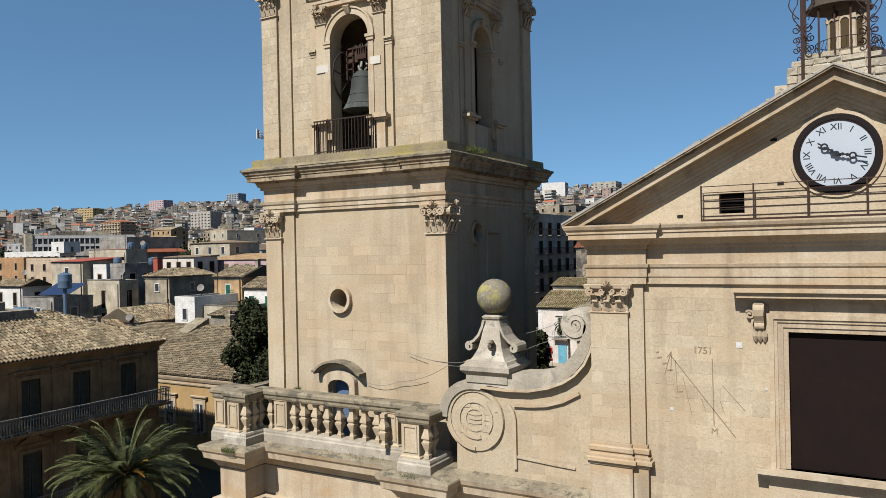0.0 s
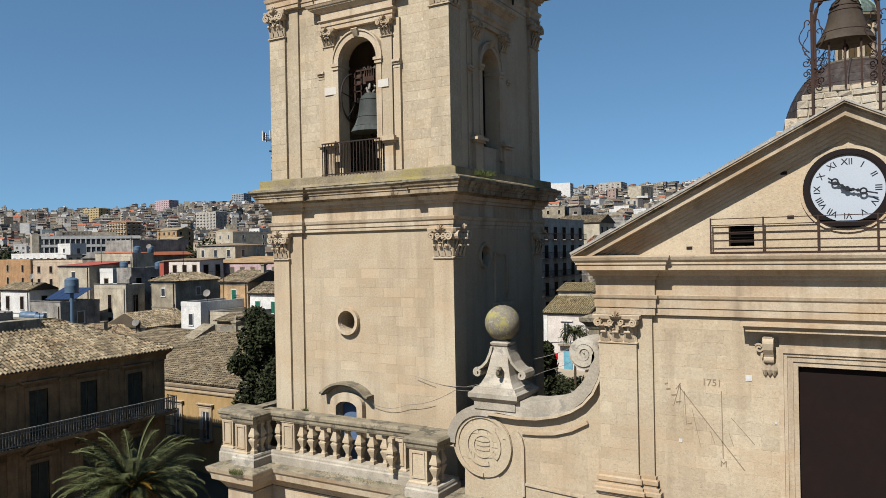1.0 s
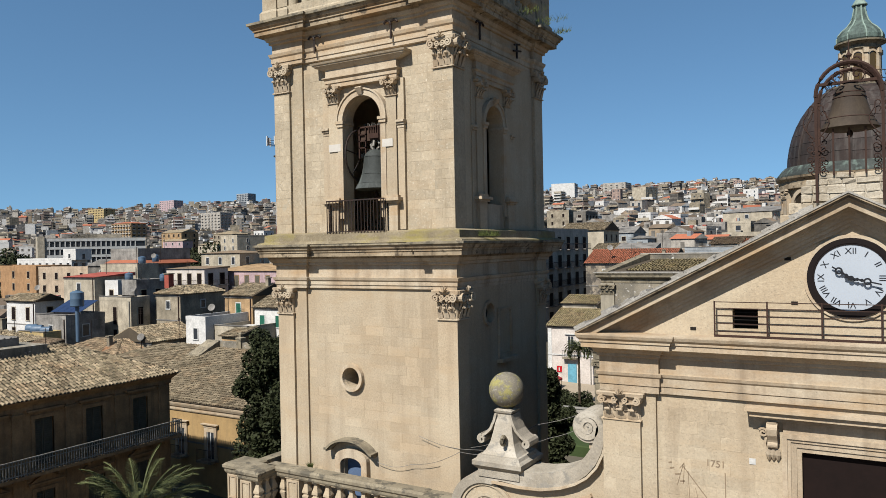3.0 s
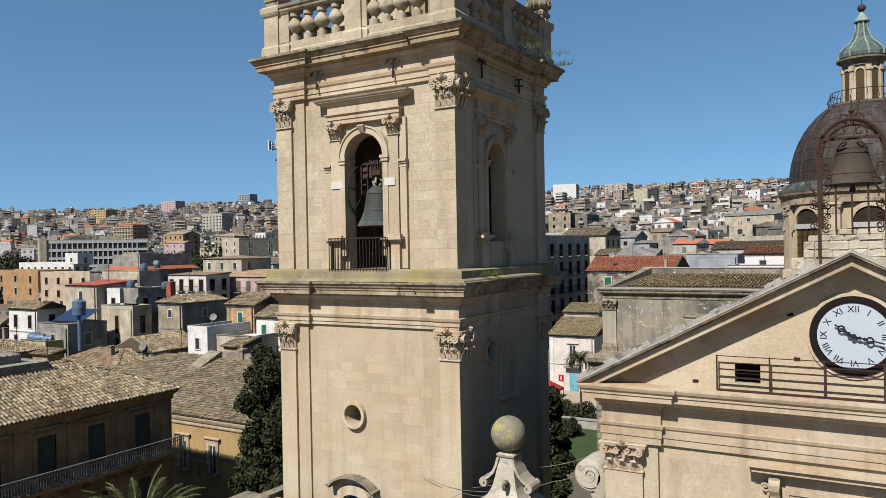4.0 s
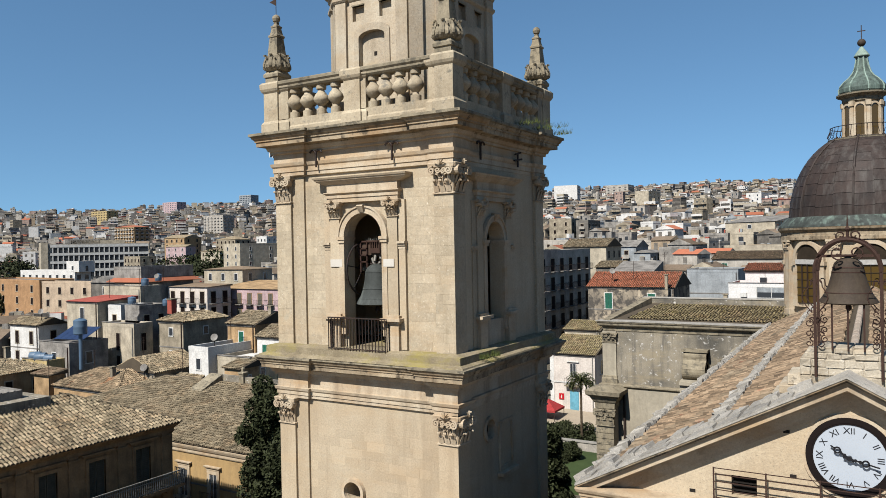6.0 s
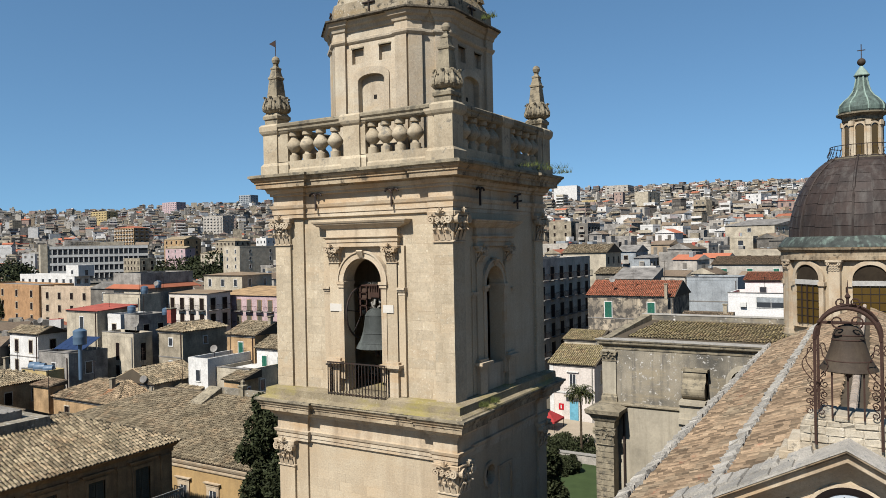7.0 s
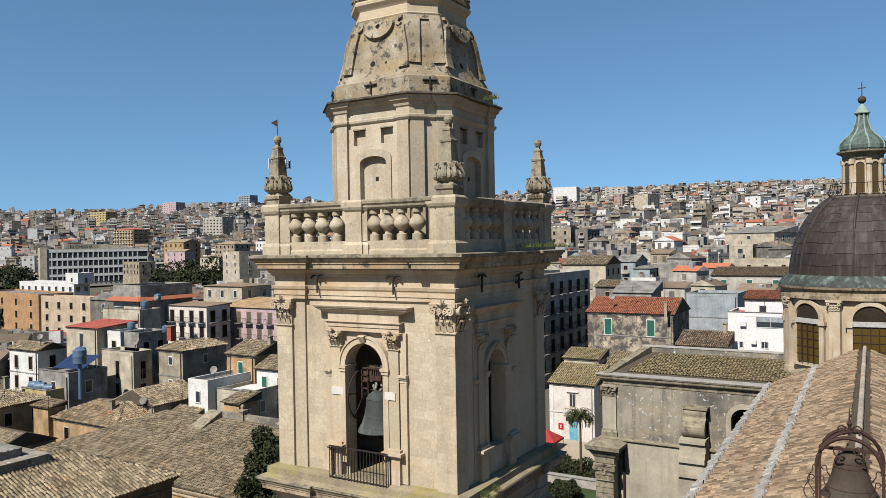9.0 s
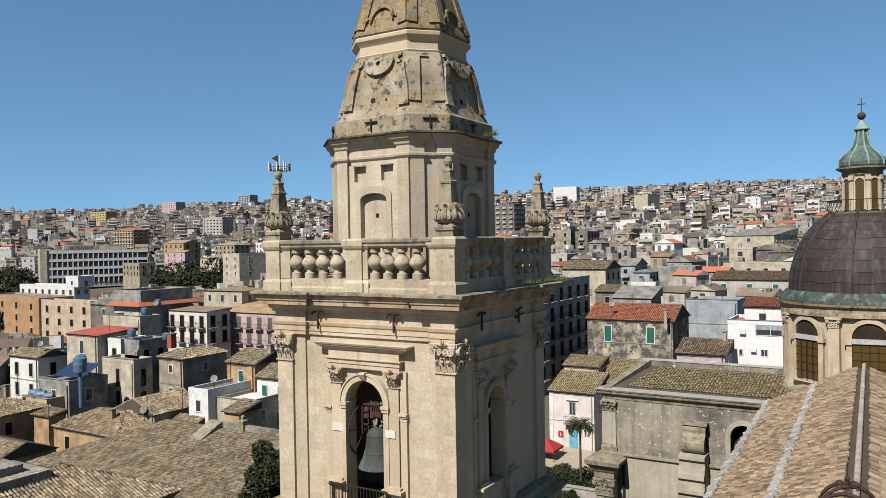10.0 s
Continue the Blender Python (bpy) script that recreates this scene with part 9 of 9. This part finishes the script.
# ---- trees ----
def leaf_cloud(name, blobs, per, size, material, parent, seed, flat=0.5):
    """Small leaves strewn through the shells of uneven clumps."""
    r_ = np.random.RandomState(seed)
    P = []
    for cx, cy, cz, rx, rz in blobs:
        v = r_.normal(size=(per, 3))
        v /= np.linalg.norm(v, axis=1)[:, None]
        v *= (r_.uniform(0.55, 1.08, per) ** 0.6)[:, None]
        P.append(np.array([cx, cy, cz]) + v * np.array([rx, rx, rz]))
    P = np.concatenate(P)
    n = len(P)
    a = r_.normal(size=(n, 3))
    a /= np.linalg.norm(a, axis=1)[:, None]
    b = np.cross(a, r_.normal(size=(n, 3)))
    b /= np.linalg.norm(b, axis=1)[:, None]
    s = size * r_.uniform(0.6, 1.3, n)[:, None]
    V = np.stack([P - a * s, P + b * s * flat, P + a * s, P - b * s * flat], 1).reshape(-1, 3)
    me = bpy.data.meshes.new(name)
    F = np.arange(n * 4).reshape(-1, 4)
    me.from_pydata(V.tolist(), [], F.tolist())
    me.materials.append(material)
    ob = linked(name, me, parent)
    return ob


def tree(label, x, y, z0, ztop, r, seed, per=700, size=0.22, material=None, clumps=26, low=0.3):
    rr = random.Random(seed)
    t = thing("tree", label, "tree", (x, y, z0))
    H = ztop - z0
    bm = bmesh.new()
    tube(bm, [(x, y, z0 - 0.5), (x + 0.1, y, z0 + H * 0.3), (x - 0.1, y + 0.1, z0 + H * 0.7)], 0.22, 8)
    part("trunk", bm, BARK, t)
    blobs = []
    for i in range(clumps):
        f = rr.uniform(low, 0.97)
        k = math.sqrt(max(0.05, 1 - ((f - 0.5) / 0.56) ** 2))
        a = rr.uniform(0, 6.28)
        q = r * k * rr.uniform(0.1, 0.92)
        b = r * rr.uniform(0.20, 0.34)
        blobs.append((x + q * math.cos(a), y + q * math.sin(a), z0 + f * H - b * 0.4, b, b * rr.uniform(0.8, 1.2)))
    for i in range(5):
        c = blobs[i]
        part("limb", tube(bmesh.new(), [(x, y, z0 + H * 0.35), ((x + c[0]) / 2, (y + c[1]) / 2, z0 + H * 0.5), c[:3]], 0.07, 6), BARK, t)
    leaf_cloud("crown", blobs, per, size, material or LEAF, t, seed)
    return t


tree("tall dark evergreen tree beside the bell tower", -41.2, 42.6, -7, 12.6, 3.3, 3, 520, 0.17, None, 150, 0.02)
tree("dark evergreen tree beside the bell tower", -38.0, 41.5, -7, 8.4, 2.8, 4, 520, 0.17, None, 110, 0.02)
tree("dark round tree behind the bell tower", -20.3, 46.2, -6, 10.8, 2.3, 5, 460, 0.15, None, 150, 0.1)
tree("dark low shrub in the church garden", -29.5, 73.0, -1, 1.6, 1.7, 6, 420, 0.15, None, 50, 0.1)
leaf_cloud("foliage", leaf_jobs, 350, 0.16, LEAF, hedge, 12)
rr = random.Random(4)
blobs = []
for i in range(330):
    az, dd = rr.uniform(43, 63), rr.uniform(330, 455)
    if 52.2 < az < 60.2:
        continue
    az = radians(az)
    x, y = -dd * math.sin(az), dd * math.cos(az)
    b = rr.uniform(2.5, 5.5)
    blobs.append((x, y, land(x, y) + b * rr.uniform(0.6, 2.2), b, b * rr.uniform(0.7, 1.1)))
for i in range(90):
    az, dd = radians(rr.uniform(0, 62)), rr.uniform(180, 1100)
    x, y = -dd * math.sin(az), dd * math.cos(az)
    b = rr.uniform(2, 4.5)
    blobs.append((x, y, land(x, y) + b * 1.1, b, b))
ob = leaf_cloud("far_trees", blobs, 160, 0.9, LEAF, None, 9)
tagged(ob, "dark trees among the houses of the town", "trees", kind="stuff")


def palm(label, x, y, z0, zc, n, length, seed, dry=12, thick=0.28, droop=1.0):
    """A feather palm: tapered ringed trunk, arching fronds of many leaflets."""
    r_ = random.Random(seed)
    t = thing("palm_tree", label, "palm tree", (x, y, z0))
    bm = bmesh.new()
    k = int((zc - z0) / 0.25)
    lathe(bm, [(thick * (1.0 - 0.25 * i / k) * (1.06 if i % 2 else 0.94), (zc - z0) * i / k) for i in range(k + 1)], (x, y, z0), 10)
    part("trunk", bm, BARK, t)
    for i in range(n):
        is_dry = i < dry
        a = 2.399 * i + r_.uniform(-0.2, 0.2)
        el = radians(-5 + r_.uniform(0, 60)) if is_dry else radians(-22 + 100 * ((i - dry) / max(1, n - dry)) + r_.uniform(-8, 8))
        L = length * (0.40 if is_dry else r_.uniform(0.85, 1.1))
        pts = []
        px, pz, e = 0.15, 0.0, el
        for j in range(13):
            pts.append((px, pz))
            px += L / 12 * math.cos(e)
            pz += L / 12 * math.sin(e)
            e -= radians(6.5 * droop * (0.4 + 1.3 * j / 12))
        ca, sa = math.cos(a), math.sin(a)
        vs, fs = [], []

        def P(u, v, w):
            return (x + ca * u - sa * w, y + sa * u + ca * w, zc + v)
        for j in range(12):
            (u0, v0), (u1, v1) = pts[j], pts[j + 1]
            m = len(vs)
            vs += [P(u0, v0, -0.025), P(u0, v0, 0.025), P(u1, v1, 0.02), P(u1, v1, -0.02)]
            fs.append((m, m + 1, m + 2, m + 3))
            if j < 1:
                continue
            for q in range(8):
                f = q / 8
                u, v = u0 + (u1 - u0) * f, v0 + (v1 - v0) * f
                tt = (j + f) / 12
                ll = L * 0.155 * math.sin(math.pi * min(1, 0.12 + 0.9 * tt)) + 0.05
                for s in (-1, 1):
                    m = len(vs)
                    dz = ll * r_.uniform(-0.35, 0.25)
                    ux = ll * 1.15
                    wd = max(0.03 * length / 3, 0.03)
                    vs += [P(u, v, 0), P(u + 0.06 * length / 3, v, 0), P(u + ux + wd, v + dz + (v1 - v0) * 0.9, s * ll * 0.62)]
                    fs.append((m, m + 1, m + 2))
        me = bpy.data.meshes.new("frond")
        me.from_pydata(vs, [], fs)
        me.materials.append(PALM_DRY if is_dry else PALM_LEAF)
        linked("frond", me, t)
    return t


palm("tall date palm with drooping grey-green fronds", -36.8, 27.2, -8, 3.7, 84, 4.4, 3, 26, 0.34, 0.85)
palm("small fan palm with a dense crown before a white house", -30.2, 79.8, -1, 6.9, 110, 1.6, 8, 10, 0.16, 1.5)


# ---- things on the roofs ----
def water_tank(x, y, z, r=0.55, h=1.3, lying=False, post=0):
    t = thing("water_tank", "blue-grey plastic water tank on a roof", "water tank", (x, y, z), group="rooftop water tanks")
    bm = lathe(bmesh.new(), [(r * 0.9, 0), (r, 0.08), (r, h * 0.45), (r * 1.03, h * 0.5), (r, h * 0.55), (r, h * 0.9), (r * 0.6, h), (r * 0.25, h + 0.05), (r * 0.25, h + 0.12)], seg=16)
    if lying:
        bm.transform(pose(0, 0, r, 0, 90, 35) @ Matrix.Translation((0, 0, -h / 2)))
    bm.transform(Matrix.Translation((x, y, z + post)))
    part("tank_body", bm, BLUE_TANK, t, smooth=True)
    if post:
        part("stand_pipe", lathe(bmesh.new(), [(0.25, -3), (0.25, post)], (x, y, z), 10), BLUE_TANK, t)
    return t


for a in ((-90.8, 58.6, 10.2, 0.85, 2.0, False, 1.6), (-96.5, 62.4, 10.3, 0.7, 1.5, False, 1.4), (-96.9, 56.2, 8.3, 0.6, 1.5, True), (-95.2, 55.9, 8.3, 0.6, 1.5, True), (-93.8, 56.2, 8.3, 0.5, 1.3, True), (-98.5, 72.0, 14.4, 0.6, 1.2),
          (-66.2, 68.6, 9.4, 0.6, 1.7, True), (-90.2, 71.6, 14.5, 0.5, 1.0), (-118, 92, 16.9, 0.6, 1.3), (-106, 80, 16.7, 0.6, 1.3), (-31, 108.9, 14.8, 0.01, 0.01)):
    if a[3] > 0.1:
        water_tank(*a)
SOLAR = surface("solar_cells", (0.03, 0.05, 0.12), (0.02, 0.03, 0.07), 0.4, 3, 20, 0.1, 0.2, 0, None)


def solar(x, y, z, w, l, rz):
    t = thing("solar_panel", "dark blue tilted solar panel array on a roof", "solar panel", (x, y, z), rz=rz)
    n = int(w / 1.0)
    for i in range(n):
        bm = B(-w / 2 + i * w / n + 0.02, -w / 2 + (i + 1) * w / n - 0.02, 0, l, 0, 0.05)
        bm.transform(pose(0, -l / 2, 0.5, 24, 0, 0))
        part("panel", bm, SOLAR, t, local=True)
    for sx_ in (-1, 1):
        part("support", B(sx_ * w * 0.4 - 0.03, sx_ * w * 0.4 + 0.03, l * 0.3, l * 0.3 + 0.06, 0, 1.2), IRON, t, local=True)
        part("support", B(sx_ * w * 0.4 - 0.03, sx_ * w * 0.4 + 0.03, -l * 0.45, -l * 0.45 + 0.06, 0, 0.55), IRON, t, local=True)


solar(-94.3, 60.6, 10.4, 5.2, 3.4, 10)


def dish(x, y, z):
    t = thing("satellite_dish", "small grey satellite dish on a roof", "satellite dish", (x, y, z), group="satellite dishes")
    bm = lathe(bmesh.new(), [(0.02, 0.0), (0.2, 0.03), (0.42, 0.12), (0.45, 0.14), (0.42, 0.15), (0.2, 0.06), (0.02, 0.03)], seg=16)
    bm.transform(pose(x, y, z + 1.0, 65, 0, 25))
    part("reflector", bm, CONCRETE, t, smooth=True)
    part("mast", B(x - 0.03, x + 0.03, y - 0.03, y + 0.03, z - 0.3, z + 1.0), IRON, t)


for p in ((-76.2, 57.2, 7.6), (-91.5, 67.5, 12.5), (-110.5, 65.0, 12.6), (-70.6, 63.0, 10.8), (-37, 112, 17.0), (-112, 87, 17)):
    dish(*p)


def aerial(x, y, z, h=2.6):
    t = thing("aerial", "thin television aerial on a roof", "aerial", (x, y, z), group="television aerials")
    part("mast", B(x - 0.025, x + 0.025, y - 0.025, y + 0.025, z - 0.3, z + h), IRON, t)
    for i, f in enumerate((0.95, 0.85, 0.75)):
        part("element", B(x - 0.5 + 0.1 * i, x + 0.5 - 0.1 * i, y - 0.012, y + 0.012, z + h * f, z + h * f + 0.025), IRON, t)


for p in ((-83, 70, 14.8), (-84, 56, 8, 2.5), (-71, 66, 10.9), (-101, 70, 15.8), (-34, 113, 17), (-15, 111, 16.1), (-84.5, 50.5, 5.6, 4.5), (-52.5, 115, 21.2), (-114, 90, 17.2), (-93, 70, 14.8), (-106, 79, 17.0), (-128, 102, 19), (-63, 69, 13), (-74, 61, 7.4, 3.2), (-30, 116, 18.2), (-24, 130, 16.2), (-80, 60, 8.8, 3.0), (-99, 55, 9.0), (-112, 66, 12.8)):
    aerial(*p)


def chimney(x, y, z, h=1.2, w=0.5, m=None):
    t = thing("chimney", "short plastered chimney on a tile roof", "chimney", (x, y, z), group="chimneys")
    part("shaft", B(x - w / 2, x + w / 2, y - w / 2, y + w / 2, z - 1.0, z + h), m or W_STONE, t)
    part("cap", B(x - w / 2 - 0.1, x + w / 2 + 0.1, y - w / 2 - 0.1, y + w / 2 + 0.1, z + h, z + h + 0.12), STONE_OLD, t)


for p in ((-88.2, 71.0, 14.5, 1.0, 0.9, TERRACOTTA), (-79, 55, 7.6), (-28.3, 110.2, 16.4, 1.1, 0.4), (-69, 71, 13.8), (-98, 53, 9.2), (-19.5, 107, 13.8)):
    chimney(*p)

# lattice radio mast
rm_ = thing("radio_mast", "red and white lattice radio mast with a crown of antennas", "radio mast", (-162.1, 172.0, 6))
MRED = plaster("mast_red", (0.42, 0.12, 0.10), 0.2)
mx0, my0, mz0, mz1 = -162.1, 172.0, 6.0, 51.0
for i in range(18):
    za, zb = mz0 + (mz1 - mz0) * i / 18, mz0 + (mz1 - mz0) * (i + 1) / 18
    wa = 1.35 - 0.35 * i / 18
    bm = bmesh.new()
    cs = [(mx0 + a * wa / 2, my0 + b * wa / 2) for a, b in ((-1, -1), (1, -1), (1, 1), (-1, 1))]
    for q in range(4):
        (xa, ya), (xb, yb) = cs[q], cs[(q + 1) % 4]
        tube(bm, [(xa, ya, za), (xa, ya, zb)], 0.06, 4)
        tube(bm, [(xa, ya, za), (xb, yb, zb)], 0.04, 4)
        tube(bm, [(xb, yb, za), (xa, ya, zb)], 0.04, 4)
        tube(bm, [(xa, ya, zb), (xb, yb, zb)], 0.04, 4)
    part("mast_section", bm, MRED if i % 6 in (0, 1, 5) else FRAME_W, rm_)
bm = bmesh.new()
for r_, z in ((3.0, 51.2), (3.0, 52.2), (1.2, 51.2)):
    tube(bm, [(mx0 + r_ * math.cos(math.pi * k / 6), my0 + r_ * math.sin(math.pi * k / 6), z) for k in range(13)], 0.07, 4)
for k in range(6):
    tube(bm, [(mx0, my0, 51.2), (mx0 + 3.0 * math.cos(math.pi * k / 3), my0 + 3.0 * math.sin(math.pi * k / 3), 51.2)], 0.07, 4)
part("antenna_platform", bm, IRON, rm_)
for k in range(9):
    a = 2 * math.pi * k / 9 + 0.3
    x, y = mx0 + 3.2 * math.cos(a), my0 + 3.2 * math.sin(a)
    part("antenna_panel", B(x - 0.17, x + 0.17, y - 0.15, y + 0.15, 50.9, 53.2 + 0.4 * (k % 3)), FRAME_W if k % 3 else IRON, rm_)
part("mast_pole", tube(bmesh.new(), [(mx0, my0, 51.0), (mx0, my0, 55.9)], 0.16, 8), FRAME_W, rm_)
for dz, da in ((45.5, 0.55), (47.6, -0.2), (41.6, 0.5)):
    part("dish_antenna", lathe(bmesh.new(), [(0.1, dz - 0.3), (0.55, dz - 0.2), (0.55, dz + 0.25), (0.1, dz + 0.3)], (mx0 + da, my0 - 0.9, 0), 10), IRON, rm_)

# cables between the tower and the volute wall
for pts in (((-12.3, 18.98, 12.9), (-10.2, 18.9, 12.75), (-8.0, 18.9, 13.35), (-6.3, 18.6, 14.3)), ((-13.9, 18.98, 11.9), (-12.6, 18.95, 12.0), (-10.86, 18.95, 12.6), (-9.2, 18.6, 13.0)), ((-10.8, 19.5, 12.6), (-8.5, 19.2, 13.6), (-6.2, 18.9, 14.6))):
    w = thing("cable", "thin slack cable strung from the tower", "cable", pts[0], group="cables")
    P4 = [Vector(p) for p in pts]
    line = []
    for k in range(len(P4) - 1):
        for i in range(6):
            f = i / 6
            line.append(tuple(P4[k].lerp(P4[k + 1], f) - Vector((0, 0, 0.12 * math.sin(math.pi * f)))))
    line.append(tuple(P4[-1]))
    part("wire", tube(bmesh.new(), line, 0.007, 5), CONCRETE, w)

# tufts of grass on the ledges
def tufts(name, spots, per, h, parent_label):
    r_ = np.random.RandomState(17)
    V, Fq = [], []
    for x, y, z, sp in spots:
        for _ in range(per):
            a, q = r_.uniform(0, 6.28), sp * math.sqrt(r_.uniform())
            bx_, by_ = x + q * math.cos(a), y + q * math.sin(a) * 0.4
            l, t1, t2 = h * r_.uniform(0.4, 1.2), r_.normal() * 0.5, r_.normal() * 0.5
            n = len(V)
            V += [(bx_ - 0.008, by_, z), (bx_ + 0.008, by_, z), (bx_ + t1 * l, by_ + t2 * l, z + l)]
            Fq.append((n, n + 1, n + 2))
    me = bpy.data.meshes.new(name)
    me.from_pydata(V, [], Fq)
    me.materials.append(GRASS)
    return tagged(new(name, me), parent_label, "grass", kind="stuff")


tufts("ledge_grass", [(-13.2, 17.95, 9.82, 0.7), (-12.6, 17.95, 9.8, 0.5), (-14.6, 17.95, 9.82, 0.4), (-17.6, 16.75, 9.8, 0.3), (-11.0, 16.95, 9.8, 0.35), (-5.95, 17.2, 9.8, 0.15), (-16.55, 18.85, 11.4, 0.1)], 260, 0.16, "green grass tufts growing on the stone ledge")
tufts("cornice_grass", [(-10.55, 19.9, 18.95, 0.35), (-10.5, 20.6, 18.95, 0.25), (-10.3, 23.0, 26.45, 0.8), (-10.3, 24.4, 26.45, 0.9), (-10.3, 25.8, 26.42, 0.5), (-11.2, 22.2, 31.4, 0.3), (-12.0, 23.8, 31.4, 0.2)], 110, 0.2, "dry grass growing out of the tower cornice")
